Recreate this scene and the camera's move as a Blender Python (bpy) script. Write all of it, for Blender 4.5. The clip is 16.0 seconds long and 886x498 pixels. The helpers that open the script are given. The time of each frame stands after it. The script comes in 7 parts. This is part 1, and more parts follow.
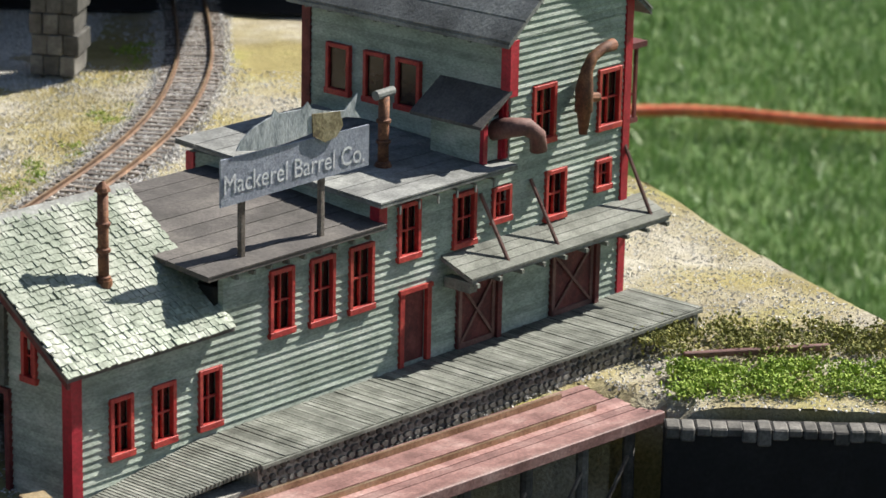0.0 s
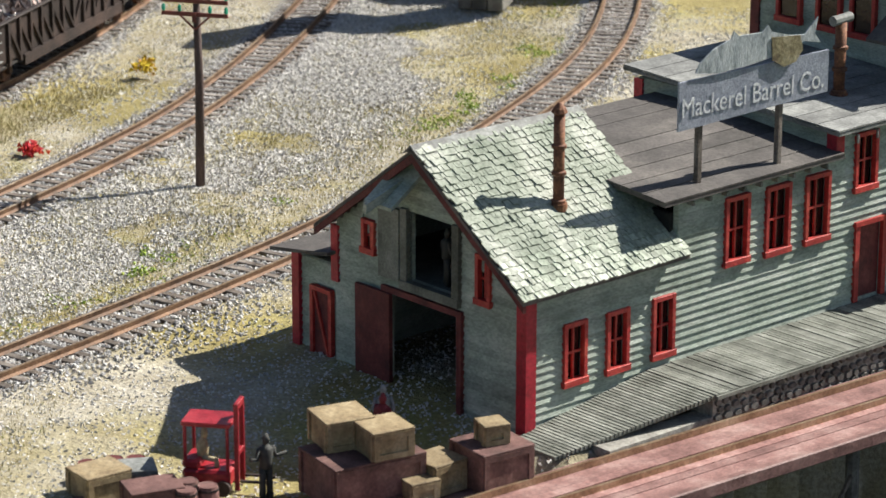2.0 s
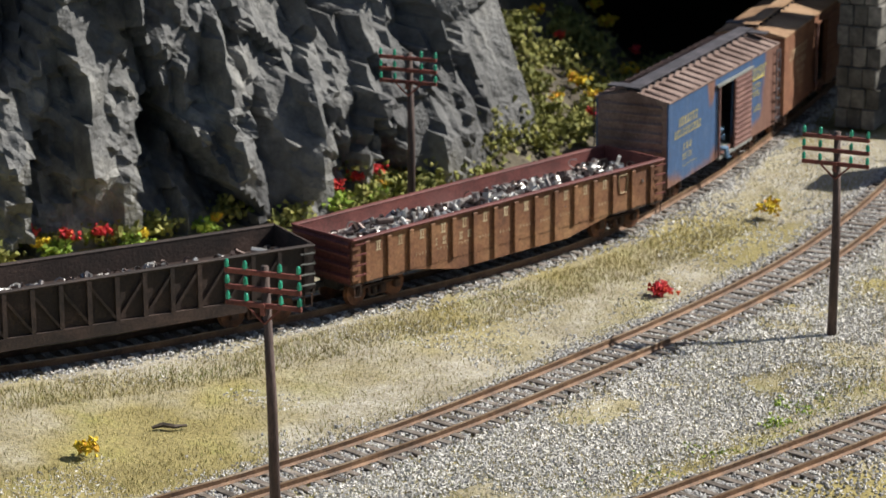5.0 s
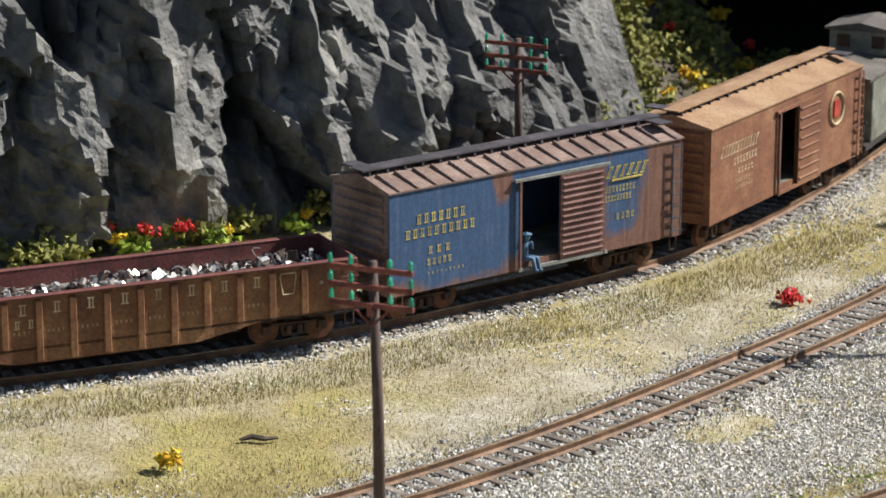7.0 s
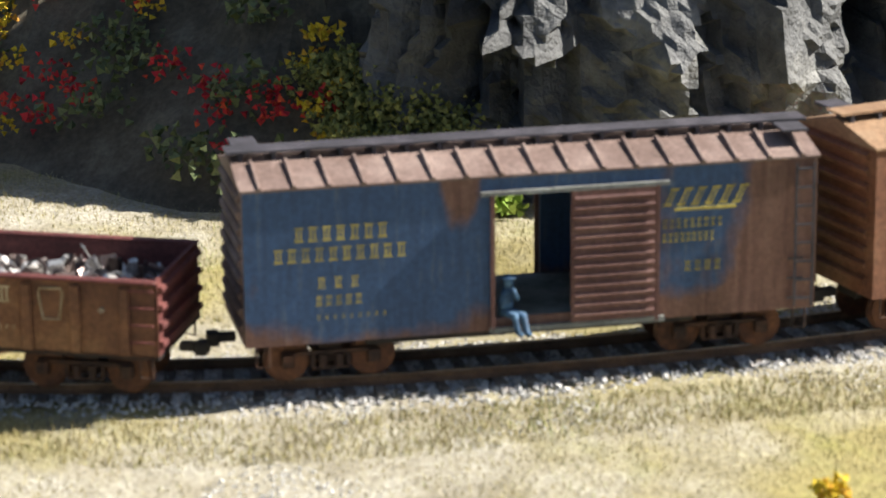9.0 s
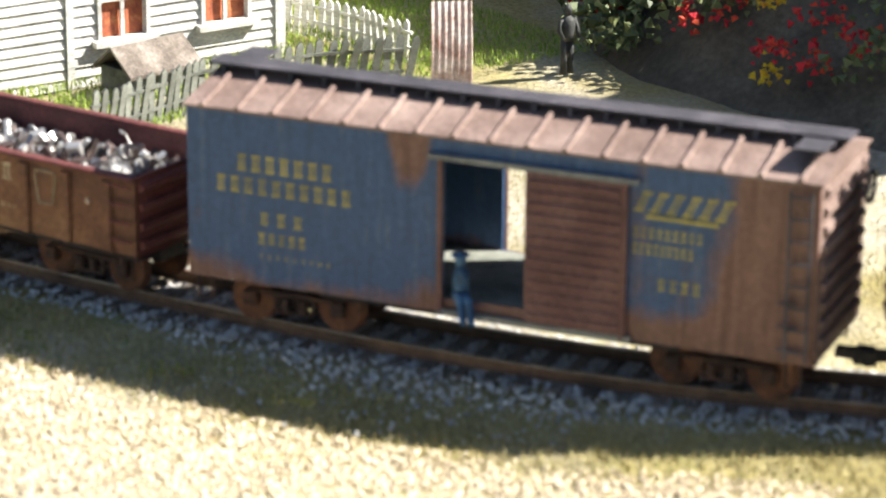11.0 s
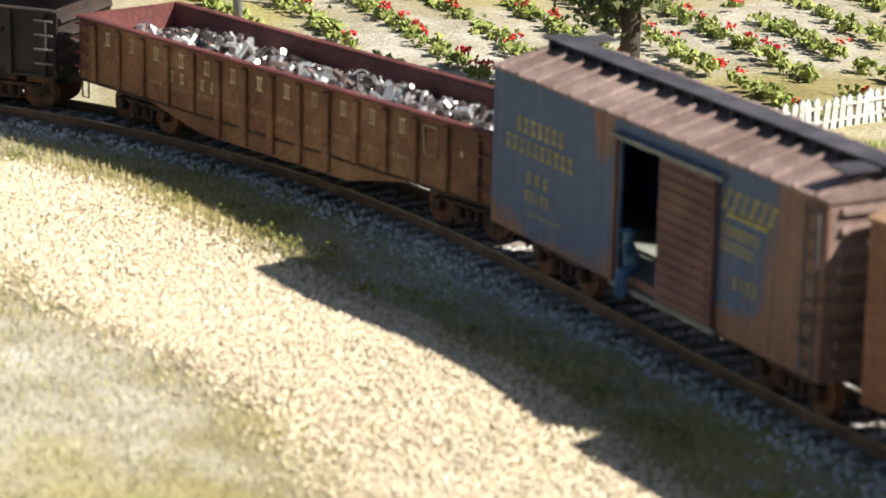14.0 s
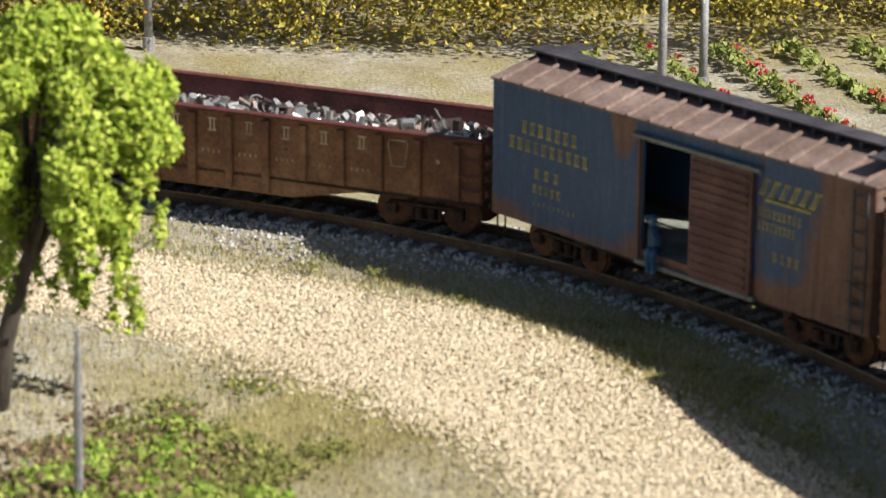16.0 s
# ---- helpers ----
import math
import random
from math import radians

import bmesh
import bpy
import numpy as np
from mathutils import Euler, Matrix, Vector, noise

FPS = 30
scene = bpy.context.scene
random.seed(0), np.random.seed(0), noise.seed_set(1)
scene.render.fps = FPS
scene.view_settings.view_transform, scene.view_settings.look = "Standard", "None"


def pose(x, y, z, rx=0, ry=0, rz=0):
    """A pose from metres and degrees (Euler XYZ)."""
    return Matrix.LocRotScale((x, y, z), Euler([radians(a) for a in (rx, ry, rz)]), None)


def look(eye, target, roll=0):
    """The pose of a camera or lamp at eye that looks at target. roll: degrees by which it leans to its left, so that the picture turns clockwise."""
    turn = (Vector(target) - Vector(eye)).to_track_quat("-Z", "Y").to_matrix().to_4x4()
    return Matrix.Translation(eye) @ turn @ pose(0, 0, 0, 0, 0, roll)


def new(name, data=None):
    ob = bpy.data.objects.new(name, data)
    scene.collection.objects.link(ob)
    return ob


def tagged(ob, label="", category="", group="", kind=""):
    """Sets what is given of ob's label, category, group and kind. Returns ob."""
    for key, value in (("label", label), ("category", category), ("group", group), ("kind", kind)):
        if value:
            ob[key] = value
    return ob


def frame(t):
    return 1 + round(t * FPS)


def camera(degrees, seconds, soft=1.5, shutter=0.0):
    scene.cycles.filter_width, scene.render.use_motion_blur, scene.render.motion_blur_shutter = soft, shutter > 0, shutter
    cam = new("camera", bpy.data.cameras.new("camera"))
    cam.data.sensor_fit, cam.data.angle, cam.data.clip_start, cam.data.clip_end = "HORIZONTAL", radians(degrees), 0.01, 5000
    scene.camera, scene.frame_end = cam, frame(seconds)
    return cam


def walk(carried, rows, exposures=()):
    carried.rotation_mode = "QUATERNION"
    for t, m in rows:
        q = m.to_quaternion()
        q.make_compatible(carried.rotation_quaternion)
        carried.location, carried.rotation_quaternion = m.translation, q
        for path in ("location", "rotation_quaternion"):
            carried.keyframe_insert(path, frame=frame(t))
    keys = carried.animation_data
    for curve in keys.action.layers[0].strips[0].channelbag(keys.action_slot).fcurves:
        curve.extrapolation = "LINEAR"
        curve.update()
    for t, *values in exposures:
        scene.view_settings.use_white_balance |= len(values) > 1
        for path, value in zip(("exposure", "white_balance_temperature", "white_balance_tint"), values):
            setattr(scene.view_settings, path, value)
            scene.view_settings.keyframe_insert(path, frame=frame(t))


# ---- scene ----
FOV = 16.565
cam = camera(FOV, 16.0, soft=1.6)
cam.data.dof.use_dof, cam.data.dof.focus_distance, cam.data.dof.aperture_fstop = True, 1.05, 42.0
VIEW = [
    (0.0, 0.0000, 0.0000, 0.3558, 0.001, -16.871, 1.284), (0.5, -0.0020, -0.0010, 0.3505, 0.347, -16.401, 1.010),
    (1.0, -0.0066, 0.0057, 0.3476, 2.081, -16.494, 0.740), (1.5, -0.0175, 0.0117, 0.3402, 4.587, -16.976, 0.295),
    (2.0, -0.0289, 0.0160, 0.3367, 7.251, -17.611, 0.061), (2.5, -0.0371, 0.0184, 0.3375, 9.437, -18.134, -0.135),
    (3.0, -0.0506, 0.0210, 0.3429, 12.882, -18.054, -0.443), (3.5, -0.0600, 0.0207, 0.3451, 15.207, -17.603, -0.399),
    (4.0, -0.0657, 0.0170, 0.3511, 16.611, -16.860, -0.278), (4.5, -0.0653, 0.0139, 0.3536, 17.387, -16.187, -0.399),
    (4.7, -0.0649, 0.0130, 0.3538, 17.614, -15.957, -0.444), (6.8, -0.0947, 0.0576, 0.3342, 18.698, -15.175, 0.205),
    (7.0, -0.1118, 0.0954, 0.3212, 18.974, -15.357, 0.082), (7.5, -0.1554, 0.1811, 0.2916, 20.255, -15.566, -0.311),
    (8.0, -0.1973, 0.2501, 0.2666, 22.482, -15.383, -0.765), (8.5, -0.2355, 0.3014, 0.2494, 24.926, -15.620, -0.682),
    (8.7, -0.2508, 0.3226, 0.2423, 26.141, -15.840, -0.719), (10.8, -0.4653, 0.3546, 0.2370, 30.400, -18.835, 0.576),
    (11.0, -0.4688, 0.3596, 0.2348, 32.187, -18.723, 0.413), (11.5, -0.4822, 0.3723, 0.2264, 36.642, -17.984, 0.789),
    (12.0, -0.4930, 0.3824, 0.2359, 40.594, -18.288, 0.506), (12.5, -0.5028, 0.3975, 0.2292, 44.571, -17.610, 1.067),
    (13.0, -0.5264, 0.4132, 0.2228, 47.887, -17.037, 1.418), (13.5, -0.5548, 0.4383, 0.2117, 51.221, -16.180, 1.048),
    (14.0, -0.5894, 0.4580, 0.2059, 54.123, -15.427, 1.264), (14.5, -0.6139, 0.4650, 0.2171, 55.906, -15.881, 1.263),
    (15.0, -0.6308, 0.4569, 0.2364, 56.553, -16.658, 1.612), (15.5, -0.6538, 0.4535, 0.2492, 57.749, -17.143, 1.087),
    (16.0, -0.6674, 0.4429, 0.2557, 59.090, -17.136, 0.385)]


def view_pose(x, y, z, yaw, pitch, roll):
    return pose(x, y, z, 90 + pitch, 0, yaw) @ pose(0, 0, 0, 0, 0, roll)


walk(cam, [(v[0], view_pose(*v[1:])) for v in VIEW],
     exposures=[(0.0, 0.85), (2.5, 0.75), (4.0, 0.58), (4.7, 0.58), (7.0, 0.72), (8.0, 0.95), (8.7, 1.05), (10.8, 1.6), (12.5, 1.45), (14.5, 0.84), (16.0, 0.56)])

# ---- light ----
SUN_AZ, SUN_EL = 36.0, 43.0
world = bpy.data.worlds.new("sky")
scene.world = world
world.use_nodes = True
wn = world.node_tree
sky = wn.nodes.new("ShaderNodeTexSky")
sky.sky_type, sky.sun_disc = "NISHITA", False
sky.sun_elevation, sky.sun_rotation = radians(SUN_EL), radians(90 - SUN_AZ)
wn.links.new(sky.outputs[0], wn.nodes["Background"].inputs[0])
wn.nodes["Background"].inputs[1].default_value = 0.046
sun = new("sun", bpy.data.lights.new("sun", "SUN"))
sun.data.energy, sun.data.angle, sun.data.color = 5.0, radians(0.5), (1.0, 0.95, 0.86)
ca, ce = radians(SUN_AZ), radians(SUN_EL)
TO_SUN = Vector((math.cos(ca) * math.cos(ce), math.sin(ca) * math.cos(ce), math.sin(ce)))
sun.matrix_world = look((0, 0, 3), Vector((0, 0, 3)) - TO_SUN)


# ---- materials ----
def material(name, rough=0.8, metal=0.0):
    m = bpy.data.materials.new(name)
    m.use_nodes = True
    b = m.node_tree.nodes["Principled BSDF"]
    b.inputs["Roughness"].default_value, b.inputs["Metallic"].default_value = rough, metal
    return m, m.node_tree, b


def noise_node(nt, scale, detail=4, rough=0.6, coord="Object", stretch=(1, 1, 1)):
    tc = nt.nodes.new("ShaderNodeNewGeometry" if coord == "Position" else "ShaderNodeTexCoord")
    mp = nt.nodes.new("ShaderNodeMapping")
    mp.inputs["Scale"].default_value = stretch
    n = nt.nodes.new("ShaderNodeTexNoise")
    n.inputs["Scale"].default_value, n.inputs["Detail"].default_value, n.inputs["Roughness"].default_value = scale, detail, rough
    nt.links.new(tc.outputs[coord], mp.inputs[0])
    nt.links.new(mp.outputs[0], n.inputs["Vector"])
    return n


def ramp(nt, src, stops):
    r = nt.nodes.new("ShaderNodeValToRGB")
    els = r.color_ramp.elements
    while len(els) < len(stops):
        els.new(0.5)
    for e, (p, c) in zip(els, stops):
        e.position, e.color = p, (*c, 1)
    nt.links.new(src, r.inputs[0])
    return r


def mix(nt, fac, a, b, mode="MIX"):
    m = nt.nodes.new("ShaderNodeMix")
    m.data_type, m.blend_type = "RGBA", mode
    if isinstance(fac, (int, float)):
        m.inputs[0].default_value = fac
    else:
        nt.links.new(fac, m.inputs[0])
    for s, v in ((6, a), (7, b)):
        if isinstance(v, tuple):
            m.inputs[s].default_value = (*v, 1)
        else:
            nt.links.new(v, m.inputs[s])
    return m.outputs[2]


def bump(nt, bsdf, src, strength, dist):
    b = nt.nodes.new("ShaderNodeBump")
    b.inputs["Strength"].default_value, b.inputs["Distance"].default_value = strength, dist
    nt.links.new(src, b.inputs["Height"])
    nt.links.new(b.outputs[0], bsdf.inputs["Normal"])


def worn(name, base, dark, light, big=60, fine=900, rough=0.75, metal=0.0, amount=0.5, stretch=(1, 1, 1), vary=0.12, bumpy=0.0003, coord="Object"):
    """Paint or stuff with broad staining, fine grain and a small change from piece to piece."""
    m, nt, b = material(name, rough, metal)
    n1, n2 = noise_node(nt, big, 5, 0.65, coord, stretch), noise_node(nt, fine, 3, 0.6, coord, stretch)
    r1 = ramp(nt, n1.outputs[0], [(0.5 - amount * 0.35, dark), (0.5, base), (0.5 + amount * 0.4, light)])
    r2 = ramp(nt, n2.outputs[0], [(0.25, (0.62, 0.62, 0.62)), (0.75, (1.25, 1.25, 1.25))])
    c = mix(nt, 1.0, r1.outputs[0], r2.outputs[0], "MULTIPLY")
    if vary:
        oi, mr = nt.nodes.new("ShaderNodeObjectInfo"), nt.nodes.new("ShaderNodeMapRange")
        mr.inputs[3].default_value, mr.inputs[4].default_value = 1 - vary, 1 + vary
        nt.links.new(oi.outputs["Random"], mr.inputs[0])
        c = mix(nt, 1.0, c, mr.outputs[0], "MULTIPLY")
    nt.links.new(c, b.inputs["Base Color"])
    if bumpy:
        bump(nt, b, n2.outputs[0], 0.6, bumpy)
    return m


def islands(name, stops, rough=0.85, fine=1500, spec=0.5, through_light=0.0):
    """Colour drawn piece by piece within one mesh."""
    m, nt, b = material(name, rough)
    g = nt.nodes.new("ShaderNodeNewGeometry")
    r = ramp(nt, g.outputs["Random Per Island"], stops)
    n = noise_node(nt, fine, 2)
    r2 = ramp(nt, n.outputs[0], [(0.3, (0.7, 0.7, 0.7)), (0.7, (1.2, 1.2, 1.2))])
    nt.links.new(mix(nt, 1.0, r.outputs[0], r2.outputs[0], "MULTIPLY"), b.inputs["Base Color"])
    b.inputs["Specular IOR Level"].default_value = spec
    return m


M = {}
M["siding"] = worn("siding_grey_green", (0.33, 0.385, 0.33), (0.22, 0.265, 0.22), (0.48, 0.52, 0.47), 50, 700, 0.85, stretch=(1, 1, 2.5), vary=0.16)
M["red"] = worn("red_trim", (0.42, 0.035, 0.03), (0.28, 0.02, 0.02), (0.55, 0.09, 0.06), 120, 900, 0.6)
M["crimson"] = worn("crimson_corner", (0.40, 0.012, 0.03), (0.28, 0.01, 0.02), (0.48, 0.03, 0.05), 90, 800, 0.55)
M["maroon"] = worn("maroon_door", (0.13, 0.025, 0.025), (0.07, 0.015, 0.015), (0.2, 0.05, 0.045), 120, 900, 0.75)
M["shingle"] = worn("pale_shingle", (0.36, 0.40, 0.33), (0.16, 0.20, 0.15), (0.74, 0.75, 0.68), 55, 900, 0.85, amount=0.75, vary=0.3, coord="Position")
M["tar"] = worn("tar_roof", (0.10, 0.09, 0.085), (0.06, 0.055, 0.05), (0.17, 0.155, 0.14), 50, 900, 0.8, vary=0.2)
M["greyroof"] = worn("grey_plank_roof", (0.20, 0.205, 0.20), (0.11, 0.115, 0.11), (0.34, 0.35, 0.33), 60, 900, 0.85, vary=0.2)
M["plank"] = worn("grey_plank", (0.17, 0.18, 0.155), (0.09, 0.095, 0.08), (0.27, 0.28, 0.25), 80, 1200, 0.85, vary=0.25)
M["pinkdeck"] = worn("pink_brown_plank", (0.30, 0.16, 0.145), (0.13, 0.06, 0.055), (0.50, 0.34, 0.31), 60, 900, 0.6, vary=0.25, amount=0.6)
M["rust"] = worn("rusty_steel", (0.16, 0.065, 0.035), (0.07, 0.03, 0.02), (0.30, 0.14, 0.07), 150, 1200, 0.7, metal=0.2)
M["railrust"] = worn("rail_rust", (0.145, 0.080, 0.046), (0.07, 0.040, 0.025), (0.24, 0.14, 0.08), 90, 1200, 0.65, metal=0.3)
M["railtop"] = worn("rail_polish", (0.36, 0.25, 0.16), (0.22, 0.14, 0.085), (0.52, 0.42, 0.31), 60, 900, 0.42, metal=0.7)
M["tie"] = worn("tie_wood", (0.15, 0.125, 0.105), (0.07, 0.055, 0.045), (0.27, 0.24, 0.21), 120, 1200, 0.9, vary=0.35, coord="Position")
M["poolewood"] = worn("pole_wood", (0.07, 0.045, 0.04), (0.035, 0.025, 0.022), (0.13, 0.09, 0.08), 90, 900, 0.8, stretch=(3, 3, 0.5))
M["greypole"] = worn("grey_pole", (0.28, 0.28, 0.29), (0.18, 0.18, 0.19), (0.4, 0.4, 0.41), 90, 900, 0.6)
M["crossarm"] = worn("crossarm_red", (0.16, 0.04, 0.03), (0.09, 0.025, 0.02), (0.24, 0.08, 0.06), 200, 1200, 0.75)
M["stone"] = worn("dark_stone", (0.12, 0.115, 0.105), (0.07, 0.066, 0.06), (0.22, 0.21, 0.19), 120, 900, 0.85, vary=0.4)
M["mortar"] = worn("pale_mortar", (0.30, 0.29, 0.26), (0.18, 0.17, 0.15), (0.4, 0.39, 0.35), 120, 900, 0.9)
# near-black that puts shade into the colour: cavern, harbour, factory inside
M["black"] = worn("shade_black", (0.012, 0.012, 0.013), (0.008, 0.008, 0.008), (0.02, 0.02, 0.02), 40, 600, 0.9, vary=0)
M["glassdark"] = worn("window_dark", (0.02, 0.008, 0.008), (0.01, 0.005, 0.005), (0.05, 0.015, 0.012), 90, 600, 0.15)
M["brick_o"] = worn("orange_lining", (0.42, 0.12, 0.05), (0.25, 0.06, 0.03), (0.6, 0.25, 0.1), 220, 900, 0.7)
M["white"] = worn("white_clapboard", (0.62, 0.61, 0.57), (0.40, 0.39, 0.36), (0.78, 0.77, 0.73), 70, 900, 0.8, stretch=(1, 1, 3), vary=0.1)
M["signblue"] = worn("blue_grey_board", (0.33, 0.36, 0.44), (0.24, 0.26, 0.32), (0.42, 0.45, 0.53), 120, 1400, 0.6)
M["letters"] = worn("white_lettering", (0.80, 0.82, 0.85), (0.62, 0.64, 0.68), (0.88, 0.89, 0.9), 200, 900, 0.7)
M["fish"] = worn("silver_fish", (0.45, 0.49, 0.52), (0.12, 0.15, 0.17), (0.72, 0.74, 0.74), 160, 600, 0.5, stretch=(3, 3, 1), amount=0.7)
M["barrelwood"] = worn("barrel_wood", (0.26, 0.22, 0.12), (0.10, 0.07, 0.04), (0.4, 0.36, 0.24), 200, 900, 0.7)
M["roofbrown"] = worn("car_roof_brown", (0.20, 0.135, 0.115), (0.12, 0.075, 0.06), (0.30, 0.22, 0.19), 60, 900, 0.75, vary=0)
M["walkway"] = worn("running_board", (0.055, 0.05, 0.062), (0.03, 0.028, 0.034), (0.10, 0.09, 0.105), 100, 900, 0.7)
M["carbrown"] = worn("boxcar_brown", (0.20, 0.085, 0.045), (0.12, 0.045, 0.028), (0.29, 0.15, 0.085), 40, 900, 0.7, vary=0.05)
M["tanroof"] = worn("tan_brown_roof", (0.30, 0.18, 0.10), (0.19, 0.10, 0.055), (0.38, 0.26, 0.16), 40, 900, 0.75, vary=0)
M["cardoor"] = worn("door_brown", (0.16, 0.075, 0.065), (0.10, 0.045, 0.04), (0.22, 0.12, 0.10), 60, 900, 0.7)
M["gonrust"] = worn("gondola_rust", (0.21, 0.095, 0.045), (0.09, 0.035, 0.022), (0.34, 0.19, 0.09), 45, 800, 0.75, vary=0.05, amount=0.6)
M["goninner"] = worn("gondola_inner", (0.13, 0.035, 0.032), (0.08, 0.022, 0.02), (0.19, 0.06, 0.05), 50, 800, 0.7, vary=0)
M["gondark"] = worn("gondola_black", (0.032, 0.020, 0.017), (0.014, 0.010, 0.009), (0.080, 0.048, 0.038), 50, 800, 0.75, vary=0.1, amount=0.6)
M["truck"] = worn("truck_rust", (0.050, 0.026, 0.019), (0.022, 0.013, 0.011), (0.14, 0.06, 0.032), 150, 900, 0.75)
M["wheel"] = worn("wheel_rust", (0.12, 0.050, 0.028), (0.045, 0.022, 0.016), (0.26, 0.11, 0.05), 150, 900, 0.6, metal=0.3)
M["under"] = worn("underframe", (0.03, 0.026, 0.025), (0.015, 0.014, 0.014), (0.06, 0.05, 0.045), 90, 900, 0.85)
M["yellow"] = worn("faded_yellow", (0.44, 0.36, 0.085), (0.24, 0.21, 0.08), (0.58, 0.49, 0.14), 150, 700, 0.7)
M["cream"] = worn("cream_lettering", (0.50, 0.40, 0.25), (0.28, 0.20, 0.11), (0.62, 0.52, 0.36), 150, 700, 0.7)
M["forklift"] = worn("red_forklift", (0.34, 0.02, 0.03), (0.2, 0.012, 0.018), (0.45, 0.05, 0.06), 90, 900, 0.4)
M["crate"] = worn("crate_wood", (0.30, 0.23, 0.13), (0.16, 0.11, 0.06), (0.45, 0.37, 0.24), 90, 900, 0.75, vary=0.2)
M["cratedark"] = worn("crate_brown", (0.17, 0.085, 0.075), (0.09, 0.045, 0.04), (0.28, 0.16, 0.14), 90, 900, 0.75, vary=0.2)
M["figdark"] = worn("figure_paint_dark", (0.03, 0.032, 0.03), (0.02, 0.02, 0.02), (0.06, 0.06, 0.055), 200, 900, 0.7)
M["figtan"] = worn("figure_paint_tan", (0.42, 0.36, 0.22), (0.3, 0.25, 0.15), (0.5, 0.44, 0.3), 200, 900, 0.7)
M["figred"] = worn("figure_paint_red", (0.2, 0.02, 0.03), (0.1, 0.01, 0.015), (0.3, 0.04, 0.05), 200, 900, 0.7)
M["figblue"] = worn("figure_paint_blue", (0.05, 0.12, 0.22), (0.03, 0.07, 0.13), (0.1, 0.2, 0.32), 200, 900, 0.7)
M["figgreen"] = worn("figure_paint_green", (0.12, 0.18, 0.10), (0.07, 0.1, 0.06), (0.2, 0.28, 0.17), 200, 900, 0.7)
M["teal"] = worn("insulator_green", (0.03, 0.36, 0.22), (0.02, 0.2, 0.13), (0.08, 0.5, 0.34), 300, 900, 0.25)
M["greymetal"] = worn("grey_sheet", (0.2, 0.21, 0.2), (0.12, 0.12, 0.12), (0.3, 0.31, 0.3), 90, 900, 0.7)
M["hose"] = worn("orange_hose", (0.62, 0.13, 0.06), (0.5, 0.07, 0.02), (0.7, 0.2, 0.1), 20, 100, 0.5)
M["bark"] = worn("bark", (0.09, 0.07, 0.055), (0.05, 0.04, 0.03), (0.15, 0.12, 0.1), 120, 900, 0.9, stretch=(2, 2, 0.6))
M["pebble"] = islands("ballast_stone", [(0.0, (0.22, 0.22, 0.23)), (0.4, (0.46, 0.45, 0.44)), (0.8, (0.66, 0.65, 0.63)), (1.0, (0.36, 0.31, 0.27))])
M["gravel"] = islands("tan_gravel", [(0.0, (0.48, 0.39, 0.26)), (0.5, (0.66, 0.555, 0.40)), (0.85, (0.77, 0.67, 0.51)), (1.0, (0.40, 0.31, 0.21))])
M["greygravel"] = islands("grey_gravel", [(0.0, (0.36, 0.35, 0.335)), (0.5, (0.56, 0.545, 0.52)), (1.0, (0.72, 0.70, 0.66))])
M["drygrass"] = islands("dry_grass", [(0.0, (0.26, 0.21, 0.07)), (0.4, (0.40, 0.34, 0.15)), (0.75, (0.55, 0.49, 0.28)), (1.0, (0.24, 0.24, 0.06))], 0.7)
M["greengrass"] = islands("green_turf", [(0.0, (0.15, 0.18, 0.04)), (0.5, (0.23, 0.28, 0.06)), (1.0, (0.33, 0.35, 0.11))], 0.8)
M["earth"] = islands("brown_earth", [(0.0, (0.10, 0.06, 0.035)), (0.5, (0.19, 0.125, 0.07)), (1.0, (0.30, 0.22, 0.13))], 0.95)
M["willow"] = islands("willow_foam", [(0.0, (0.16, 0.24, 0.02)), (0.5, (0.34, 0.44, 0.04)), (1.0, (0.52, 0.58, 0.10))], 0.8)
M["yellowolive"] = islands("yellow_olive_foam", [(0.0, (0.20, 0.18, 0.03)), (0.5, (0.38, 0.33, 0.06)), (1.0, (0.55, 0.44, 0.08))], 0.85)
M["lime"] = islands("lime_foam", [(0.0, (0.13, 0.22, 0.02)), (0.5, (0.25, 0.36, 0.04)), (1.0, (0.38, 0.46, 0.09))], 0.8)
M["olive"] = islands("olive_foam", [(0.0, (0.11, 0.12, 0.03)), (0.5, (0.20, 0.21, 0.05)), (1.0, (0.33, 0.31, 0.09))], 0.85)
M["darkleaf"] = islands("dark_leaves", [(0.0, (0.05, 0.07, 0.025)), (0.5, (0.10, 0.13, 0.045)), (1.0, (0.17, 0.19, 0.07))], 0.6)
M["redleaf"] = islands("red_flock", [(0.0, (0.38, 0.01, 0.02)), (0.6, (0.55, 0.02, 0.03)), (1.0, (0.62, 0.08, 0.02))], 0.8)
M["yelleaf"] = islands("yellow_flock", [(0.0, (0.50, 0.34, 0.01)), (0.6, (0.65, 0.48, 0.02)), (1.0, (0.6, 0.25, 0.02))], 0.8)
M["scrap"] = islands("steel_scrap", [(0.0, (0.07, 0.05, 0.045)), (0.45, (0.16, 0.12, 0.11)), (0.6, (0.42, 0.41, 0.40)), (1.0, (0.75, 0.74, 0.72))], 0.35)
M["scrap"].node_tree.nodes["Principled BSDF"].inputs["Metallic"].default_value = 0.7
M["lawnblade"] = islands("lawn_blades", [(0.0, (0.11, 0.21, 0.05)), (0.45, (0.20, 0.35, 0.10)), (0.8, (0.42, 0.54, 0.26)), (1.0, (0.60, 0.68, 0.42))], 0.5)


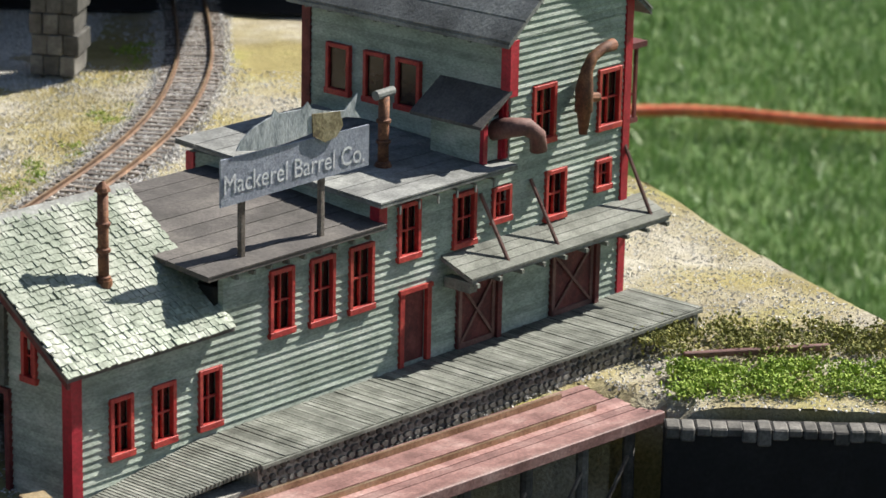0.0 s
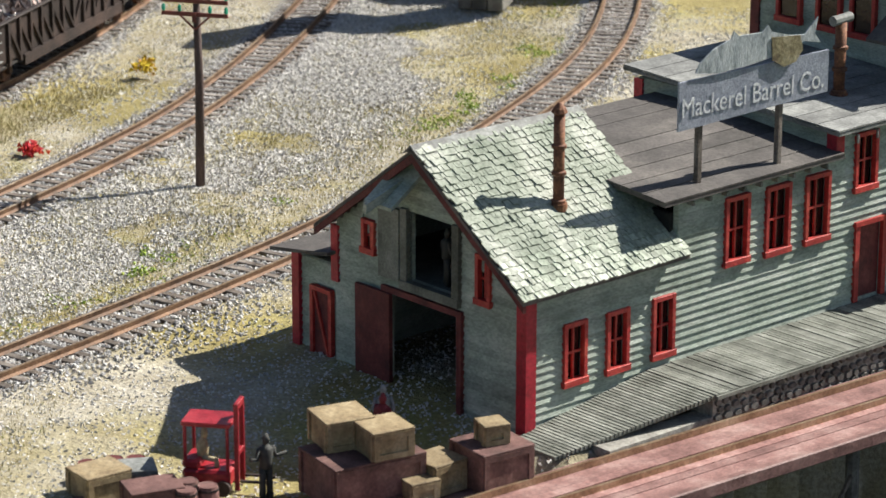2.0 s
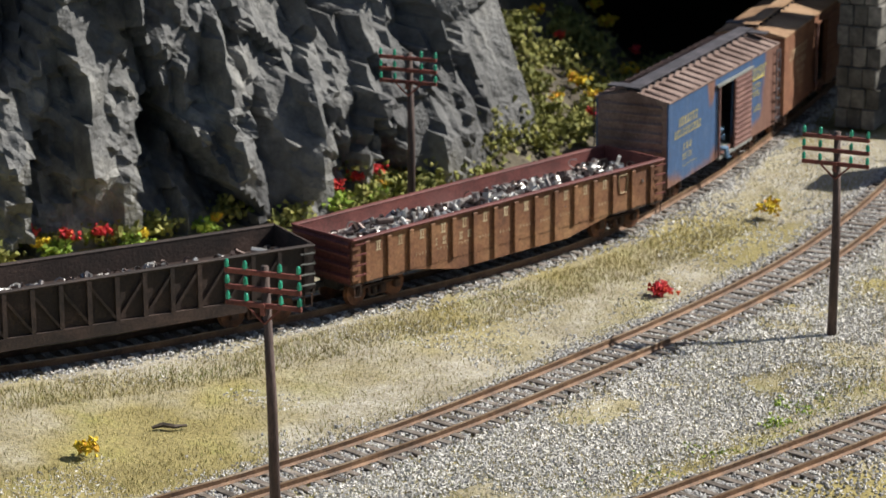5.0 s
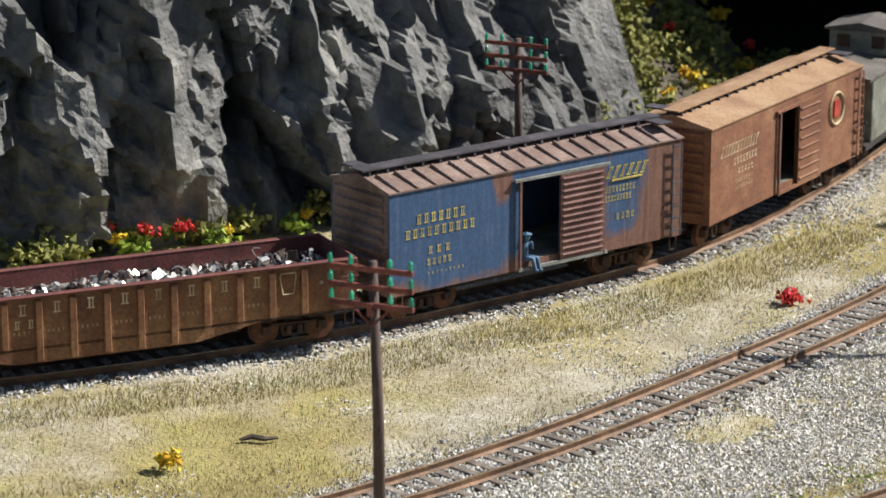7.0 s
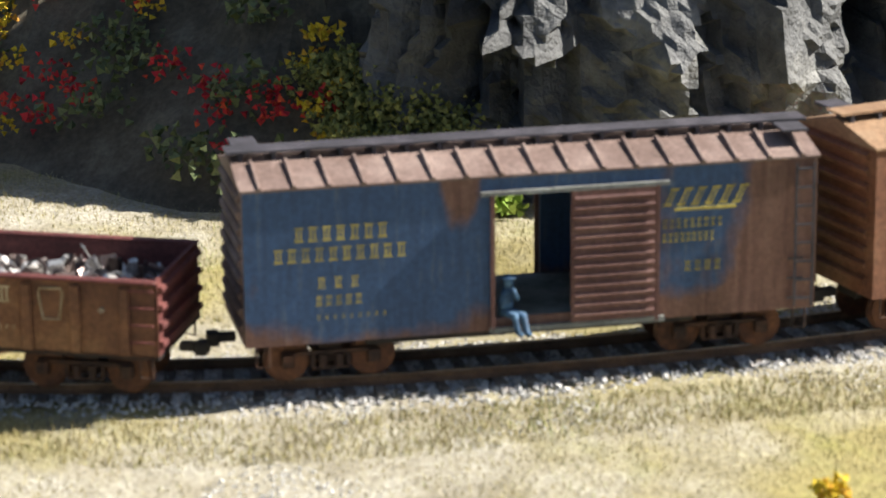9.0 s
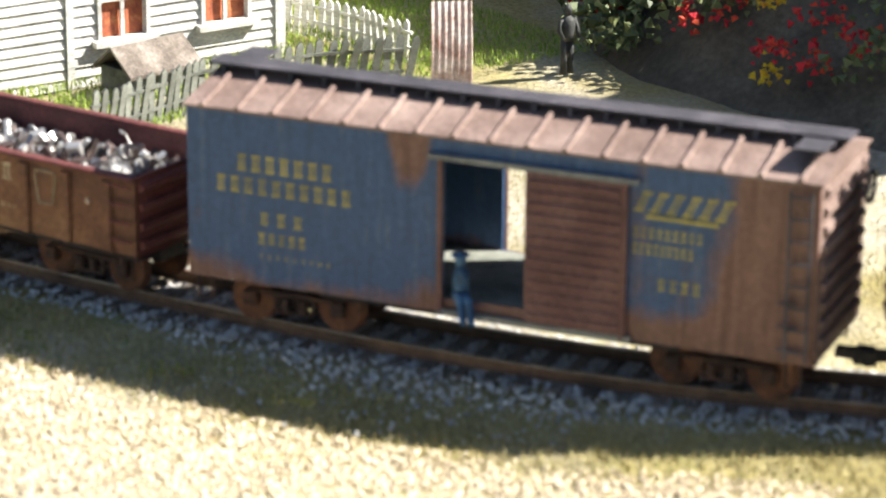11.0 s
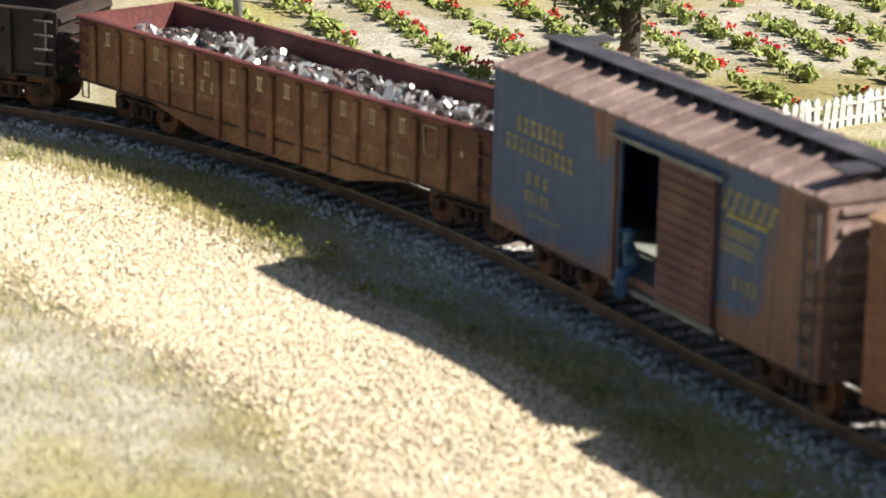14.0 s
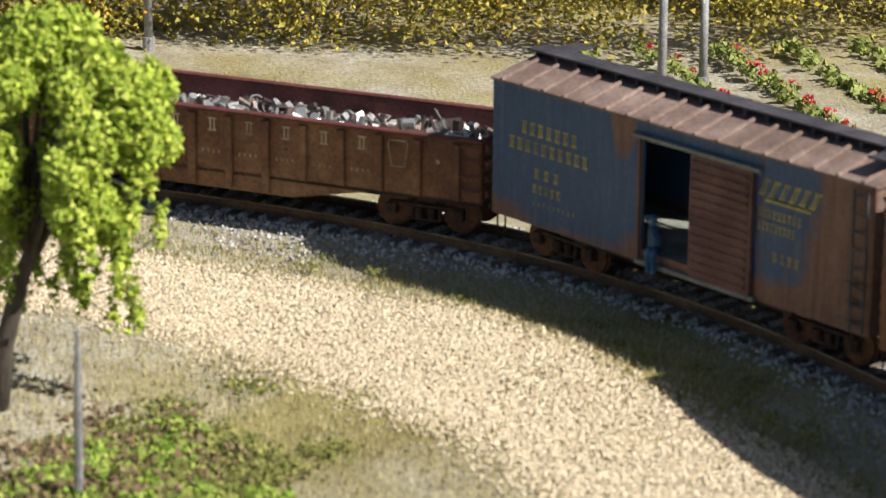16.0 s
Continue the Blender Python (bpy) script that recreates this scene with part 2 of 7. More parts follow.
def rock_material():
    m, nt, b = material("slate_rock", 0.7)
    n1, n2, n3 = noise_node(nt, 14, 6, 0.7), noise_node(nt, 90, 6, 0.7), noise_node(nt, 500, 3, 0.6)
    r1 = ramp(nt, n1.outputs[0], [(0.32, (0.045, 0.046, 0.050)), (0.5, (0.115, 0.117, 0.118)), (0.7, (0.29, 0.285, 0.265))])
    r2 = ramp(nt, n2.outputs[0], [(0.3, (0.6, 0.6, 0.6)), (0.72, (1.5, 1.5, 1.5))])
    nt.links.new(mix(nt, 1.0, r1.outputs[0], r2.outputs[0], "MULTIPLY"), b.inputs["Base Color"])
    bump(nt, b, mix(nt, 0.5, n2.outputs[0], n3.outputs[0]), 0.9, 0.003)
    return m


def ground_material():
    """Layout scenery: dirt, grey grit, dry turf; the mix follows broad patches."""
    m, nt, b = material("scenic_ground", 0.95)
    n1, n2, n3, n4 = noise_node(nt, 9, 4), noise_node(nt, 45, 5, 0.7), noise_node(nt, 700, 3, 0.7), noise_node(nt, 25, 4)
    dirt = ramp(nt, n2.outputs[0], [(0.3, (0.27, 0.235, 0.165)), (0.5, (0.38, 0.345, 0.265)), (0.7, (0.50, 0.47, 0.40))])
    turf = ramp(nt, n4.outputs[0], [(0.35, (0.23, 0.19, 0.07)), (0.55, (0.32, 0.27, 0.11)), (0.75, (0.28, 0.28, 0.07))])
    sel = ramp(nt, n1.outputs[0], [(0.42, (0, 0, 0)), (0.58, (1, 1, 1))])
    c = mix(nt, sel.outputs[0], dirt.outputs[0], turf.outputs[0])
    r = ramp(nt, n3.outputs[0], [(0.25, (0.5, 0.5, 0.5)), (0.75, (1.4, 1.4, 1.4))])
    nt.links.new(mix(nt, 1.0, c, r.outputs[0], "MULTIPLY"), b.inputs["Base Color"])
    bump(nt, b, n3.outputs[0], 0.8, 0.0012)
    return m


def box_blue_material():
    """Faded blue paint that gives way to brown rust towards patches, with streaks."""
    m, nt, b = material("faded_blue_paint", 0.6)
    n1, n2 = noise_node(nt, 28, 5, 0.65, stretch=(1, 1, 0.6)), noise_node(nt, 180, 4, 0.7, stretch=(2.5, 1, 0.25))
    n3 = noise_node(nt, 900, 2)
    blue = ramp(nt, n2.outputs[0], [(0.3, (0.030, 0.064, 0.14)), (0.55, (0.036, 0.086, 0.195)), (0.8, (0.12, 0.135, 0.155))])
    rust = ramp(nt, n2.outputs[0], [(0.3, (0.11, 0.05, 0.04)), (0.6, (0.19, 0.10, 0.075)), (0.8, (0.25, 0.15, 0.11))])
    tc, sp = nt.nodes.new("ShaderNodeTexCoord"), nt.nodes.new("ShaderNodeSeparateXYZ")
    nt.links.new(tc.outputs["Object"], sp.inputs[0])
    mr = nt.nodes.new("ShaderNodeMapRange")
    mr.inputs[1].default_value, mr.inputs[2].default_value, mr.inputs[3].default_value, mr.inputs[4].default_value = 0.012, 0.020, 0.26, 0.0
    nt.links.new(sp.outputs[2], mr.inputs[0])
    mx = nt.nodes.new("ShaderNodeMapRange")
    mx.inputs[1].default_value, mx.inputs[2].default_value, mx.inputs[3].default_value, mx.inputs[4].default_value = 0.045, 0.064, 0.0, 0.4
    nt.links.new(sp.outputs[0], mx.inputs[0])
    ad, ad2 = nt.nodes.new("ShaderNodeMath"), nt.nodes.new("ShaderNodeMath")
    nt.links.new(mr.outputs[0], ad.inputs[0]), nt.links.new(n1.outputs[0], ad.inputs[1])
    nt.links.new(ad.outputs[0], ad2.inputs[0]), nt.links.new(mx.outputs[0], ad2.inputs[1])
    sx, sz, run = nt.nodes.new("ShaderNodeMapRange"), nt.nodes.new("ShaderNodeMapRange"), nt.nodes.new("ShaderNodeMath")
    off, size = nt.nodes.new("ShaderNodeMath"), nt.nodes.new("ShaderNodeMath")
    off.operation, size.operation, run.operation = "ADD", "ABSOLUTE", "MULTIPLY"
    off.inputs[1].default_value = 0.0185
    nt.links.new(sp.outputs[0], off.inputs[0]), nt.links.new(off.outputs[0], size.inputs[0]), nt.links.new(size.outputs[0], sx.inputs[0])
    for node, limits in ((sx, (0.002, 0.0065, 0.5, 0.0)), (sz, (0.028, 0.049, 0.0, 1.0))):
        for k, v in enumerate(limits):
            node.inputs[k + 1].default_value = v
    nt.links.new(sp.outputs[2], sz.inputs[0])
    nt.links.new(sx.outputs[0], run.inputs[0]), nt.links.new(sz.outputs[0], run.inputs[1])
    ad3 = nt.nodes.new("ShaderNodeMath")
    nt.links.new(ad2.outputs[0], ad3.inputs[0]), nt.links.new(run.outputs[0], ad3.inputs[1])
    ad2 = ad3
    f = ramp(nt, ad2.outputs[0], [(0.58, (0, 0, 0)), (0.72, (1, 1, 1))])
    g = ramp(nt, n3.outputs[0], [(0.3, (0.8, 0.8, 0.8)), (0.7, (1.15, 1.15, 1.15))])
    c = mix(nt, f.outputs[0], blue.outputs[0], rust.outputs[0])
    nt.links.new(mix(nt, 1.0, c, g.outputs[0], "MULTIPLY"), b.inputs["Base Color"])
    return m


M["rock"], M["ground"], M["boxblue"] = rock_material(), ground_material(), box_blue_material()


# ---- mesh helpers ----
def finish(name, bm, mat, parent=None, label="", smooth=False):
    me = bpy.data.meshes.new(name)
    bm.normal_update()
    bm.to_mesh(me)
    bm.free()
    if smooth:
        for p in me.polygons:
            p.use_smooth = True
    me.materials.append(mat)
    ob = new(name, me)
    if parent is not None:
        ob.parent = parent
    if label:
        ob["label"] = label
    return ob


def part(name, bm, mat, parent, label="", smooth=False):
    return finish(name, bm, mat, parent, label, smooth)


def thing(name, m, label, category, group="", kind=""):
    ob = new(name)
    ob.empty_display_size = 0.01
    ob.matrix_basis = m
    return tagged(ob, label, category, group, kind)


def box(bm, x0, x1, y0, y1, z0, z1, m=None, bevel=0.0):
    vs = [bm.verts.new((x, y, z)) for z in (z0, z1) for y in (y0, y1) for x in (x0, x1)]
    fs = [bm.faces.new([vs[i] for i in f]) for f in ((0, 2, 3, 1), (4, 5, 7, 6), (0, 1, 5, 4), (2, 6, 7, 3), (0, 4, 6, 2), (1, 3, 7, 5))]
    if bevel:
        es = list({e for f in fs for e in f.edges})
        r = bmesh.ops.bevel(bm, geom=es, offset=bevel, segments=1, affect="EDGES")
        vs = list({v for f in r["faces"] for v in f.verts} | {v for v in vs if v.is_valid})
    if m is not None:
        bmesh.ops.transform(bm, matrix=m, verts=[v for v in vs if v.is_valid])
    return bm


def boxes(*dims, bevel=0.0, m=None):
    bm = bmesh.new()
    for d in dims:
        box(bm, *d, bevel=bevel, m=m)
    return bm


def tube(bm, pts, radii, n=8, cap=True):
    """A round bar through the points, with a radius at each."""
    pts = [Vector(p) for p in pts]
    rings = []
    for i, p in enumerate(pts):
        d = (pts[min(i + 1, len(pts) - 1)] - pts[max(i - 1, 0)]).normalized()
        a = d.orthogonal().normalized() if not rings else (prev - d * prev.dot(d)).normalized()
        prev = a
        b = d.cross(a)
        r = radii[i] if isinstance(radii, (list, tuple)) else radii
        rings.append([bm.verts.new(p + (a * math.cos(2 * math.pi * k / n) + b * math.sin(2 * math.pi * k / n)) * r) for k in range(n)])
    for r0, r1 in zip(rings, rings[1:]):
        for k in range(n):
            bm.faces.new((r0[k], r0[(k + 1) % n], r1[(k + 1) % n], r1[k]))
    if cap:
        bm.faces.new(rings[0][::-1]), bm.faces.new(rings[-1])
    return bm


def tubes(pts, radii, n=8):
    return tube(bmesh.new(), pts, radii, n)


def prism(pts2, y0, y1, plane="xz"):
    """An outline in x,z (or x,y) drawn out along the third axis."""
    bm = bmesh.new()
    place = (lambda p, d: (p[0], d, p[1])) if plane == "xz" else ((lambda p, d: (p[0], p[1], d)) if plane == "xy" else (lambda p, d: (d, p[0], p[1])))
    a = [bm.verts.new(place(p, y0)) for p in pts2]
    b = [bm.verts.new(place(p, y1)) for p in pts2]
    bm.faces.new(a), bm.faces.new(b[::-1])
    for i in range(len(a)):
        j = (i + 1) % len(a)
        bm.faces.new((a[j], a[i], b[i], b[j]))
    bmesh.ops.recalc_face_normals(bm, faces=bm.faces)
    return bm


RNG = np.random.default_rng(7)


def scatter_mesh(name, verts, faces, place, size, mat, flat=1.0, upright=False, tall=None):
    """Many copies of one small shape joined into one mesh: place (n,3), size (n,)."""
    n, k = len(place), len(verts)
    v = np.asarray(verts, float)
    if upright:
        a = RNG.uniform(0, 2 * math.pi, n)
        tilt, td = RNG.normal(0, 0.35, n), RNG.uniform(0, 2 * math.pi, n)
        x = v[None, :, 0] * np.cos(a)[:, None] - v[None, :, 1] * np.sin(a)[:, None]
        y = v[None, :, 0] * np.sin(a)[:, None] + v[None, :, 1] * np.cos(a)[:, None]
        z = np.repeat(v[None, :, 2], n, 0) * (tall[:, None] if tall is not None else 1)
        x, y = x + z * (np.tan(tilt) * np.cos(td))[:, None], y + z * (np.tan(tilt) * np.sin(td))[:, None]
        w = np.stack([x, y, z], -1)
    else:
        q = RNG.normal(size=(n, 4))
        q /= np.linalg.norm(q, axis=1)[:, None]
        a, b, c, d = q.T
        R = np.stack([np.stack([1 - 2 * (c * c + d * d), 2 * (b * c - a * d), 2 * (b * d + a * c)], -1),
                      np.stack([2 * (b * c + a * d), 1 - 2 * (b * b + d * d), 2 * (c * d - a * b)], -1),
                      np.stack([2 * (b * d - a * c), 2 * (c * d + a * b), 1 - 2 * (b * b + c * c)], -1)], 1)
        s = RNG.uniform(0.65, 1.35, (n, 1, 3))
        w = np.einsum("nij,nkj->nki", R, v[None] * s)
        w[..., 2] *= flat
    w = w * np.asarray(size)[:, None, None] + np.asarray(place)[:, None, :]
    f = (np.asarray(faces)[None] + (np.arange(n) * k)[:, None, None]).reshape(-1, len(faces[0]))
    me = bpy.data.meshes.new(name)
    me.from_pydata(w.reshape(-1, 3), [], f.tolist())
    me.materials.append(mat)
    return new(name, me)


OCTA = ([(1, 0, 0), (-1, 0, 0), (0, 1, 0), (0, -1, 0), (0, 0, 1), (0, 0, -1)],
        [(0, 2, 4), (2, 1, 4), (1, 3, 4), (3, 0, 4), (2, 0, 5), (1, 2, 5), (3, 1, 5), (0, 3, 5)])
TETRA = ([(1, 1, 1), (1, -1, -1), (-1, 1, -1), (-1, -1, 1)], [(0, 1, 2), (0, 3, 1), (0, 2, 3), (1, 3, 2)])
BLADE = ([(-0.1, 0, 0), (0.1, 0, 0), (0, 0.12, 1)], [(0, 1, 2)])
LEAF = ([(-0.5, 0, 0), (0, -0.35, 0.1), (0.5, 0, 0), (0, 0.35, 0.1)], [(0, 1, 2), (0, 2, 3)])


# ---- ground shape ----
def smooth_path(ctrl, step=0.004, rounds=120):
    p = np.array(ctrl, float)
    d = np.r_[0, np.cumsum(np.linalg.norm(np.diff(p, axis=0), axis=1))]
    s = np.arange(0, d[-1], step)
    q = np.stack([np.interp(s, d, p[:, 0]), np.interp(s, d, p[:, 1])], 1)
    for _ in range(rounds):
        q[1:-1] = q[1:-1] * 0.5 + (q[:-2] + q[2:]) * 0.25
    d = np.r_[0, np.cumsum(np.linalg.norm(np.diff(q, axis=0), axis=1))]
    return q, d


def path_at(path, s):
    q, d = path
    p = np.array([np.interp(s, d, q[:, 0]), np.interp(s, d, q[:, 1])])
    e = 0.002
    a = np.array([np.interp(s + e, d, q[:, 0]) - np.interp(s - e, d, q[:, 0]), np.interp(s + e, d, q[:, 1]) - np.interp(s - e, d, q[:, 1])])
    return p, a / (np.linalg.norm(a) + 1e-12)


MAIN = smooth_path([(-0.33, 2.75), (-0.345, 2.2), (-0.352, 1.8), (-0.358, 1.55), (-0.365, 1.44), (-0.373, 1.36), (-0.387, 1.28), (-0.405, 1.218), (-0.434, 1.164),
                    (-0.475, 1.103), (-0.52, 1.045), (-0.567, 0.999), (-0.6203, 0.9554), (-0.6855, 0.9161), (-0.7601, 0.8916), (-0.826, 0.8836), (-0.8814, 0.882), (-0.9316, 0.8824),
                    (-0.9838, 0.8832), (-1.0242, 0.8859), (-1.0636, 0.8908), (-1.1027, 0.8964), (-1.1425, 0.9028), (-1.1841, 0.9078), (-1.2258, 0.91), (-1.2623, 0.9092), (-1.299, 0.9053),
                    (-1.3497, 0.8923), (-1.4041, 0.8684), (-1.4586, 0.8346), (-1.5488, 0.7599), (-1.6291, 0.6533), (-1.7063, 0.4797), (-1.7511, 0.2807)], rounds=60)
MIDDLE = smooth_path([(-0.62, 0.62), (-0.54, 0.735), (-0.455, 0.853), (-0.405, 0.932), (-0.374, 0.997), (-0.350, 1.060), (-0.323, 1.132), (-0.296, 1.222),
                      (-0.280, 1.327), (-0.274, 1.43), (-0.272, 1.55), (-0.275, 1.8), (-0.28, 2.1)])
NEAR = smooth_path([(-0.62, 0.30), (-0.52, 0.52), (-0.42, 0.70), (-0.336, 0.838), (-0.287, 0.922), (-0.246, 0.998), (-0.2165, 1.057), (-0.190, 1.120), (-0.160, 1.225),
                    (-0.140, 1.300), (-0.127, 1.378), (-0.125, 1.480), (-0.138, 1.60), (-0.16, 1.75), (-0.2, 2.0)])
# the farm's own plan is drawn square to the second half of the main line
FARM = pose(-0.4315, -0.1973, 0, 0, 0, -24.0)


def farm_xy(x, y):
    c, s = math.cos(radians(-24.0)), math.sin(radians(-24.0))
    return x * c - y * s + FARM[0][3], x * s + y * c + FARM[1][3]


def farm_points(p):
    p = np.array(p, float)
    p[:, 0], p[:, 1] = farm_xy(p[:, 0].copy(), p[:, 1].copy())
    return p


BED = np.concatenate([MAIN[0][::4], MIDDLE[0][::4], NEAR[0][::4]])
GUIDE = np.array([(-0.30, 0.590), (-0.115, 0.790), (0.0, 0.925), (0.081, 1.004), (0.2, 1.004)])
HARBOUR = [(-0.30, 0.622), (-0.010, 0.9300), (0.070, 1.008), (0.080, 0.9995), (0.5, 0.9995), (0.5, 0.2), (-0.30, 0.2)]


def inside(poly, x, y):
    r = np.zeros(np.shape(x), bool)
    for (x0, y0), (x1, y1) in zip(poly, poly[1:] + poly[:1]):
        if y0 != y1:
            r ^= ((y0 > y) != (y1 > y)) & (x < (x1 - x0) * (y - y0) / (y1 - y0) + x0)
    return r


def bed_distance(x, y):
    out = np.full(np.shape(x), 9.0)
    for p in BED:
        out = np.minimum(out, (x - p[0]) ** 2 + (y - p[1]) ** 2)
    return np.sqrt(out)


def rough_field(x, y, f, seed=0.0):
    return np.array([noise.noise(Vector((a * f, b * f, seed))) for a, b in zip(np.ravel(x), np.ravel(y))]).reshape(np.shape(x))


def ground_height(x, y):
    x, y = np.asarray(x, float), np.asarray(y, float)
    h = 0.0022 * np.sin(x * 31 + 1.3 * np.sin(y * 17)) * np.sin(y * 27 + 0.7) - 0.002
    h = h - 0.005 * np.exp(-(((x + 0.15) / 0.09) ** 2 + ((y - 0.87) / 0.075) ** 2))
    h = h - 0.004 * np.exp(-(((x - 0.02) / 0.12) ** 2 + ((y - 1.03) / 0.1) ** 2))
    d = bed_distance(x, y)
    w = np.clip((0.032 - d) / 0.014, 0, 1)
    h = h * (1 - w) + w * 0.0
    c, s = math.cos(radians(45.5)), math.sin(radians(45.5))
    u, v = (x + 0.0025) * c + (y - 0.9205) * s, -(x + 0.0025) * s + (y - 0.9205) * c
    k = np.clip(np.minimum(np.minimum(u + 0.44, 0.122 - u), np.minimum(v + 0.02, np.where(u < -0.11, 0.066, 0.041) - v)) / 0.004, 0, 1)
    return h * (1 - k) + np.minimum(h, -0.0125) * k


def build_ground():
    """The layout's top: one sheet with the harbour cut out, and a fascia down to the lawn."""
    xs, ys = np.arange(-2.9, 0.40, 0.01), np.arange(0.20, 2.9, 0.01)
    X, Y = np.meshgrid(xs, ys)
    Z = ground_height(X, Y) + 0.0006 * rough_field(X, Y, 120)
    # draw the rim onto straight lines, then cut what lies beyond
    over = (0.924 * (X - 0.0813) + 0.382 * (Y - 1.3035))
    near = (over > 0) & (over < 0.0125)
    X, Y = np.where(near, X - 0.924 * over, X), np.where(near, Y - 0.382 * over, Y)
    low = (X > 0.085) & (Y < 1.0) & (Y > 0.9885)
    Y = np.where(low, 1.0, Y)
    cut = inside(HARBOUR, X, Y) | (over > 0.0125)
    me = bpy.data.meshes.new("ground")
    ny, nx = X.shape
    keep = ~(cut[:-1, :-1] | cut[1:, :-1] | cut[:-1, 1:] | cut[1:, 1:])
    idx = np.arange(ny * nx).reshape(ny, nx)
    f = np.stack([idx[:-1, :-1], idx[:-1, 1:], idx[1:, 1:], idx[1:, :-1]], -1)[keep]
    top = np.stack([X, Y, Z], -1).reshape(-1, 3)
    used = np.unique(f)
    remap = -np.ones(ny * nx, int)
    remap[used] = np.arange(len(used))
    me.from_pydata(top[used], [], remap[f].tolist())
    bm = bmesh.new()
    bm.from_mesh(me)
    rim = [e for e in bm.edges if e.is_boundary]
    r = bmesh.ops.extrude_edge_only(bm, edges=rim)
    for v in r["geom"]:
        if isinstance(v, bmesh.types.BMVert):
            v.co.z = -0.16
    bm.to_mesh(me)
    bm.free()
    me.materials.append(M["ground"])
    return tagged(new("ground", me), "sandy layout ground with dry turf and grit", "ground", kind="structure")


build_ground()


def build_lawn():
    bm = bmesh.new()
    vs = [bm.verts.new(p) for p in ((-60, -60, -0.75), (60, -60, -0.75), (60, 60, -0.75), (-60, 60, -0.75))]
    bm.faces.new(vs)
    tagged(finish("lawn", bm, worn("lawn_soil", (0.09, 0.16, 0.045), (0.03, 0.06, 0.015), (0.22, 0.31, 0.12), 9, 160, 0.9, vary=0)), "mown green lawn below the layout", "lawn", kind="structure")
    n = 130000
    p = np.stack([RNG.uniform(0.05, 1.0, n), RNG.uniform(2.0, 6.2, n), np.full(n, -0.75)], 1)
    tagged(scatter_mesh("lawn_grass", *BLADE, p, RNG.uniform(0.007, 0.022, n), M["lawnblade"], upright=True), "green lawn grass blades", "grass", kind="stuff")
    hose = tubes([(0.20 + 0.07 * i, 4.20 + 0.03 * math.sin(i * 0.8), -0.712) for i in range(12)], 0.0085, 8)
    tagged(finish("garden_hose", hose, M["hose"], smooth=True), "orange garden hose lying across the lawn", "hose")


build_lawn()

RAIL_Z = 0.0035


# ---- tracks ----
def build_track(path, s0, s1, label):
    tr = thing("railway_track", Matrix(), label, "track", "railway tracks", "structure")
    q, d = path
    for side in (-1, 1):
        bm, bt = bmesh.new(), bmesh.new()
        prof = [(-0.0012, 0.0), (0.0012, 0.0), (0.0005, 0.0008), (0.0005, 0.0022), (-0.0005, 0.0022), (-0.0005, 0.0008)]
        rings, caps = [], []
        for s in np.arange(s0, s1, 0.006):
            p, a = path_at(path, s)
            nrm = np.array([-a[1], a[0]])
            c = p + nrm * side * 0.0086
            rings.append([bm.verts.new((c[0] + nrm[0] * u, c[1] + nrm[1] * u, RAIL_Z - 0.0022 + z)) for u, z in prof])
            caps.append([bt.verts.new((c[0] + nrm[0] * u, c[1] + nrm[1] * u, RAIL_Z + 0.0001 + z)) for u, z in ((-0.0005, 0), (0.0005, 0), (0.0004, 0.00025), (-0.0004, 0.00025))])
        for b, rr in ((bm, rings), (bt, caps)):
            for r0, r1 in zip(rr, rr[1:]):
                for k in range(len(r0)):
                    b.faces.new((r0[k], r0[(k + 1) % len(r0)], r1[(k + 1) % len(r0)], r1[k]))
        rail = part("rail", bm, M["railrust"], tr)
        part("rail_head", bt, M["railtop"], rail)
    return tr


def add_ties(tr, path, s0, s1, pitch=0.0072):
    mesh = None
    for i, s in enumerate(np.arange(s0, s1, pitch)):
        p, a = path_at(path, s)
        if mesh is None:
            ob = part("tie", boxes((-0.0015, 0.0015, -0.0150, 0.0150, -0.0012, 0.0011), bevel=0.0002), M["tie"], tr)
            mesh = ob.data
        else:
            ob = new("tie", mesh)
            ob.parent = tr
        ob.matrix_basis = pose(p[0], p[1], 0.0002 + random.uniform(-0.0002, 0.0002), 0, 0, math.degrees(math.atan2(a[1], a[0])) + random.uniform(-2, 2))


def s_near(path, x, y):
    q, d = path
    return float(d[np.argmin((q[:, 0] - x) ** 2 + (q[:, 1] - y) ** 2)])


TRACKS = [(build_track(MAIN, 0.2, MAIN[1][-1] - 0.01, "curved main line track with rusty rails"), MAIN, s_near(MAIN, -0.36, 1.55), s_near(MAIN, *farm_xy(-1.362, 0.495))),
          (build_track(MIDDLE, 0.0, MIDDLE[1][-1] - 0.01, "curved middle siding track with rusty rails"), MIDDLE, s_near(MIDDLE, -0.54, 0.735), s_near(MIDDLE, -0.272, 1.6)),
          (build_track(NEAR, 0.0, NEAR[1][-1] - 0.01, "curved track running behind the grey factory"), NEAR, s_near(NEAR, -0.42, 0.70), s_near(NEAR, -0.135, 1.62))]


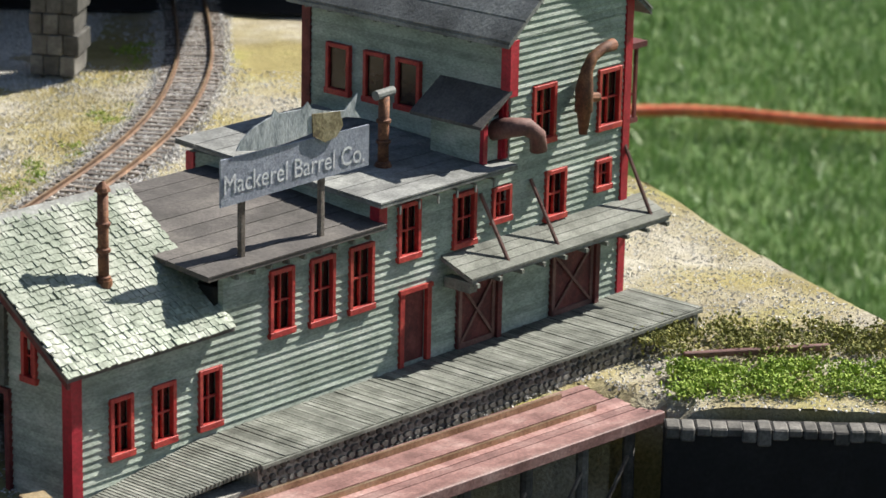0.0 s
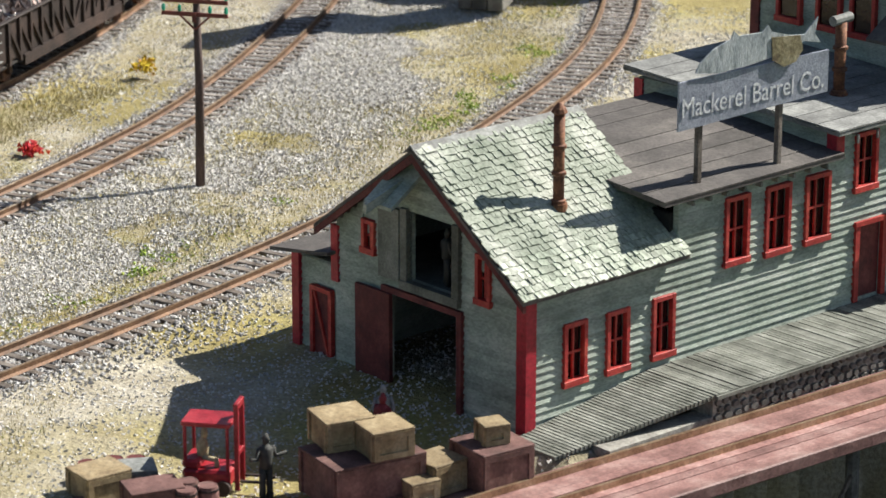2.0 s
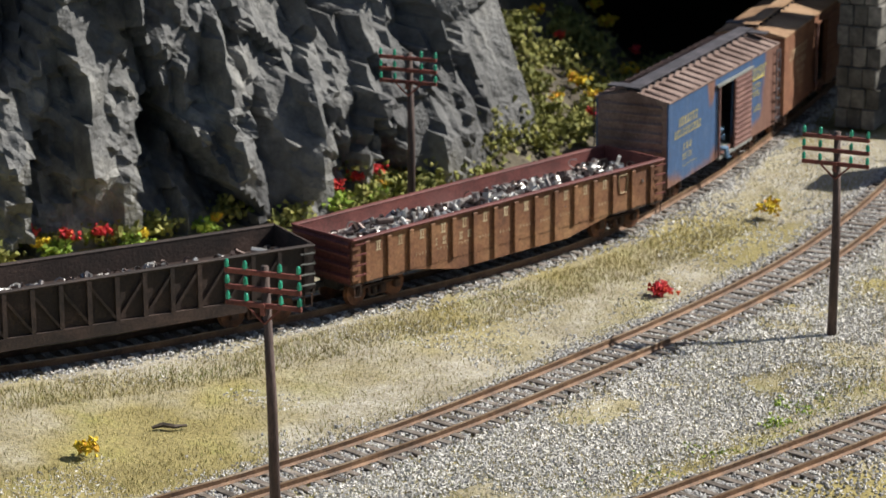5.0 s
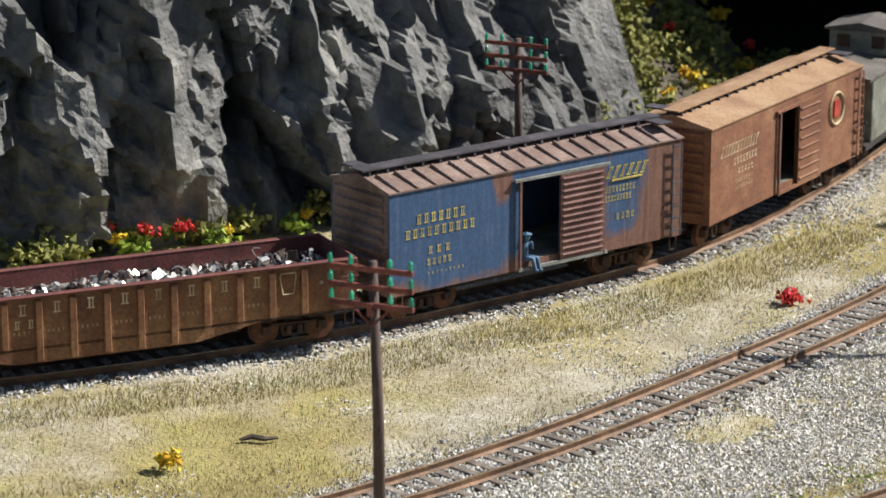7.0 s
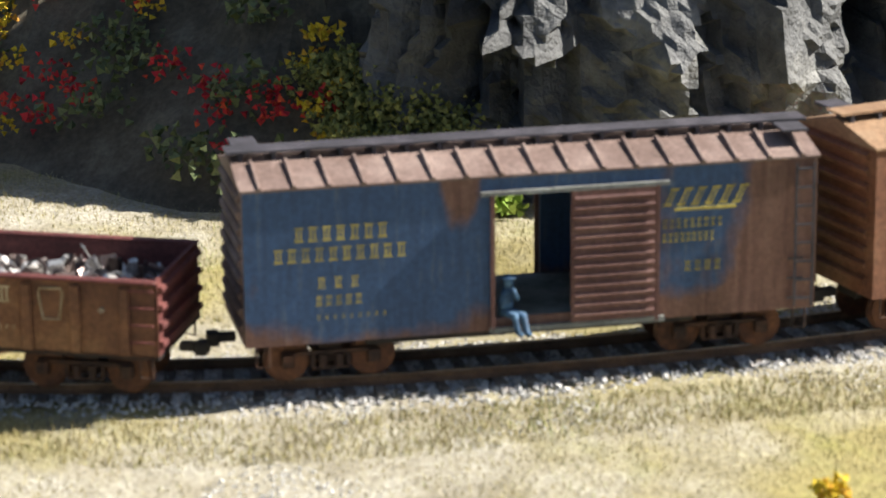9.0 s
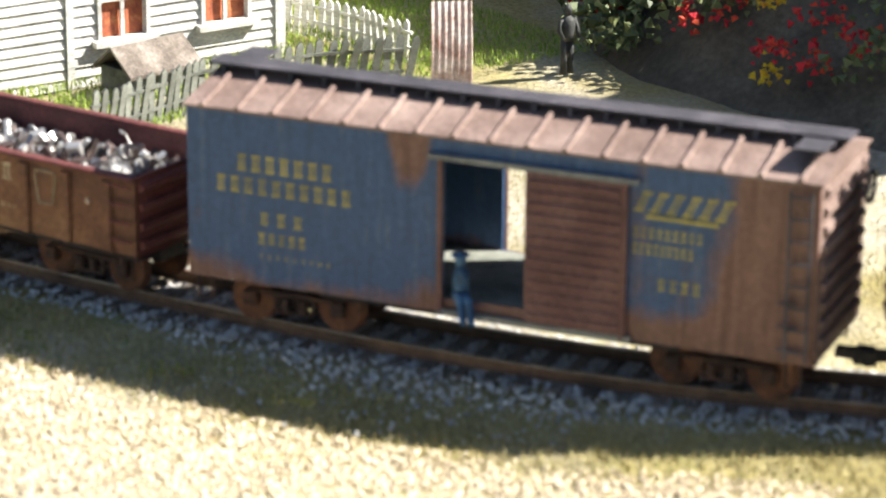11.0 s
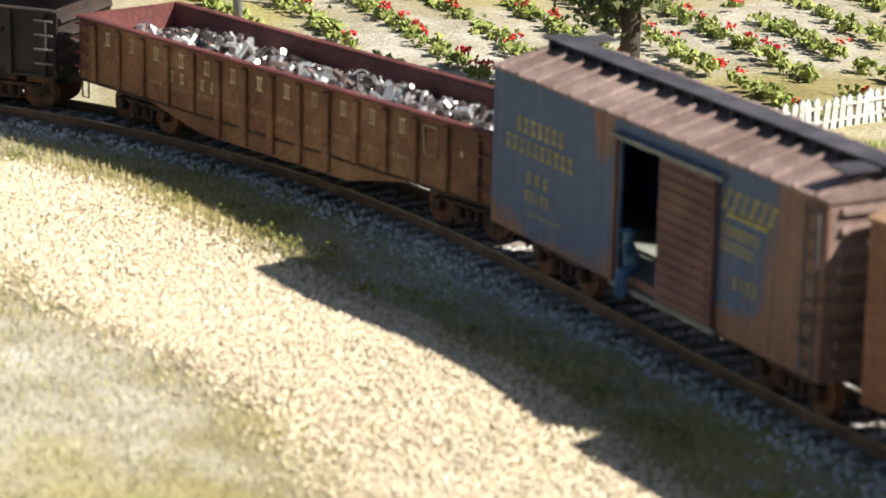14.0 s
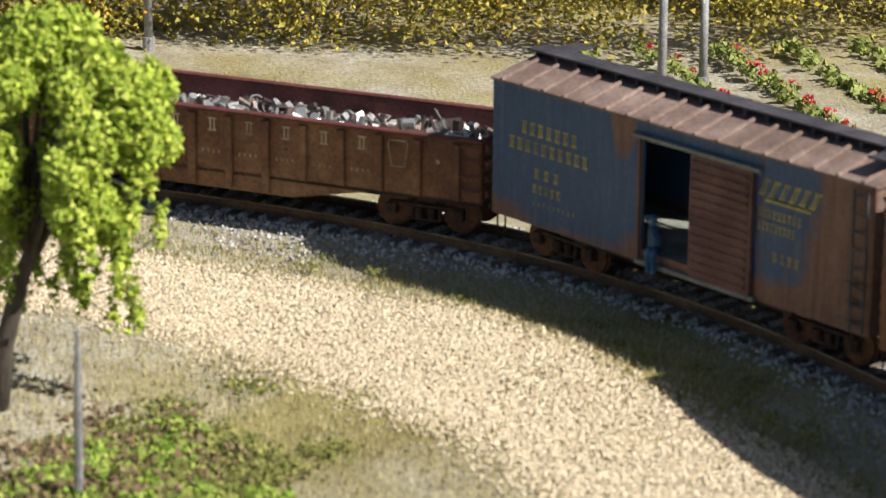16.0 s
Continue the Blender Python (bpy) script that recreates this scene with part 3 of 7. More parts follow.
def build_ballast():
    for path, n, a, b in ((MAIN, 80000, 0.9, 2.85), (MIDDLE, 46000, 0.05, 1.15), (NEAR, 52000, 0.25, 1.5)):
        s, o = RNG.uniform(a, min(b, path[1][-1]), n), RNG.normal(0, 0.0140, n)
        q, d = path
        x, y = np.interp(s, d, q[:, 0]), np.interp(s, d, q[:, 1])
        e = 0.003
        tx, ty = np.interp(s + e, d, q[:, 0]) - x, np.interp(s + e, d, q[:, 1]) - y
        l = np.hypot(tx, ty) + 1e-9
        x, y = x - ty / l * o, y + tx / l * o
        z = np.where(np.abs(o) < 0.016, 0.0, -0.0035 * np.clip((np.abs(o) - 0.016) / 0.014, 0, 1)) + 0.0006
        tagged(scatter_mesh("ballast", *OCTA, np.stack([x, y, z], 1), RNG.uniform(0.0004, 0.00088, n), M["pebble"]), "grey crushed stone ballast", "ballast", kind="stuff")


build_ballast()


# ---- rolling stock ----
def truck(car, x):
    dims = [(x - 0.003, x + 0.003, -0.0085, 0.0085, 0.004, 0.0092)]
    for sy in (-1, 1):
        y0, y1 = sorted((sy * 0.0087, sy * 0.0098))
        dims += [(x - 0.0118, x + 0.0118, y0, y1, 0.0064, 0.0076), (x - 0.0045, x + 0.0045, y0, y1, 0.0026, 0.0035),
                 (x - 0.0050, x - 0.0038, y0, y1, 0.0035, 0.0064), (x + 0.0038, x + 0.0050, y0, y1, 0.0035, 0.0064)]
    t = part("truck", boxes(*dims, bevel=0.0002), M["truck"], car)
    for sx in (-1, 1):
        for sy in (-1, 1):
            bm = tubes([(x + sx * 0.0105, sy * 0.0066, 0.0053), (x + sx * 0.0105, sy * 0.0074, 0.0053), (x + sx * 0.0105, sy * 0.0075, 0.0053), (x + sx * 0.0105, sy * 0.0084, 0.0053)], [0.0058, 0.0058, 0.0053, 0.0053], 20)
            part("wheel", bm, M["wheel"], t, smooth=False)
            part("journal_box", boxes((x + sx * 0.0105 - 0.0016, x + sx * 0.0105 + 0.0016, min(sy * 0.0086, sy * 0.0108), max(sy * 0.0086, sy * 0.0108), 0.0038, 0.0072), bevel=0.0003), M["truck"], t)
        part("spring", tubes([(x + sx * 0.002, -0.0099, 0.0036), (x + sx * 0.002, -0.0099, 0.0066)], 0.0011, 8), M["truck"], t)
    return t


def coupler(car, x):
    s = 1 if x > 0 else -1
    part("coupler", boxes((min(x, x + s * 0.0055), max(x, x + s * 0.0055), -0.0012, 0.0012, 0.0085, 0.0108), (min(x + s * 0.004, x + s * 0.007), max(x + s * 0.004, x + s * 0.007), -0.002, 0.002, 0.0078, 0.0112), bevel=0.0003), M["under"], car)


def letter_bars(car, mat, x0, x1, z0, z1, n, y, name="lettering", slant=0.0):
    """Plain upright marks with short feet, one for each letter, lying on the car's side."""
    w, h = (x1 - x0) / n, z1 - z0
    bm = bmesh.new()
    for i in range(n):
        c = x0 + (i + 0.45) * w
        s = min(w * 0.13, h * 0.14)
        for a, b, lo, hi in ((-1.6 * s, -0.6 * s, 0.0, 1.0), (0.7 * s, 1.5 * s, 0.0, 1.0), (-2.5 * s, 2.3 * s, 0.0, 0.13), (-2.4 * s, 2.4 * s, 0.87, 1.0)):
            p = [(c + a + slant * h * lo, z0 + lo * h), (c + b + slant * h * lo, z0 + lo * h), (c + b + slant * h * hi, z0 + hi * h), (c + a + slant * h * hi, z0 + hi * h)]
            bm.faces.new([bm.verts.new((u, y + 0.0002 - 0.00002 * (lo > 0 or hi < 1), v)) for u, v in p])
    return part(name, bm, mat, car)


L40, WB, H0, H1 = 0.1415, 0.0345, 0.0118, 0.0500


def boxcar(name, label, side_mat, end_mat, roof_mat, door_mat, letters, door_x, open_x, rib_roof=True):
    car = thing(name, Matrix(), label, "boxcar", "cars of the freight train")
    h, w, l = H1, WB / 2, L40 / 2
    t = 0.0008
    a, b = open_x
    for y in (-w, w - t):
        part("side", boxes((-l, a, y, y + t, H0, h), (b, l, y, y + t, H0, h), (a, b, y, y + t, h - 0.004, h), (a, b, y, y + t, H0, H0 + 0.0032)), side_mat, car)
    for s in (-1, 1):
        e = part("end", boxes((min(s * l, s * (l - t)), max(s * l, s * (l - t)), -w + t, w - t, H0, h)), end_mat, car)
        for k in range(9):
            z = H0 + 0.004 + k * 0.0040
            part("end_rib", tubes([(s * (l + 0.0001), -w + 0.003, z), (s * (l + 0.0001), w - 0.003, z)], 0.0011, 6), end_mat, e)
    part("floor", boxes((-l + t, l - t, -w + t, w - t, H0 + 0.0024, H0 + 0.0032)), M["plank"], car)
    part("sill", boxes((-l + 0.004, l - 0.004, -0.004, 0.004, H0 - 0.004, H0 + 0.002), (-l + 0.03, l - 0.03, -w + 0.004, -w + 0.006, H0 - 0.0025, H0), (-l + 0.03, l - 0.03, w - 0.006, w - 0.004, H0 - 0.0025, H0)), M["under"], car)
    # roof
    o = 0.0006
    roof = part("roof", prism([(-w - o, h), (w + o, h), (w + o, h + 0.0006), (0, h + 0.0046), (-w - o, h + 0.0006)], -l - o, l + o, "yz"), roof_mat, car)
    if rib_roof:
        for k in range(17):
            x = -l + 0.004 + k * (L40 - 0.008) / 16
            rb = bmesh.new()
            for s in (-1, 1):
                tube(rb, [(x, s * (w + o), h + 0.0007), (x, s * 0.0045, h + 0.0042)], 0.00065, 6)
            part("roof_rib", rb, roof_mat, roof)
    z = h + 0.0058
    for yb in (-0.0036, 0.00125, -0.0011):
        board = part("running_board", boxes((-l - 0.0015, l + 0.0015, yb, yb + (0.0022 if yb == -0.0011 else 0.00235), z, z + 0.0006)), M["walkway"] if rib_roof else roof_mat, car)
    for k in range(18):
        x = -l + 0.002 + k * (L40 - 0.004) / 17
        part("saddle", boxes((x - 0.0005, x + 0.0005, -0.0034, 0.0034, h + 0.0025, z - 0.0001)), M["walkway"], board)
    for s in (-1, 1):
        x0, x1 = sorted((s * (l - 0.001), s * (l - 0.0075)))
        y0, y1 = sorted((-s * 0.0042, -s * 0.0128))
        part("roof_walk", boxes((x0, x1, y0, y1, z - 0.0004, z + 0.0002)), M["walkway"], board)
    # door, its rails and the ladder
    for y in (-1, 1):
        yo = y * (w + 0.0009)
        x0, x1 = door_x
        y0, y1 = sorted((yo, yo + y * 0.0007))
        d = part("door", boxes((x0, x1, y0, y1, H0 + 0.0012, h - 0.0042)), door_mat, car)
        rb = bmesh.new()
        zz = np.linspace(H0 + 0.003, h - 0.006, 13 if rib_roof else 8)
        for zk in zz:
            tube(rb, [(x0 + 0.0008, yo + y * 0.0008, zk), (x1 - 0.0008, yo + y * 0.0008, zk)], 0.00055, 5)
        part("door_rib", rb, door_mat, d)
        part("door_post", boxes((x1 - 0.0006, x1 + 0.0006, y0, y1 + 0.0004, H0, h - 0.004)), M["cardoor"], d)
        part("door_post", boxes((a - 0.0008, a + 0.0002, y0, y1 + 0.0002, H0, h - 0.004)), M["cardoor"], d)
        part("door_rail", boxes((a - 0.003, x1 + 0.003, y0, y1 + 0.0006, h - 0.0042, h - 0.0032)), M["greymetal"] if rib_roof else side_mat, car)
        part("door_rail", boxes((a - 0.001, x1 + 0.002, y0, y1 + 0.0004, H0 - 0.0002, H0 + 0.0010)), M["greymetal"] if rib_roof else side_mat, car)
        ld = bmesh.new()
        lx = l - 0.0035 if y < 0 else -l + 0.0035
        for k in (-1, 1):
            box(ld, lx + k * 0.0022 - 0.0003, lx + k * 0.0022 + 0.0003, y * (w + 0.0014) - 0.0002, y * (w + 0.0014) + 0.0002, H0 + 0.001, h - 0.001)
        for k in range(8):
            zk = H0 + 0.003 + k * 0.0047
            box(ld, lx - 0.0022, lx + 0.0022, y * (w + 0.0014) - 0.00025, y * (w + 0.0014) + 0.00025, zk - 0.00025, zk + 0.00025)
        part("ladder", ld, M["walkway"] if rib_roof else side_mat, car)
        for k in range(3):
            zk = H0 + 0.003 + k * 0.005
            part("grab_iron", boxes((-y * (l - 0.0055) - 0.002, -y * (l - 0.0055) + 0.002, y * (w + 0.0012) - 0.0002, y * (w + 0.0012) + 0.0002, zk, zk + 0.0005)), M["walkway"], car)
        for sx in (-1, 1):
            x = sx * (l - 0.004)
            part("stirrup", tubes([(x - 0.0016, y * w, H0), (x - 0.0016, y * w, H0 - 0.005), (x + 0.0016, y * w, H0 - 0.005), (x + 0.0016, y * w, H0)], 0.0003, 5), M["truck"], car)
    # brake wheel on the trailing end
    bw = bmesh.new()
    ring = [(l + 0.004, 0.006 + 0.0034 * math.cos(u), h - 0.006 + 0.0034 * math.sin(u)) for u in np.linspace(0, 2 * math.pi, 17)]
    tube(bw, ring, 0.0004, 5)
    for u in range(4):
        tube(bw, [(l + 0.004, 0.006, h - 0.006), ring[u * 4]], 0.0003, 4)
    tube(bw, [(l, 0.006, h - 0.006), (l + 0.004, 0.006, h - 0.006)], 0.0005, 5)
    part("brake_wheel", bw, M["walkway"], car)
    for x in (-0.049, 0.049):
        truck(car, x)
    for s in (-1, 1):
        coupler(car, s * l)
    letters(car, -w - 0.0004)
    return car


def blue_letters(car, y):
    z = H1
    letter_bars(car, M["yellow"], -0.0590, -0.0355, z - 0.0128, z - 0.0092, 7, y)
    letter_bars(car, M["yellow"], -0.0640, -0.0310, z - 0.0178, z - 0.0144, 10, y)
    letter_bars(car, M["yellow"], -0.0540, -0.0420, z - 0.0245, z - 0.0218, 3, y)
    letter_bars(car, M["yellow"], -0.0540, -0.0420, z - 0.0288, z - 0.0264, 5, y)
    letter_bars(car, M["yellow"], -0.0540, -0.0360, z - 0.0322, z - 0.0312, 9, y)
    for i, (x0, x1, zz) in enumerate(((0.031, 0.052, 0.0100),)):
        letter_bars(car, M["yellow"], x0, x1, z - zz, z - zz + 0.0045, 6, y, slant=0.5)
    part("pennant", boxes((0.0345, 0.0500, y - 0.0002, y + 0.0002, z - 0.0112, z - 0.0105)), M["yellow"], car)
    letter_bars(car, M["yellow"], 0.0315, 0.0470, z - 0.0155, z - 0.0133, 9, y)
    letter_bars(car, M["yellow"], 0.0315, 0.0450, z - 0.0190, z - 0.0168, 9, y)
    letter_bars(car, M["yellow"], 0.0370, 0.0470, z - 0.0265, z - 0.0240, 4, y)


def brown_letters(car, y):
    z = H1
    letter_bars(car, M["cream"], -0.0630, -0.0300, z - 0.0130, z - 0.0085, 12, y, slant=0.4)
    letter_bars(car, M["cream"], -0.0510, -0.0300, z - 0.0178, z - 0.0150, 8, y)
    letter_bars(car, M["cream"], -0.0470, -0.0330, z - 0.0220, z - 0.0198, 5, y)
    letter_bars(car, M["cream"], -0.0490, -0.0330, z - 0.0255, z - 0.0240, 7, y)
    letter_bars(car, M["cream"], -0.0490, -0.0330, z - 0.0282, z - 0.0268, 7, y)
    bm = bmesh.new()
    ring = [(0.045 + 0.0068 * math.cos(u), y, z - 0.013 + 0.0068 * math.sin(u)) for u in np.linspace(0, 2 * math.pi, 25)]
    tube(bm, ring, 0.0006, 5)
    part("round_emblem", bm, M["cream"], car)
    part("emblem_mark", boxes((0.0425, 0.0475, y - 0.0002, y + 0.0002, z - 0.0165, z - 0.0095)), M["red"], car)


def scrap_load(name, l, w, z, parent_label, n, tall):
    """A heap of scrap pieces that lies in a gondola; moves with it."""
    bm = bmesh.new()
    for i in range(n):
        x, y = random.uniform(-l + 0.006, l - 0.004), random.uniform(-w + 0.003, w - 0.003)
        hh = tall * (0.35 + 0.65 * math.exp(-(y / (w * 0.7)) ** 2)) * (0.55 + 0.45 * math.sin(x * 55 + 1) ** 2)
        m = pose(x, y, z + random.uniform(0.1, 1.0) * hh, random.uniform(0, 180), random.uniform(0, 180), random.uniform(0, 180))
        k = random.random()
        if k < 0.55:
            a, b, c = random.uniform(0.0008, 0.0030), random.uniform(0.0007, 0.0018), random.uniform(0.0002, 0.0009)
            box(bm, -a, a, -b, b, -c, c, m=m)
        elif k < 0.8:
            r, u0 = random.uniform(0.001, 0.0025), random.uniform(0, 6)
            pts = [m @ Vector((r * math.cos(u0 + u), r * math.sin(u0 + u), 0.0006 * u)) for u in np.linspace(0, random.uniform(2, 6), 7)]
            tube(bm, pts, random.uniform(0.0002, 0.0005), 5)
        else:
            tube(bm, [m @ Vector((0, 0, -0.003)), m @ Vector((0.0003, 0, 0.004))], random.uniform(0.0006, 0.0014), 7)
    base = boxes((-l + 0.002, l - 0.002, -w + 0.001, w - 0.001, z - 0.001, z + tall * 0.25))
    me = bpy.data.meshes.new("tmp")
    base.to_mesh(me)
    base.free()
    bm.from_mesh(me)
    bpy.data.meshes.remove(me)
    return bm


def gondola(name, label, l, mat, inner, dark):
    car = thing(name, Matrix(), label, "gondola car", "cars of the freight train")
    w, z0, z1, t = 0.0172, 0.0118, 0.0300 if not dark else 0.0310, 0.0008
    for s in (-1, 1):
        y0, y1 = sorted((s * w, s * (w - t)))
        if not dark:
            # fish-belly side
            pts = [(-l, z0), (-l + 0.034, z0), (-l + 0.060, z0 - 0.005), (l - 0.060, z0 - 0.005), (l - 0.034, z0), (l, z0), (l, z1), (-l, z1)]
            sd = part("side", prism(pts, y0, y1), mat, car)
            for k in range(15):
                x = -l + 0.008 + k * (2 * l - 0.016) / 14
                lo = z0 - (0.005 if abs(x) < l - 0.06 else 0.0) + 0.0006
                ya, yb = sorted((s * w, s * (w + 0.0011)))
                part("rib", boxes((x - 0.0013, x + 0.0013, ya, yb, lo, z1 - 0.001), bevel=0.0003), mat, sd)
        else:
            sd = part("side", boxes((-l, l, y0, y1, z0 + 0.002, z1)), mat, car)
            n = 14
            for k in range(n + 1):
                x = -l + 0.004 + k * (2 * l - 0.008) / n
                ya, yb = sorted((s * w, s * (w + 0.0013)))
                part("post", boxes((x - 0.0009, x + 0.0009, ya, yb, z0, z1)), mat, sd)
                if k < n and k not in (0, n - 1):
                    x2 = x + (2 * l - 0.008) / n
                    a, b = ((x, z1 - 0.002), (x2, z0 + 0.002)) if k < n / 2 else ((x, z0 + 0.002), (x2, z1 - 0.002))
                    part("brace", tubes([(a[0], s * (w + 0.0006), a[1]), (b[0], s * (w + 0.0006), b[1])], 0.0008, 4), mat, sd)
            part("side_sill", boxes((-l + 0.03, l - 0.03, min(s * w, s * (w + 0.0014)), max(s * w, s * (w + 0.0014)), z0 - 0.003, z0 + 0.0018)), mat, sd)
        part("top_rail", boxes((-l, l, min(s * (w - 0.0012), s * (w + 0.0014)), max(s * (w - 0.0012), s * (w + 0.0014)), z1, z1 + 0.0009), bevel=0.0003), inner if not dark else mat, car)
        for sx in (-1, 1):
            for k in range(4):
                zk = z0 + 0.004 + k * 0.0042
                x0, x1 = sorted((sx * (l - 0.0005), sx * (l - 0.0065)))
                part("grab_iron", boxes((x0, x1, s * (w + 0.0016) - 0.0003, s * (w + 0.0016) + 0.0003, zk, zk + 0.0005)), inner if not dark else M["greymetal"], car)
            st = bmesh.new()
            x = sx * (l - 0.003)
            tube(st, [(x - 0.0016, s * w, z0), (x - 0.0016, s * w, z0 - 0.005), (x + 0.0016, s * w, z0 - 0.005), (x + 0.0016, s * w, z0)], 0.0003, 5)
            part("stirrup", st, M["truck"], car)
    for sx in (-1, 1):
        x0, x1 = sorted((sx * l, sx * (l - t)))
        e = part("end", boxes((x0, x1, -w, w, z0, z1 + 0.0009)), inner if not dark else mat, car)
        for k in range(4):
            part("end_rib", tubes([(sx * (l + 0.0002), -w + 0.001, z0 + 0.003 + k * 0.0045), (sx * (l + 0.0002), w - 0.001, z0 + 0.003 + k * 0.0045)], 0.0011, 6), inner if not dark else mat, e)
        coupler(car, sx * l)
        truck(car, sx * (l - 0.021))
    part("floor", boxes((-l, l, -w, w, z0 - 0.0004, z0 + 0.0006), (-l + 0.004, l - 0.004, -0.004, 0.004, z0 - 0.005, z0 - 0.0004)), M["under"], car)
    part("lining", boxes((-l + t, l - t, -w + t, -w + t + 0.0003, z0, z1), (-l + t, l - t, w - t - 0.0003, w - t, z0, z1), (-l + t, -l + t + 0.0003, -w + t, w - t, z0, z1), (l - t - 0.0003, l - t, -w + t, w - t, z0, z1)), inner, car)
    part("scrap_load", scrap_load("scrap", l, w, z1 - (0.0080 if not dark else 0.0095), "", 760 if not dark else 300, 0.0072 if not dark else 0.0045), M["scrap"], car, "heaped silvery and brown metal scrap")
    if not dark:
        step = (2 * l - 0.016) / 14
        for k in range(12):
            xa = -l + 0.008 + k * step + step * 0.3
            random.seed(k)
            letter_bars(car, M["cream"], xa, xa + step * 0.55, z1 - 0.0062, z1 - 0.0022, 1, -w - 0.0003)
            if k > 1:
                letter_bars(car, M["cream"], xa - 0.001, xa + step * 0.5, z1 - 0.0128, z1 - 0.0118, 4, -w - 0.0003)
        letter_bars(car, M["cream"], -l + 0.008 + 3 * step, -l + 0.008 + 5 * step, z1 - 0.0108, z1 - 0.0078, 5, -w - 0.0003)
        bm = bmesh.new()
        cx, cz = l - 0.008 - 1.5 * step, z1 - 0.0055
        tube(bm, [(cx + a, -w - 0.0003, cz + b) for a, b in ((-0.003, 0.0022), (-0.0026, 0.0034), (0.0026, 0.0034), (0.003, 0.0022), (0.002, -0.0042), (-0.002, -0.0042), (-0.003, 0.0022))], 0.0003, 4)
        part("keystone_emblem", bm, M["cream"], car)
        random.seed(5)
    return car


def flat_car():
    car = thing("flat_car", Matrix(), "low black flat car with weathered deck boards", "flat car", "cars of the freight train")
    l, w = 0.085, 0.0165
    part("frame", boxes((-l, l, -w, w, 0.0085, 0.0118), (-l + 0.04, l - 0.04, -w + 0.002, w - 0.002, 0.0055, 0.0085), bevel=0.0004), M["gondark"], car)
    part("side_board", boxes((-l, l, -w, -w + 0.0012, 0.0118, 0.0180), (-l, l, w - 0.0012, w, 0.0118, 0.0180), (-l, -l + 0.0012, -w, w, 0.0118, 0.0180), (l - 0.0012, l, -w, w, 0.0118, 0.0180)), M["gondark"], car)
    for k in range(24):
        x = -l + 0.003 + k * (2 * l - 0.006) / 24
        part("deck_board", boxes((x, x + 0.0064, -w + 0.0013, w - 0.0013, 0.0119, 0.0165 + random.uniform(-0.0002, 0.0002))), M["tar"], car)
    for s in (-1, 1):
        truck(car, s * (l - 0.02))
        coupler(car, s * l)
    return car


def caboose():
    car = thing("caboose", Matrix(), "weathered grey caboose with cupola roof", "caboose", "cars of the freight train")
    l, w = 0.055, 0.0165
    part("body", boxes((-l + 0.008, l - 0.008, -w, w, 0.0118, 0.040), bevel=0.0004), M["plank"], car)
    part("roof", prism([(-w - 0.001, 0.040), (w + 0.001, 0.040), (w + 0.001, 0.0412), (0, 0.0445), (-w - 0.001, 0.0412)], -l, l, "yz"), M["tar"], car)
    c = part("cupola", boxes((-0.012, 0.012, -w + 0.002, w - 0.002, 0.043, 0.0535), bevel=0.0004), M["plank"], car)
    part("cupola_roof", prism([(-w, 0.0535), (w, 0.0535), (w, 0.0545), (0, 0.0575), (-w, 0.0545)], -0.014, 0.014, "yz"), M["tar"], c)
    for y in (-0.008, 0.008):
        part("window", boxes((-0.0123, -0.0119, y - 0.003, y + 0.003, 0.046, 0.0515)), M["glassdark"], c)
    part("platform", boxes((-l, l, -w, w, 0.0095, 0.0118)), M["under"], car)
    for s in (-1, 1):
        truck(car, s * (l - 0.018))
        coupler(car, s * l)
        part("railing", boxes(*[(s * l - 0.0004, s * l + 0.0004, y - 0.0004, y + 0.0004, 0.0118, 0.022) for y in (-0.015, -0.008, 0.008, 0.015)], (s * l - 0.0004, s * l + 0.0004, -w, w, 0.022, 0.0228)), M["under"], car)
    return car


BLUE = boxcar("blue_boxcar", "faded blue boxcar with rust streaks, brown open door and yellow lettering", M["boxblue"], M["roofbrown"], M["roofbrown"], M["cardoor"], blue_letters, (0.0085, 0.0300), (-0.0105, 0.0095))
BROWN = boxcar("brown_boxcar", "brown boxcar with open door, cream lettering and round emblem", M["carbrown"], M["carbrown"], M["tanroof"], M["carbrown"], brown_letters, (0.0060, 0.0260), (-0.0110, 0.0070), rib_roof=False)
RUSTY = gondola("rusty_gondola", "rusty brown gondola with cream lettering and heaped scrap", 0.0925, M["gonrust"], M["goninner"], False)
BLACK = gondola("black_gondola", "black braced gondola half filled with scrap metal", 0.0835, M["gondark"], M["gondark"], True)
FLAT, TAIL = flat_car(), caboose()


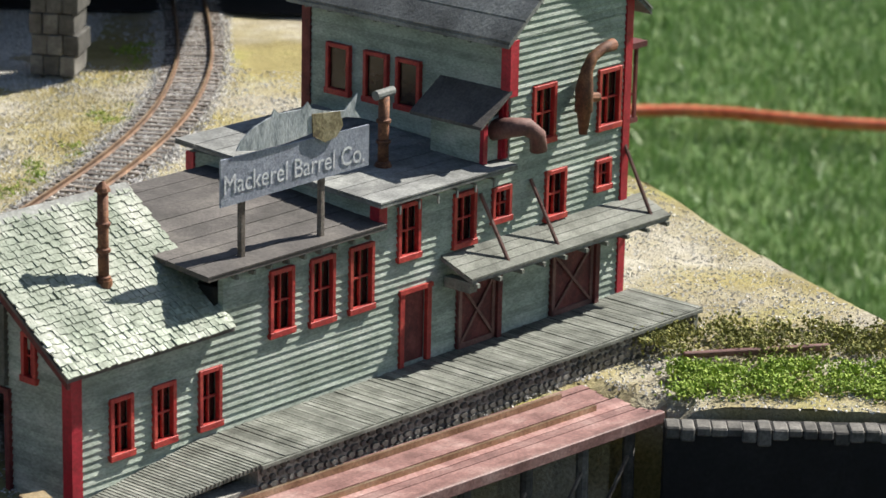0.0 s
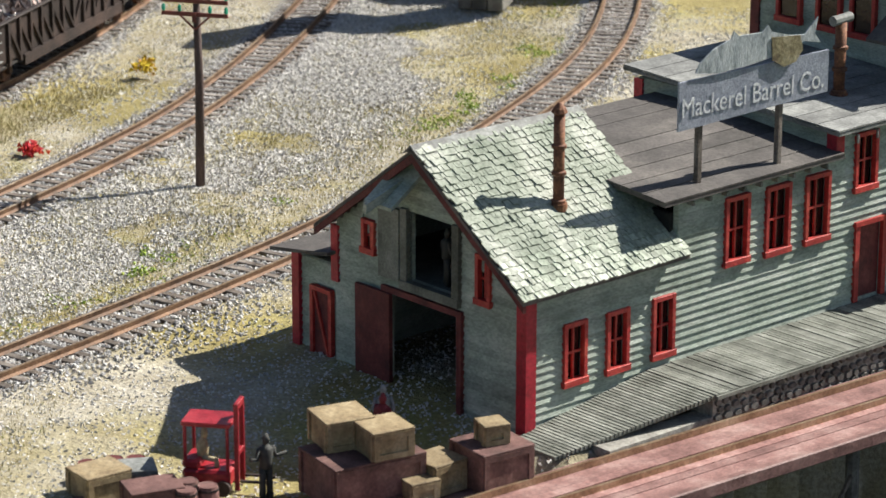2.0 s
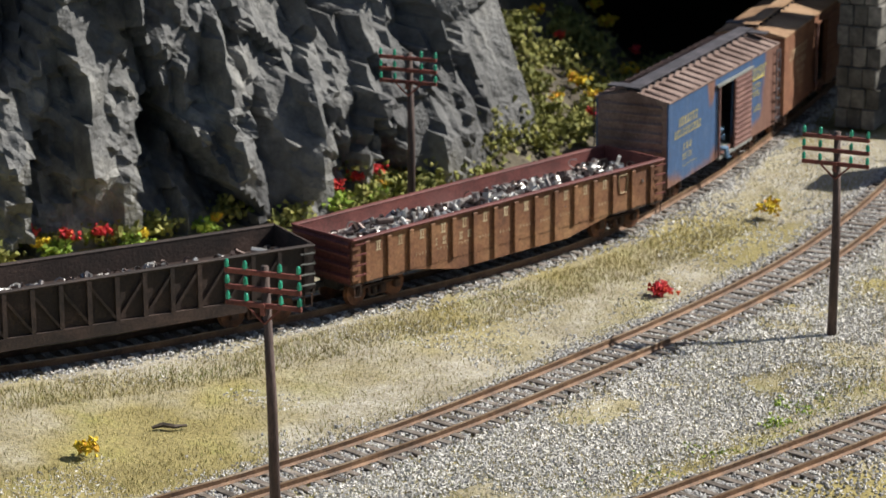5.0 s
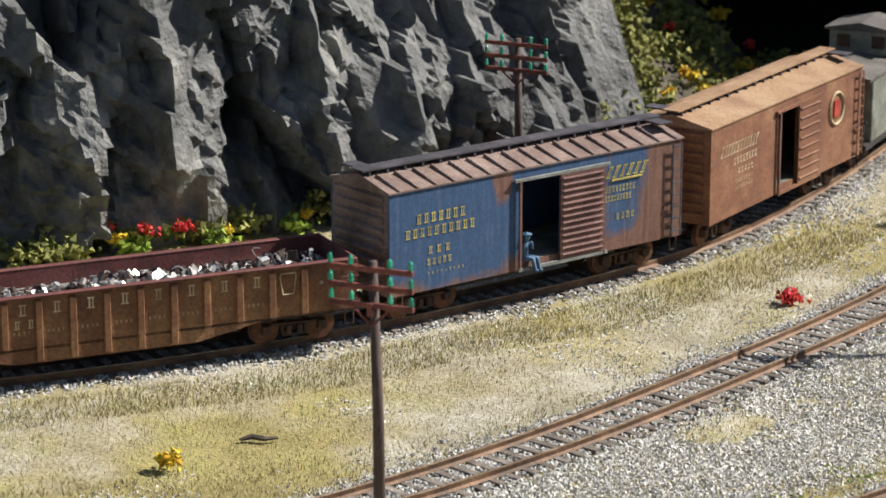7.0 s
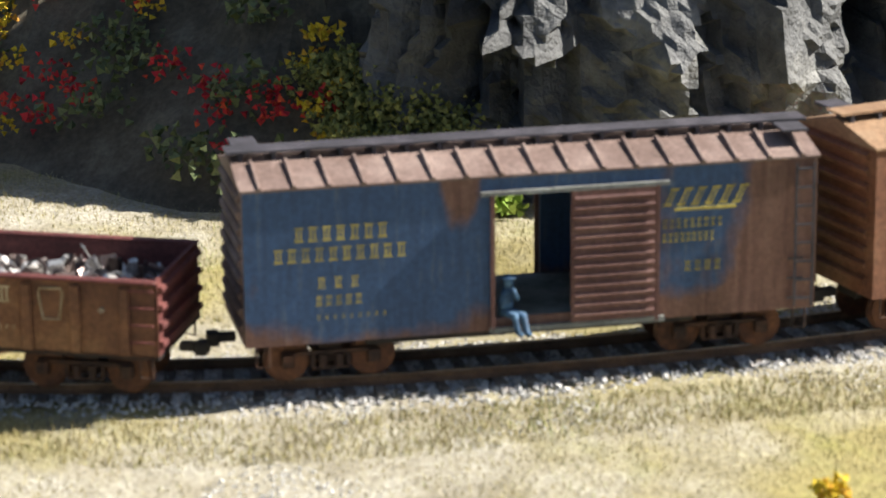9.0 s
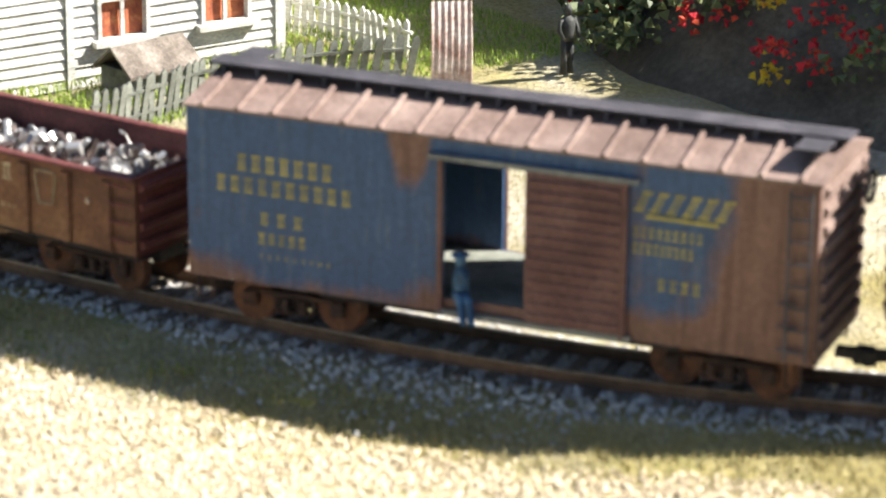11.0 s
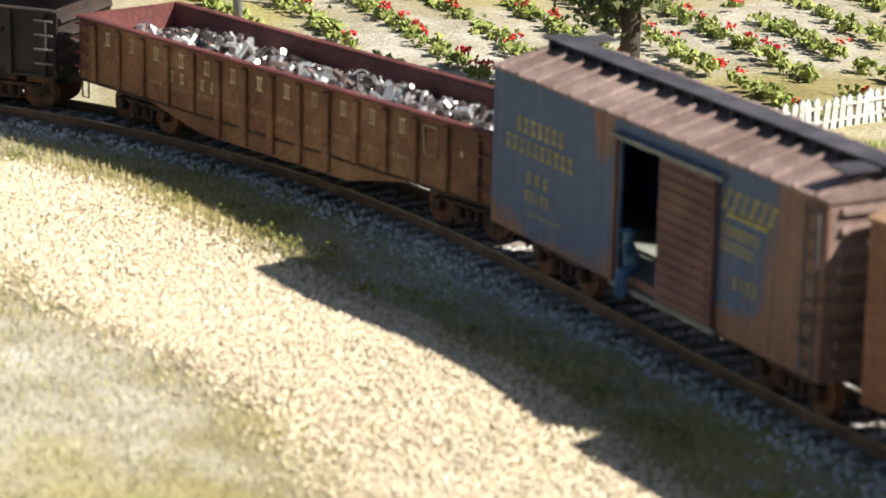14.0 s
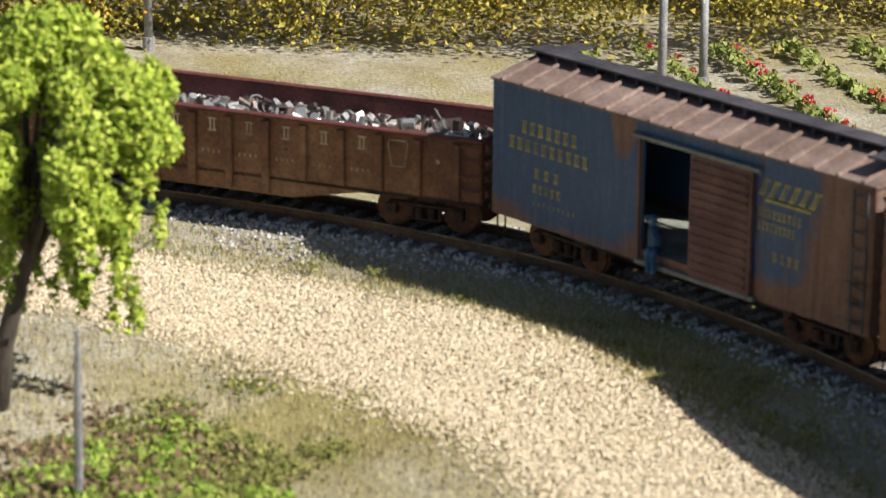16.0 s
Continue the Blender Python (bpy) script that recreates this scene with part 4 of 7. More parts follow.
def seated_figure(car):
    """A painted figure sitting in the boxcar's open door."""
    bm = bmesh.new()
    x, y, z = -0.0070, -WB / 2 - 0.0002, H0 + 0.0034
    tube(bm, [(x, y + 0.002, z), (x, y + 0.0016, z + 0.004), (x + 0.0003, y + 0.001, z + 0.0072)], [0.0018, 0.0019, 0.0010], 8)
    tube(bm, [(x + 0.0004, y + 0.0006, z + 0.0072), (x + 0.0004, y + 0.0004, z + 0.0087), (x + 0.0004, y + 0.0003, z + 0.0104)], [0.0009, 0.0013, 0.0007], 8)
    tube(bm, [(x + 0.0004, y + 0.0003, z + 0.0097), (x + 0.0004, y + 0.0003, z + 0.0100)], [0.0021, 0.0020], 10)
    for k in (-0.0008, 0.0012):
        tube(bm, [(x + k, y + 0.001, z + 0.0008), (x + k + 0.0022, y - 0.0022, z + 0.0006), (x + k + 0.003, y - 0.0026, z - 0.0036), (x + k + 0.0036, y - 0.0036, z - 0.0040)], [0.0011, 0.001, 0.0008, 0.0007], 7)
    tube(bm, [(x + 0.0014, y + 0.001, z + 0.0062), (x + 0.0024, y - 0.0008, z + 0.0045), (x + 0.0010, y - 0.0014, z + 0.0072)], [0.0007, 0.0006, 0.0006], 6)
    return part("seated_figure", bm, M["figblue"], car, "small painted figure sitting in the open door", smooth=True)


seated_figure(BLUE)
S0 = s_near(MAIN, -0.434, 1.164)
SPACE = [(FLAT, -(0.0708 + 0.185 + 0.167 + 0.085 + 0.033)), (BLACK, -(0.0708 + 0.185 + 0.0835 + 0.023)), (RUSTY, -(0.0708 + 0.0925 + 0.0115)), (BLUE, 0.0), (BROWN, L40 + 0.0115), (TAIL, L40 * 1.5 + 0.055 + 0.024)]


def train_s(t):
    """Arc length of the blue boxcar's middle along the main line."""
    d = t - 6.8
    w = min(max((t - 11.8) / 2.7, 0.0), 1.0)
    return S0 - 0.0040 - 0.0062 * w * w * (3 - 2 * w) + (0.1126 * d - 0.00067 * d * d if d > 0 else 0.1105 * d)


def car_pose(t, off):
    s = train_s(t) - off
    a, _ = path_at(MAIN, s - 0.045)
    b, _ = path_at(MAIN, s + 0.045)
    c = (a + b) / 2
    return pose(c[0], c[1], RAIL_Z, 0, 0, math.degrees(math.atan2(a[1] - b[1], a[0] - b[0])))


def motions():
    times = [i * 0.25 for i in range(65)]
    for car, off in SPACE:
        walk(car, [(t, car_pose(t, off)) for t in times])


# ---- factory ----
FA = 49.2
FAC = pose(-0.115, 0.896, -0.006, 0, 0, FA)


def clapboards(parent, name, x0, x1, z0, z1, y, mat, pitch=0.0026, holes=(), axis="x", cut=None):
    """Lapped boards on a wall face at y (looking to -y), or on a face at x = y when axis is y; cut(z) trims the span."""
    z = z0
    while z < z1 - 0.0003:
        zt = min(z + pitch, z1)
        a, b = (x0, x1) if cut is None else cut((z + zt) / 2)
        spans = [(a, b)] if b - a > 0.001 else []
        for hx0, hx1, hz0, hz1 in holes:
            if zt > hz0 + 0.0004 and z < hz1 - 0.0004:
                spans = [q for p, r in spans for q in (((p, min(r, hx0)), (max(p, hx1), r)) if hx0 < r and hx1 > p else ((p, r),)) if q[1] - q[0] > 0.0005]
        for p, r in spans:
            bm = bmesh.new()
            lo, hi = 0.0009, 0.0002
            if axis == "x":
                co = [(p, y - lo, z), (r, y - lo, z), (r, y - hi, zt), (p, y - hi, zt), (p, y, z), (r, y, z), (r, y, zt), (p, y, zt)]
            else:
                co = [(y - lo, r, z), (y - lo, p, z), (y - hi, p, zt), (y - hi, r, zt), (y, r, z), (y, p, z), (y, p, zt), (y, r, zt)]
            v = [bm.verts.new(c) for c in co]
            for f in ((0, 1, 2, 3), (4, 5, 1, 0), (3, 2, 6, 7), (1, 5, 6, 2), (4, 0, 3, 7)):
                bm.faces.new([v[i] for i in f])
            part(name, bm, mat, parent)
        z = zt


def window(parent, x0, x1, z0, z1, y, axis="x", frame_mat=None, cross=True, sunk=0.0):
    """A red framed sash window standing proud of the wall, dark inside."""
    fm = frame_mat or M["red"]
    w = 0.0016

    def bx(a, b, d0, d1, c, d):
        return (a, b, y - d1, y - d0, c, d) if axis == "x" else (y - d1, y - d0, a, b, c, d)
    win = part("window", boxes(bx(x0, x0 + w, -0.0004, 0.0017, z0, z1), bx(x1 - w, x1, -0.0004, 0.0017, z0, z1), bx(x0 + w, x1 - w, -0.0004, 0.0017, z1 - w, z1), bx(x0 - 0.0004, x1 + 0.0004, -0.0004, 0.0021, z0 - 0.0006, z0 + w), bevel=0.00015), fm, parent)
    part("pane", boxes(bx(x0 + w, x1 - w, -0.0012 + sunk, -0.0008 + sunk, z0 + w, z1 - w)), M["glassdark"], win)
    if cross:
        xm, zm = (x0 + x1) / 2, (z0 + z1) / 2
        part("muntin", boxes(bx(xm - 0.00035, xm + 0.00035, -0.0006, 0.0003, z0 + w, z1 - w), bx(x0 + w, xm - 0.00035, -0.0006, 0.0003, zm - 0.00035, zm + 0.00035), bx(xm + 0.00035, x1 - w, -0.0006, 0.0003, zm - 0.00035, zm + 0.00035)), fm, win)
    return win


WINS = [(0.0150, 0.0252, 0.0140, 0.0345), (0.0338, 0.0440, 0.0136, 0.0342), (0.0544, 0.0648, 0.0136, 0.0342),
        (0.0873, 0.0990, 0.0380, 0.0610), (0.1067, 0.1190, 0.0372, 0.0608), (0.1262, 0.1386, 0.0372, 0.0608),
        (0.1507, 0.1624, 0.0507, 0.0711), (0.1800, 0.1923, 0.0492, 0.0690), (0.2011, 0.2117, 0.0540, 0.0669), (0.2311, 0.2432, 0.0487, 0.0674), (0.2604, 0.2699, 0.0543, 0.0660),
        (0.2225, 0.2358, 0.0790, 0.1007), (0.2605, 0.2741, 0.0776, 0.1005)]
DOORS = [(0.1535, 0.1675, 0.0110, 0.0380), (0.1828, 0.2028, 0.0110, 0.0370), (0.2358, 0.2597, 0.0110, 0.0360)]
LOFT, BARN = (0.0320, 0.0535, 0.0390, 0.0620), (0.0300, 0.0640, 0.0010, 0.0330)
GD = 0.0905


def tower_top(s):
    return 0.1195 + 0.030 * (1 - abs(s - 0.246) / 0.041) if 0.205 <= s <= 0.287 else 0.1195


def build_factory():
    fac = thing("factory", FAC, "weathered grey-green clapboard factory with red windows and stepped roofs", "building")
    # core walls as shells set behind the boards
    t = 0.0018
    core = M["siding"]

    def wall_with_holes(name, x0, x1, z0, z1, holes):
        xs = sorted({x0, x1, *[h[0] for h in holes], *[h[1] for h in holes]})
        zs = sorted({z0, z1, *[h[2] for h in holes], *[h[3] for h in holes]})
        dims = []
        for a, b in zip(xs, xs[1:]):
            for c, d in zip(zs, zs[1:]):
                if a >= x0 and b <= x1 and c >= z0 and d <= z1 and not any(h[0] <= a and b <= h[1] and h[2] <= c and d <= h[3] for h in holes):
                    dims.append((a, b, c, d))
        return dims
    blocks = [(0.0, 0.066, 0.0500), (0.066, 0.142, 0.0655), (0.142, 0.2105, 0.0745), (0.2105, 0.2785, 0.1200)]
    for x0, x1, z1 in blocks:
        hs = [(h[0] + 0.0008, h[1] - 0.0008, h[2] + 0.0008, h[3] - 0.0008) for h in WINS + DOORS if x0 <= h[0] < x1]
        w = part("wall", boxes(*[(a, b, 0, t, c, d) for a, b, c, d in wall_with_holes("w", x0, x1, -0.004, z1, hs)]), core, fac)
        holes = [(h[0] + 0.0006, h[1] - 0.0006, h[2] + 0.0006, h[3] - 0.0006) for h in WINS + DOORS]
        clapboards(w, "board", x0, x1, 0.0, z1, 0.0, M["siding"], holes=holes)
    # tower front gable
    w = part("gable_wall", prism([(0.2105, 0.12), (0.246, 0.1470), (0.2785, 0.1255), (0.2785, 0.12)], 0, t), core, fac)
    clapboards(w, "board", 0.2105, 0.2785, 0.1201, 0.1465, 0.0, M["siding"], cut=lambda z: (0.2105 + (z - 0.1195) * 1.31, min(0.2785, 0.287 - (z - 0.1195) * 1.37)))
    # backs and inner faces of the blocks
    for x0, x1, z1, d in ((0.0, 0.066, 0.05, GD), (0.066, 0.142, 0.069, 0.082), (0.142, 0.2105, 0.0745, 0.0925), (0.2105, 0.2785, 0.121, 0.100)):
        part("back_wall", boxes((x0 + 0.0005, x1 - 0.0005, d - t, d, -0.004, z1)), core, fac)
    part("end_wall", boxes((0.2785 - t, 0.2785, t, 0.100, -0.004, 0.125)), core, fac)
    # added near-black partitions: indoor shade painted behind the openings
    part("inner_wall", boxes((0.1, 0.2785 - t, 0.06, 0.0615, 0.0, 0.07), (0.064, 0.066, t, GD, 0.0, 0.06)), M["black"], fac)
    for x0, x1, z0, z1, hs in ((0.142, 0.142 + t, 0.06, 0.0745, 0.0925), (0.2105, 0.2105 + t, 0.06, 0.12, 0.100)):
        sw = part("side_wall", boxes((x0, x1, t, hs, z0, z1)), core, fac)
        clapboards(sw, "board", 0.0, hs, z0, z1, x0, M["siding"], axis="y")
    for y0 in (0.0410, 0.0570, 0.0760):
        window(fac, y0, y0 + 0.0120, 0.0860, 0.1050, 0.2105 - 0.0009, axis="y", sunk=0.0013)
    # left gable end with loft door and barn door
    hs = [LOFT, BARN, (0.0150, 0.0220, 0.0400, 0.0560), (0.0700, 0.0765, 0.0440, 0.0550)]
    dims = [(0, t, a, b, c, d) for a, b, c, d in wall_with_holes("g", 0.0, GD, -0.004, 0.050, hs)]
    g = part("gable_end", boxes(*dims), core, fac)
    peak = (0.0462, 0.0838)
    part("gable_top", prism([(0.0, 0.05), (LOFT[0], 0.05), (LOFT[0], 0.0622), (LOFT[1], 0.0622), (LOFT[1], 0.05), (GD, 0.05), (peak[0], peak[1] - 0.001)], 0, t, "yz"), core, fac)
    holes = [LOFT, BARN, hs[2], hs[3]]
    clapboards(g, "board", 0.0, GD, 0.0, 0.083, 0.0, M["siding"], axis="y", holes=holes,
               cut=lambda z: (0.0, GD) if z < 0.05 else ((z - 0.05) * peak[0] / 0.0338, GD - (z - 0.05) * (GD - peak[0]) / 0.0338))
    window(fac, 0.0150, 0.0220, 0.0400, 0.0560, 0.0, axis="y")
    window(fac, 0.0700, 0.0765, 0.0440, 0.0550, 0.0, axis="y")
    part("loft_frame", boxes((-0.0022, 0.0004, LOFT[0] - 0.003, LOFT[0], LOFT[2], LOFT[3] + 0.001), (-0.0022, 0.0004, LOFT[1], LOFT[1] + 0.003, LOFT[2], LOFT[3] + 0.001), (-0.0026, 0.0004, LOFT[0] - 0.003, LOFT[1] + 0.003, LOFT[2] - 0.003, LOFT[2])), M["plank"], fac)
    part("loft_door", boxes((-0.0024, -0.0010, LOFT[1] + 0.0035, LOFT[1] + 0.0135, LOFT[2] - 0.001, LOFT[3])), M["plank"], fac)
    part("loft_hoist", prism([(-0.020, 0.0655), (-0.020, 0.0685), (0.0, 0.0755), (0.0, 0.0725)], 0.052, 0.0535), M["siding"], fac, "pale green hoist beam over the loft door")
    part("hoist_roof", prism([(-0.014, 0.0660), (-0.014, 0.0672), (0.0, 0.0768), (0.0, 0.0752)], 0.0470, 0.0600), M["siding"], fac)
    part("door_frame", boxes((-0.002, 0.0004, BARN[0] - 0.0022, BARN[0], 0, BARN[3] + 0.002), (-0.002, 0.0004, BARN[1], BARN[1] + 0.0022, 0, BARN[3] + 0.002), (-0.002, 0.0004, BARN[0], BARN[1], BARN[3], BARN[3] + 0.002)), M["maroon"], fac)
    part("barn_door", boxes((-0.003, -0.0015, BARN[1] - 0.003, BARN[1] + 0.014, 0.001, BARN[3])), M["maroon"], fac, "open maroon sliding barn door")
    part("interior_floor", boxes((t, 0.06, t, GD - t, 0.0002, 0.0016), (t, 0.06, t, GD - t, 0.0370, 0.0385)), M["plank"], fac)
    # corner boards
    part("corner_board", boxes((-0.0016, 0.0028, -0.0016, 0.0, -0.002, 0.0495), (-0.0016, 0.0, 0.0, 0.0028, -0.002, 0.0495)), M["crimson"], fac)
    part("corner_board", boxes((0.1406, 0.1446, -0.0014, 0.0, 0.0655, 0.0742), (0.1406, 0.142, 0, 0.003, 0.0655, 0.0742)), M["crimson"], fac)
    part("corner_board", boxes((0.2090, 0.2135, -0.0014, 0.0, 0.0990, 0.1195), (0.2090, 0.2105, 0, 0.003, 0.0765, 0.1195)), M["crimson"], fac)
    part("corner_board", boxes((0.2760, 0.2800, -0.0014, 0.0, 0.0, 0.1255), (0.2786, 0.2800, 0, 0.003, 0.0, 0.1255)), M["crimson"], fac)
    part("corner_board", boxes((-0.0014, 0, GD - 0.002, GD + 0.0014, 0.03, 0.0495)), M["crimson"], fac)
    part("corner_board", boxes((0.2090, 0.2105, 0.0970, 0.1012, 0.06, 0.1195)), M["maroon"], fac)
    for h in WINS:
        window(fac, *h, 0.0)
    # doors on the platform
    d = DOORS[0]
    dr = part("door", boxes((d[0] + 0.001, d[1] - 0.001, 0.0004, 0.0012, d[2], d[3] - 0.001)), M["maroon"], fac)
    part("door_casing", boxes((d[0] - 0.0012, d[0] + 0.001, -0.0016, 0.0, d[2], d[3]), (d[1] - 0.001, d[1] + 0.0012, -0.0016, 0.0, d[2], d[3]), (d[0] - 0.0016, d[1] + 0.0016, -0.0020, 0.0, d[3], d[3] + 0.0016)), M["red"], dr)
    for d in DOORS[1:]:
        dr = part("freight_door", boxes((d[0], d[1], -0.0018, -0.0002, d[2], d[3])), M["maroon"], fac)
        xm, zm = (d[0] + d[1]) / 2, (d[2] + d[3]) / 2
        for sx, sz in ((1, 1), (1, -1)):
            part("brace", tubes([(d[0] + 0.001, -0.0022, zm - sz * 0.011), (d[1] - 0.001, -0.0022, zm + sz * 0.011)], 0.0007, 4), M["cardoor"], dr)
        part("rail", boxes((d[0], d[1], -0.0024, -0.0018, d[3] - 0.002, d[3]), (d[0], d[1], -0.0024, -0.0018, d[2], d[2] + 0.002), (d[0], d[0] + 0.0016, -0.0024, -0.0018, d[2], d[3]), (d[1] - 0.0016, d[1], -0.0024, -0.0018, d[2], d[3])), M["cardoor"], dr)
        part("side_post", boxes((d[1] + 0.0002, d[1] + 0.0026, -0.0035, 0.0, d[2], d[3] + 0.004)), M["maroon"], fac)
    # low gable roof
    ov, ps = 0.0052, 0.0338 / peak[0]
    rz = lambda y: 0.0512 + y * ps
    rt = 0.0012
    roof = part("roof", prism([(-ov, rz(-ov)), (peak[0], rz(peak[0])), (GD + 0.004, 0.0498), (GD + 0.004, 0.0486), (peak[0], rz(peak[0]) - rt), (-ov, rz(-ov) - rt)], -0.0065, 0.0668, "yz"), M["tar"], fac)
    part("bargeboard", prism([(-ov, rz(-ov) - rt - 0.0002), (peak[0], rz(peak[0]) - rt - 0.0002), (GD + 0.004, 0.0484), (GD + 0.004, 0.0462), (peak[0], rz(peak[0]) - rt - 0.003), (-ov, rz(-ov) - rt - 0.0022)], -0.0064, -0.0052, "yz"), M["maroon"], roof)
    shmesh = None
    ang = math.degrees(math.atan(ps))
    rows, cols, count = 24, 54, 0
    rest = bmesh.new()
    for r in range(rows):
        for c in range(cols):
            yy = -ov + (r + 0.5) / rows * (peak[0] + ov) - 0.0006
            xx = -0.0066 + (c + (0.5 if r % 2 else 0.0)) / cols * 0.0735
            if xx > 0.0672:
                continue
            m = pose(xx, yy + random.uniform(-0.0004, 0.0004), rz(yy) + 0.0009 + random.uniform(-0.0001, 0.0003), ang - 7 + random.uniform(-2, 2), random.uniform(-2, 2), random.uniform(-2, 2))
            dims = (0.0, 0.00131, -0.0018, 0.0018, -0.00022, 0.00022)
            count += 1
            if count > 300:
                box(rest, *dims, m=m)
                continue
            if shmesh is None:
                ob = part("shingle", boxes(dims), M["shingle"], roof)
                shmesh = ob.data
            else:
                ob = new("shingle", shmesh)
                ob.parent = roof
            ob.matrix_basis = m
    tagged(part("upper_shingles", rest, M["shingle"], roof), kind="stuff")
    part("ridge_cap", prism([(peak[0] - 0.004, rz(peak[0] - 0.004) + 0.001), (peak[0], rz(peak[0]) + 0.0016), (peak[0] + 0.004, rz(peak[0] - 0.004) + 0.001), (peak[0], rz(peak[0]) + 0.0006)], -0.0068, 0.067, "yz"), M["greymetal"], roof)
    for k in range(10):
        x = 0.002 + k * 0.0067
        part("rafter_tail", boxes((x - 0.0006, x + 0.0006, -0.0050, 0.0, 0.0470, 0.0485)), M["plank"], roof)
    # middle, upper and tower roofs, in planks
    mr = part("middle_roof", prism([(-0.004, 0.0660), (0.050, 0.0700), (0.084, 0.0700), (0.084, 0.0688), (0.050, 0.0688), (-0.004, 0.0648)], 0.0560, 0.1418, "yz"), M["tar"], fac)
    for k in range(9):
        y = -0.0042 + k * 0.0098
        z = 0.0660 + min(y + 0.004, 0.054) * 0.074
        part("roof_plank", boxes((0.0556, 0.1416, 0, 0.0094, 0.0002, 0.0008), m=pose(0, y, z, 4.2 if y < 0.05 else 0)), M["tar"], mr)
    ur = part("upper_roof", prism([(-0.005, 0.0744), (0.096, 0.0784), (0.096, 0.0772), (-0.005, 0.0732)], 0.1375, 0.2101, "yz"), M["greyroof"], fac)
    for k in range(10):
        y = -0.0052 + k * 0.0101
        part("roof_plank", boxes((0.1372, 0.2099, 0, 0.0097, 0.0002, 0.0008), m=pose(0, y, 0.0745 + (y + 0.005) * 0.0393, 2.25)), M["greyroof"], ur)
    for x in (0.148, 0.158, 0.168, 0.178, 0.188, 0.198):
        part("roof_bracket", boxes((x - 0.0004, x + 0.0004, -0.0046, 0.0, 0.0716, 0.0722), (x - 0.0004, x + 0.0004, -0.0046, -0.004, 0.0690, 0.0716)), M["greymetal"], ur)
    for k in range(9):
        x = 0.070 + k * 0.008
        part("rafter_tail", boxes((x - 0.0005, x + 0.0005, -0.0034, 0.0, 0.0626, 0.0640)), M["plank"], mr)
    for s, nm in ((1, "tower_roof"), (-1, "tower_roof")):
        x0 = 0.2045 if s > 0 else 0.2875
        tr = part(nm, prism([(x0, 0.1195), (0.246, 0.1520), (0.246, 0.1505), (x0, 0.1180)], -0.004, 0.105), M["greyroof"], fac)
        for k in range(5):
            f0, f1 = k / 5, (k + 0.92) / 5
            pa = (x0 + (0.246 - x0) * f0, 0.1199 + 0.0325 * f0)
            pb = (x0 + (0.246 - x0) * f1, 0.1199 + 0.0325 * f1)
            part("roof_plank", prism([pa, pb, (pb[0], pb[1] + 0.0008), (pa[0], pa[1] + 0.0008)], -0.0045, 0.1055), M["greyroof"], tr)
    for k in range(9):
        y = 0.004 + k * 0.0115
        part("rafter_tail", boxes((0.2055, 0.2104, y - 0.0006, y + 0.0006, 0.1172, 0.1188)), M["plank"], fac)
    # small dormer lean-to on the upper roof against the tower
    dm = part("roof_hatch", boxes((0.1990, 0.2103, 0.0030, 0.0270, 0.0760, 0.0920)), M["siding"], fac, "small shed dormer on the roof")
    part("hatch_roof", prism([(0.1930, 0.0900), (0.2095, 0.1005), (0.2095, 0.1017), (0.1930, 0.0912)], -0.002, 0.0320), M["tar"], dm)
    part("hatch_post", boxes((0.1982, 0.2004, 0.0012, 0.0030, 0.0760, 0.0915), (0.2082, 0.2104, 0.0012, 0.0030, 0.0760, 0.0990)), M["crimson"], dm)
    part("corner_board", boxes((0.1406, 0.1420, 0.0895, 0.0935, 0.0655, 0.0742)), M["crimson"], fac)
    # canopy over the platform
    cn = part("canopy", prism([(-0.0150, 0.0402), (-0.0150, 0.0414), (0.0, 0.0472), (0.0, 0.0458)], 0.1745, 0.2890, "yz"), M["greyroof"], fac, "grey plank canopy over the loading platform")
    for k in range(4):
        f0, f1 = k / 4, (k + 0.93) / 4
        y0, y1 = -0.0154 + 0.0153 * f0, -0.0154 + 0.0153 * f1
        za, zb = 0.0415 + 0.0058 * f0, 0.0415 + 0.0058 * f1
        part("canopy_plank", prism([(y0, za), (y1, zb), (y1, zb + 0.0008), (y0, za + 0.0008)], 0.1740, 0.2895, "yz"), M["plank"], cn)
    for x in np.linspace(0.177, 0.287, 10):
        part("joist", boxes((x - 0.0007, x + 0.0007, -0.0162, 0.0, 0.0385, 0.0400)), M["plank"], cn)
    part("bracket_box", boxes((0.1746, 0.1785, -0.0140, -0.002, 0.0365, 0.0405)), M["plank"], cn)
    for x, zt in ((0.1945, 0.0665), (0.2225, 0.0665), (0.2780, 0.0690)):
        part("strut", tubes([(x, -0.001, zt), (x + 0.0035, -0.0120, 0.0430)], 0.0008, 6), M["cardoor"], cn)
    # vents and ducts
    dz = 0.083
    part("duct", tubes([(0.206, 0.004, dz + 0.004), (0.2080, -0.004, dz + 0.006), (0.2120, -0.0075, dz + 0.006), (0.2165, -0.0085, dz + 0.0025), (0.2175, -0.0085, dz - 0.0035)], [0.0040, 0.0036, 0.0033, 0.0031, 0.0032], 10), M["cardoor"], fac, "rusty elbow duct", smooth=True)
    part("duct", tubes([(0.2460, -0.0060, 0.0800), (0.2460, -0.0060, 0.0880), (0.2458, -0.0060, 0.0885), (0.2458, -0.006, 0.0970), (0.2470, -0.006, 0.1040), (0.2500, -0.006, 0.1080), (0.2560, -0.0060, 0.1105), (0.2620, -0.0060, 0.1110)],
                       [0.0016, 0.0027, 0.0034, 0.0034, 0.0023, 0.0021, 0.0020, 0.0024], 10), M["rust"], fac, "rusty dust collector pipe", smooth=True)
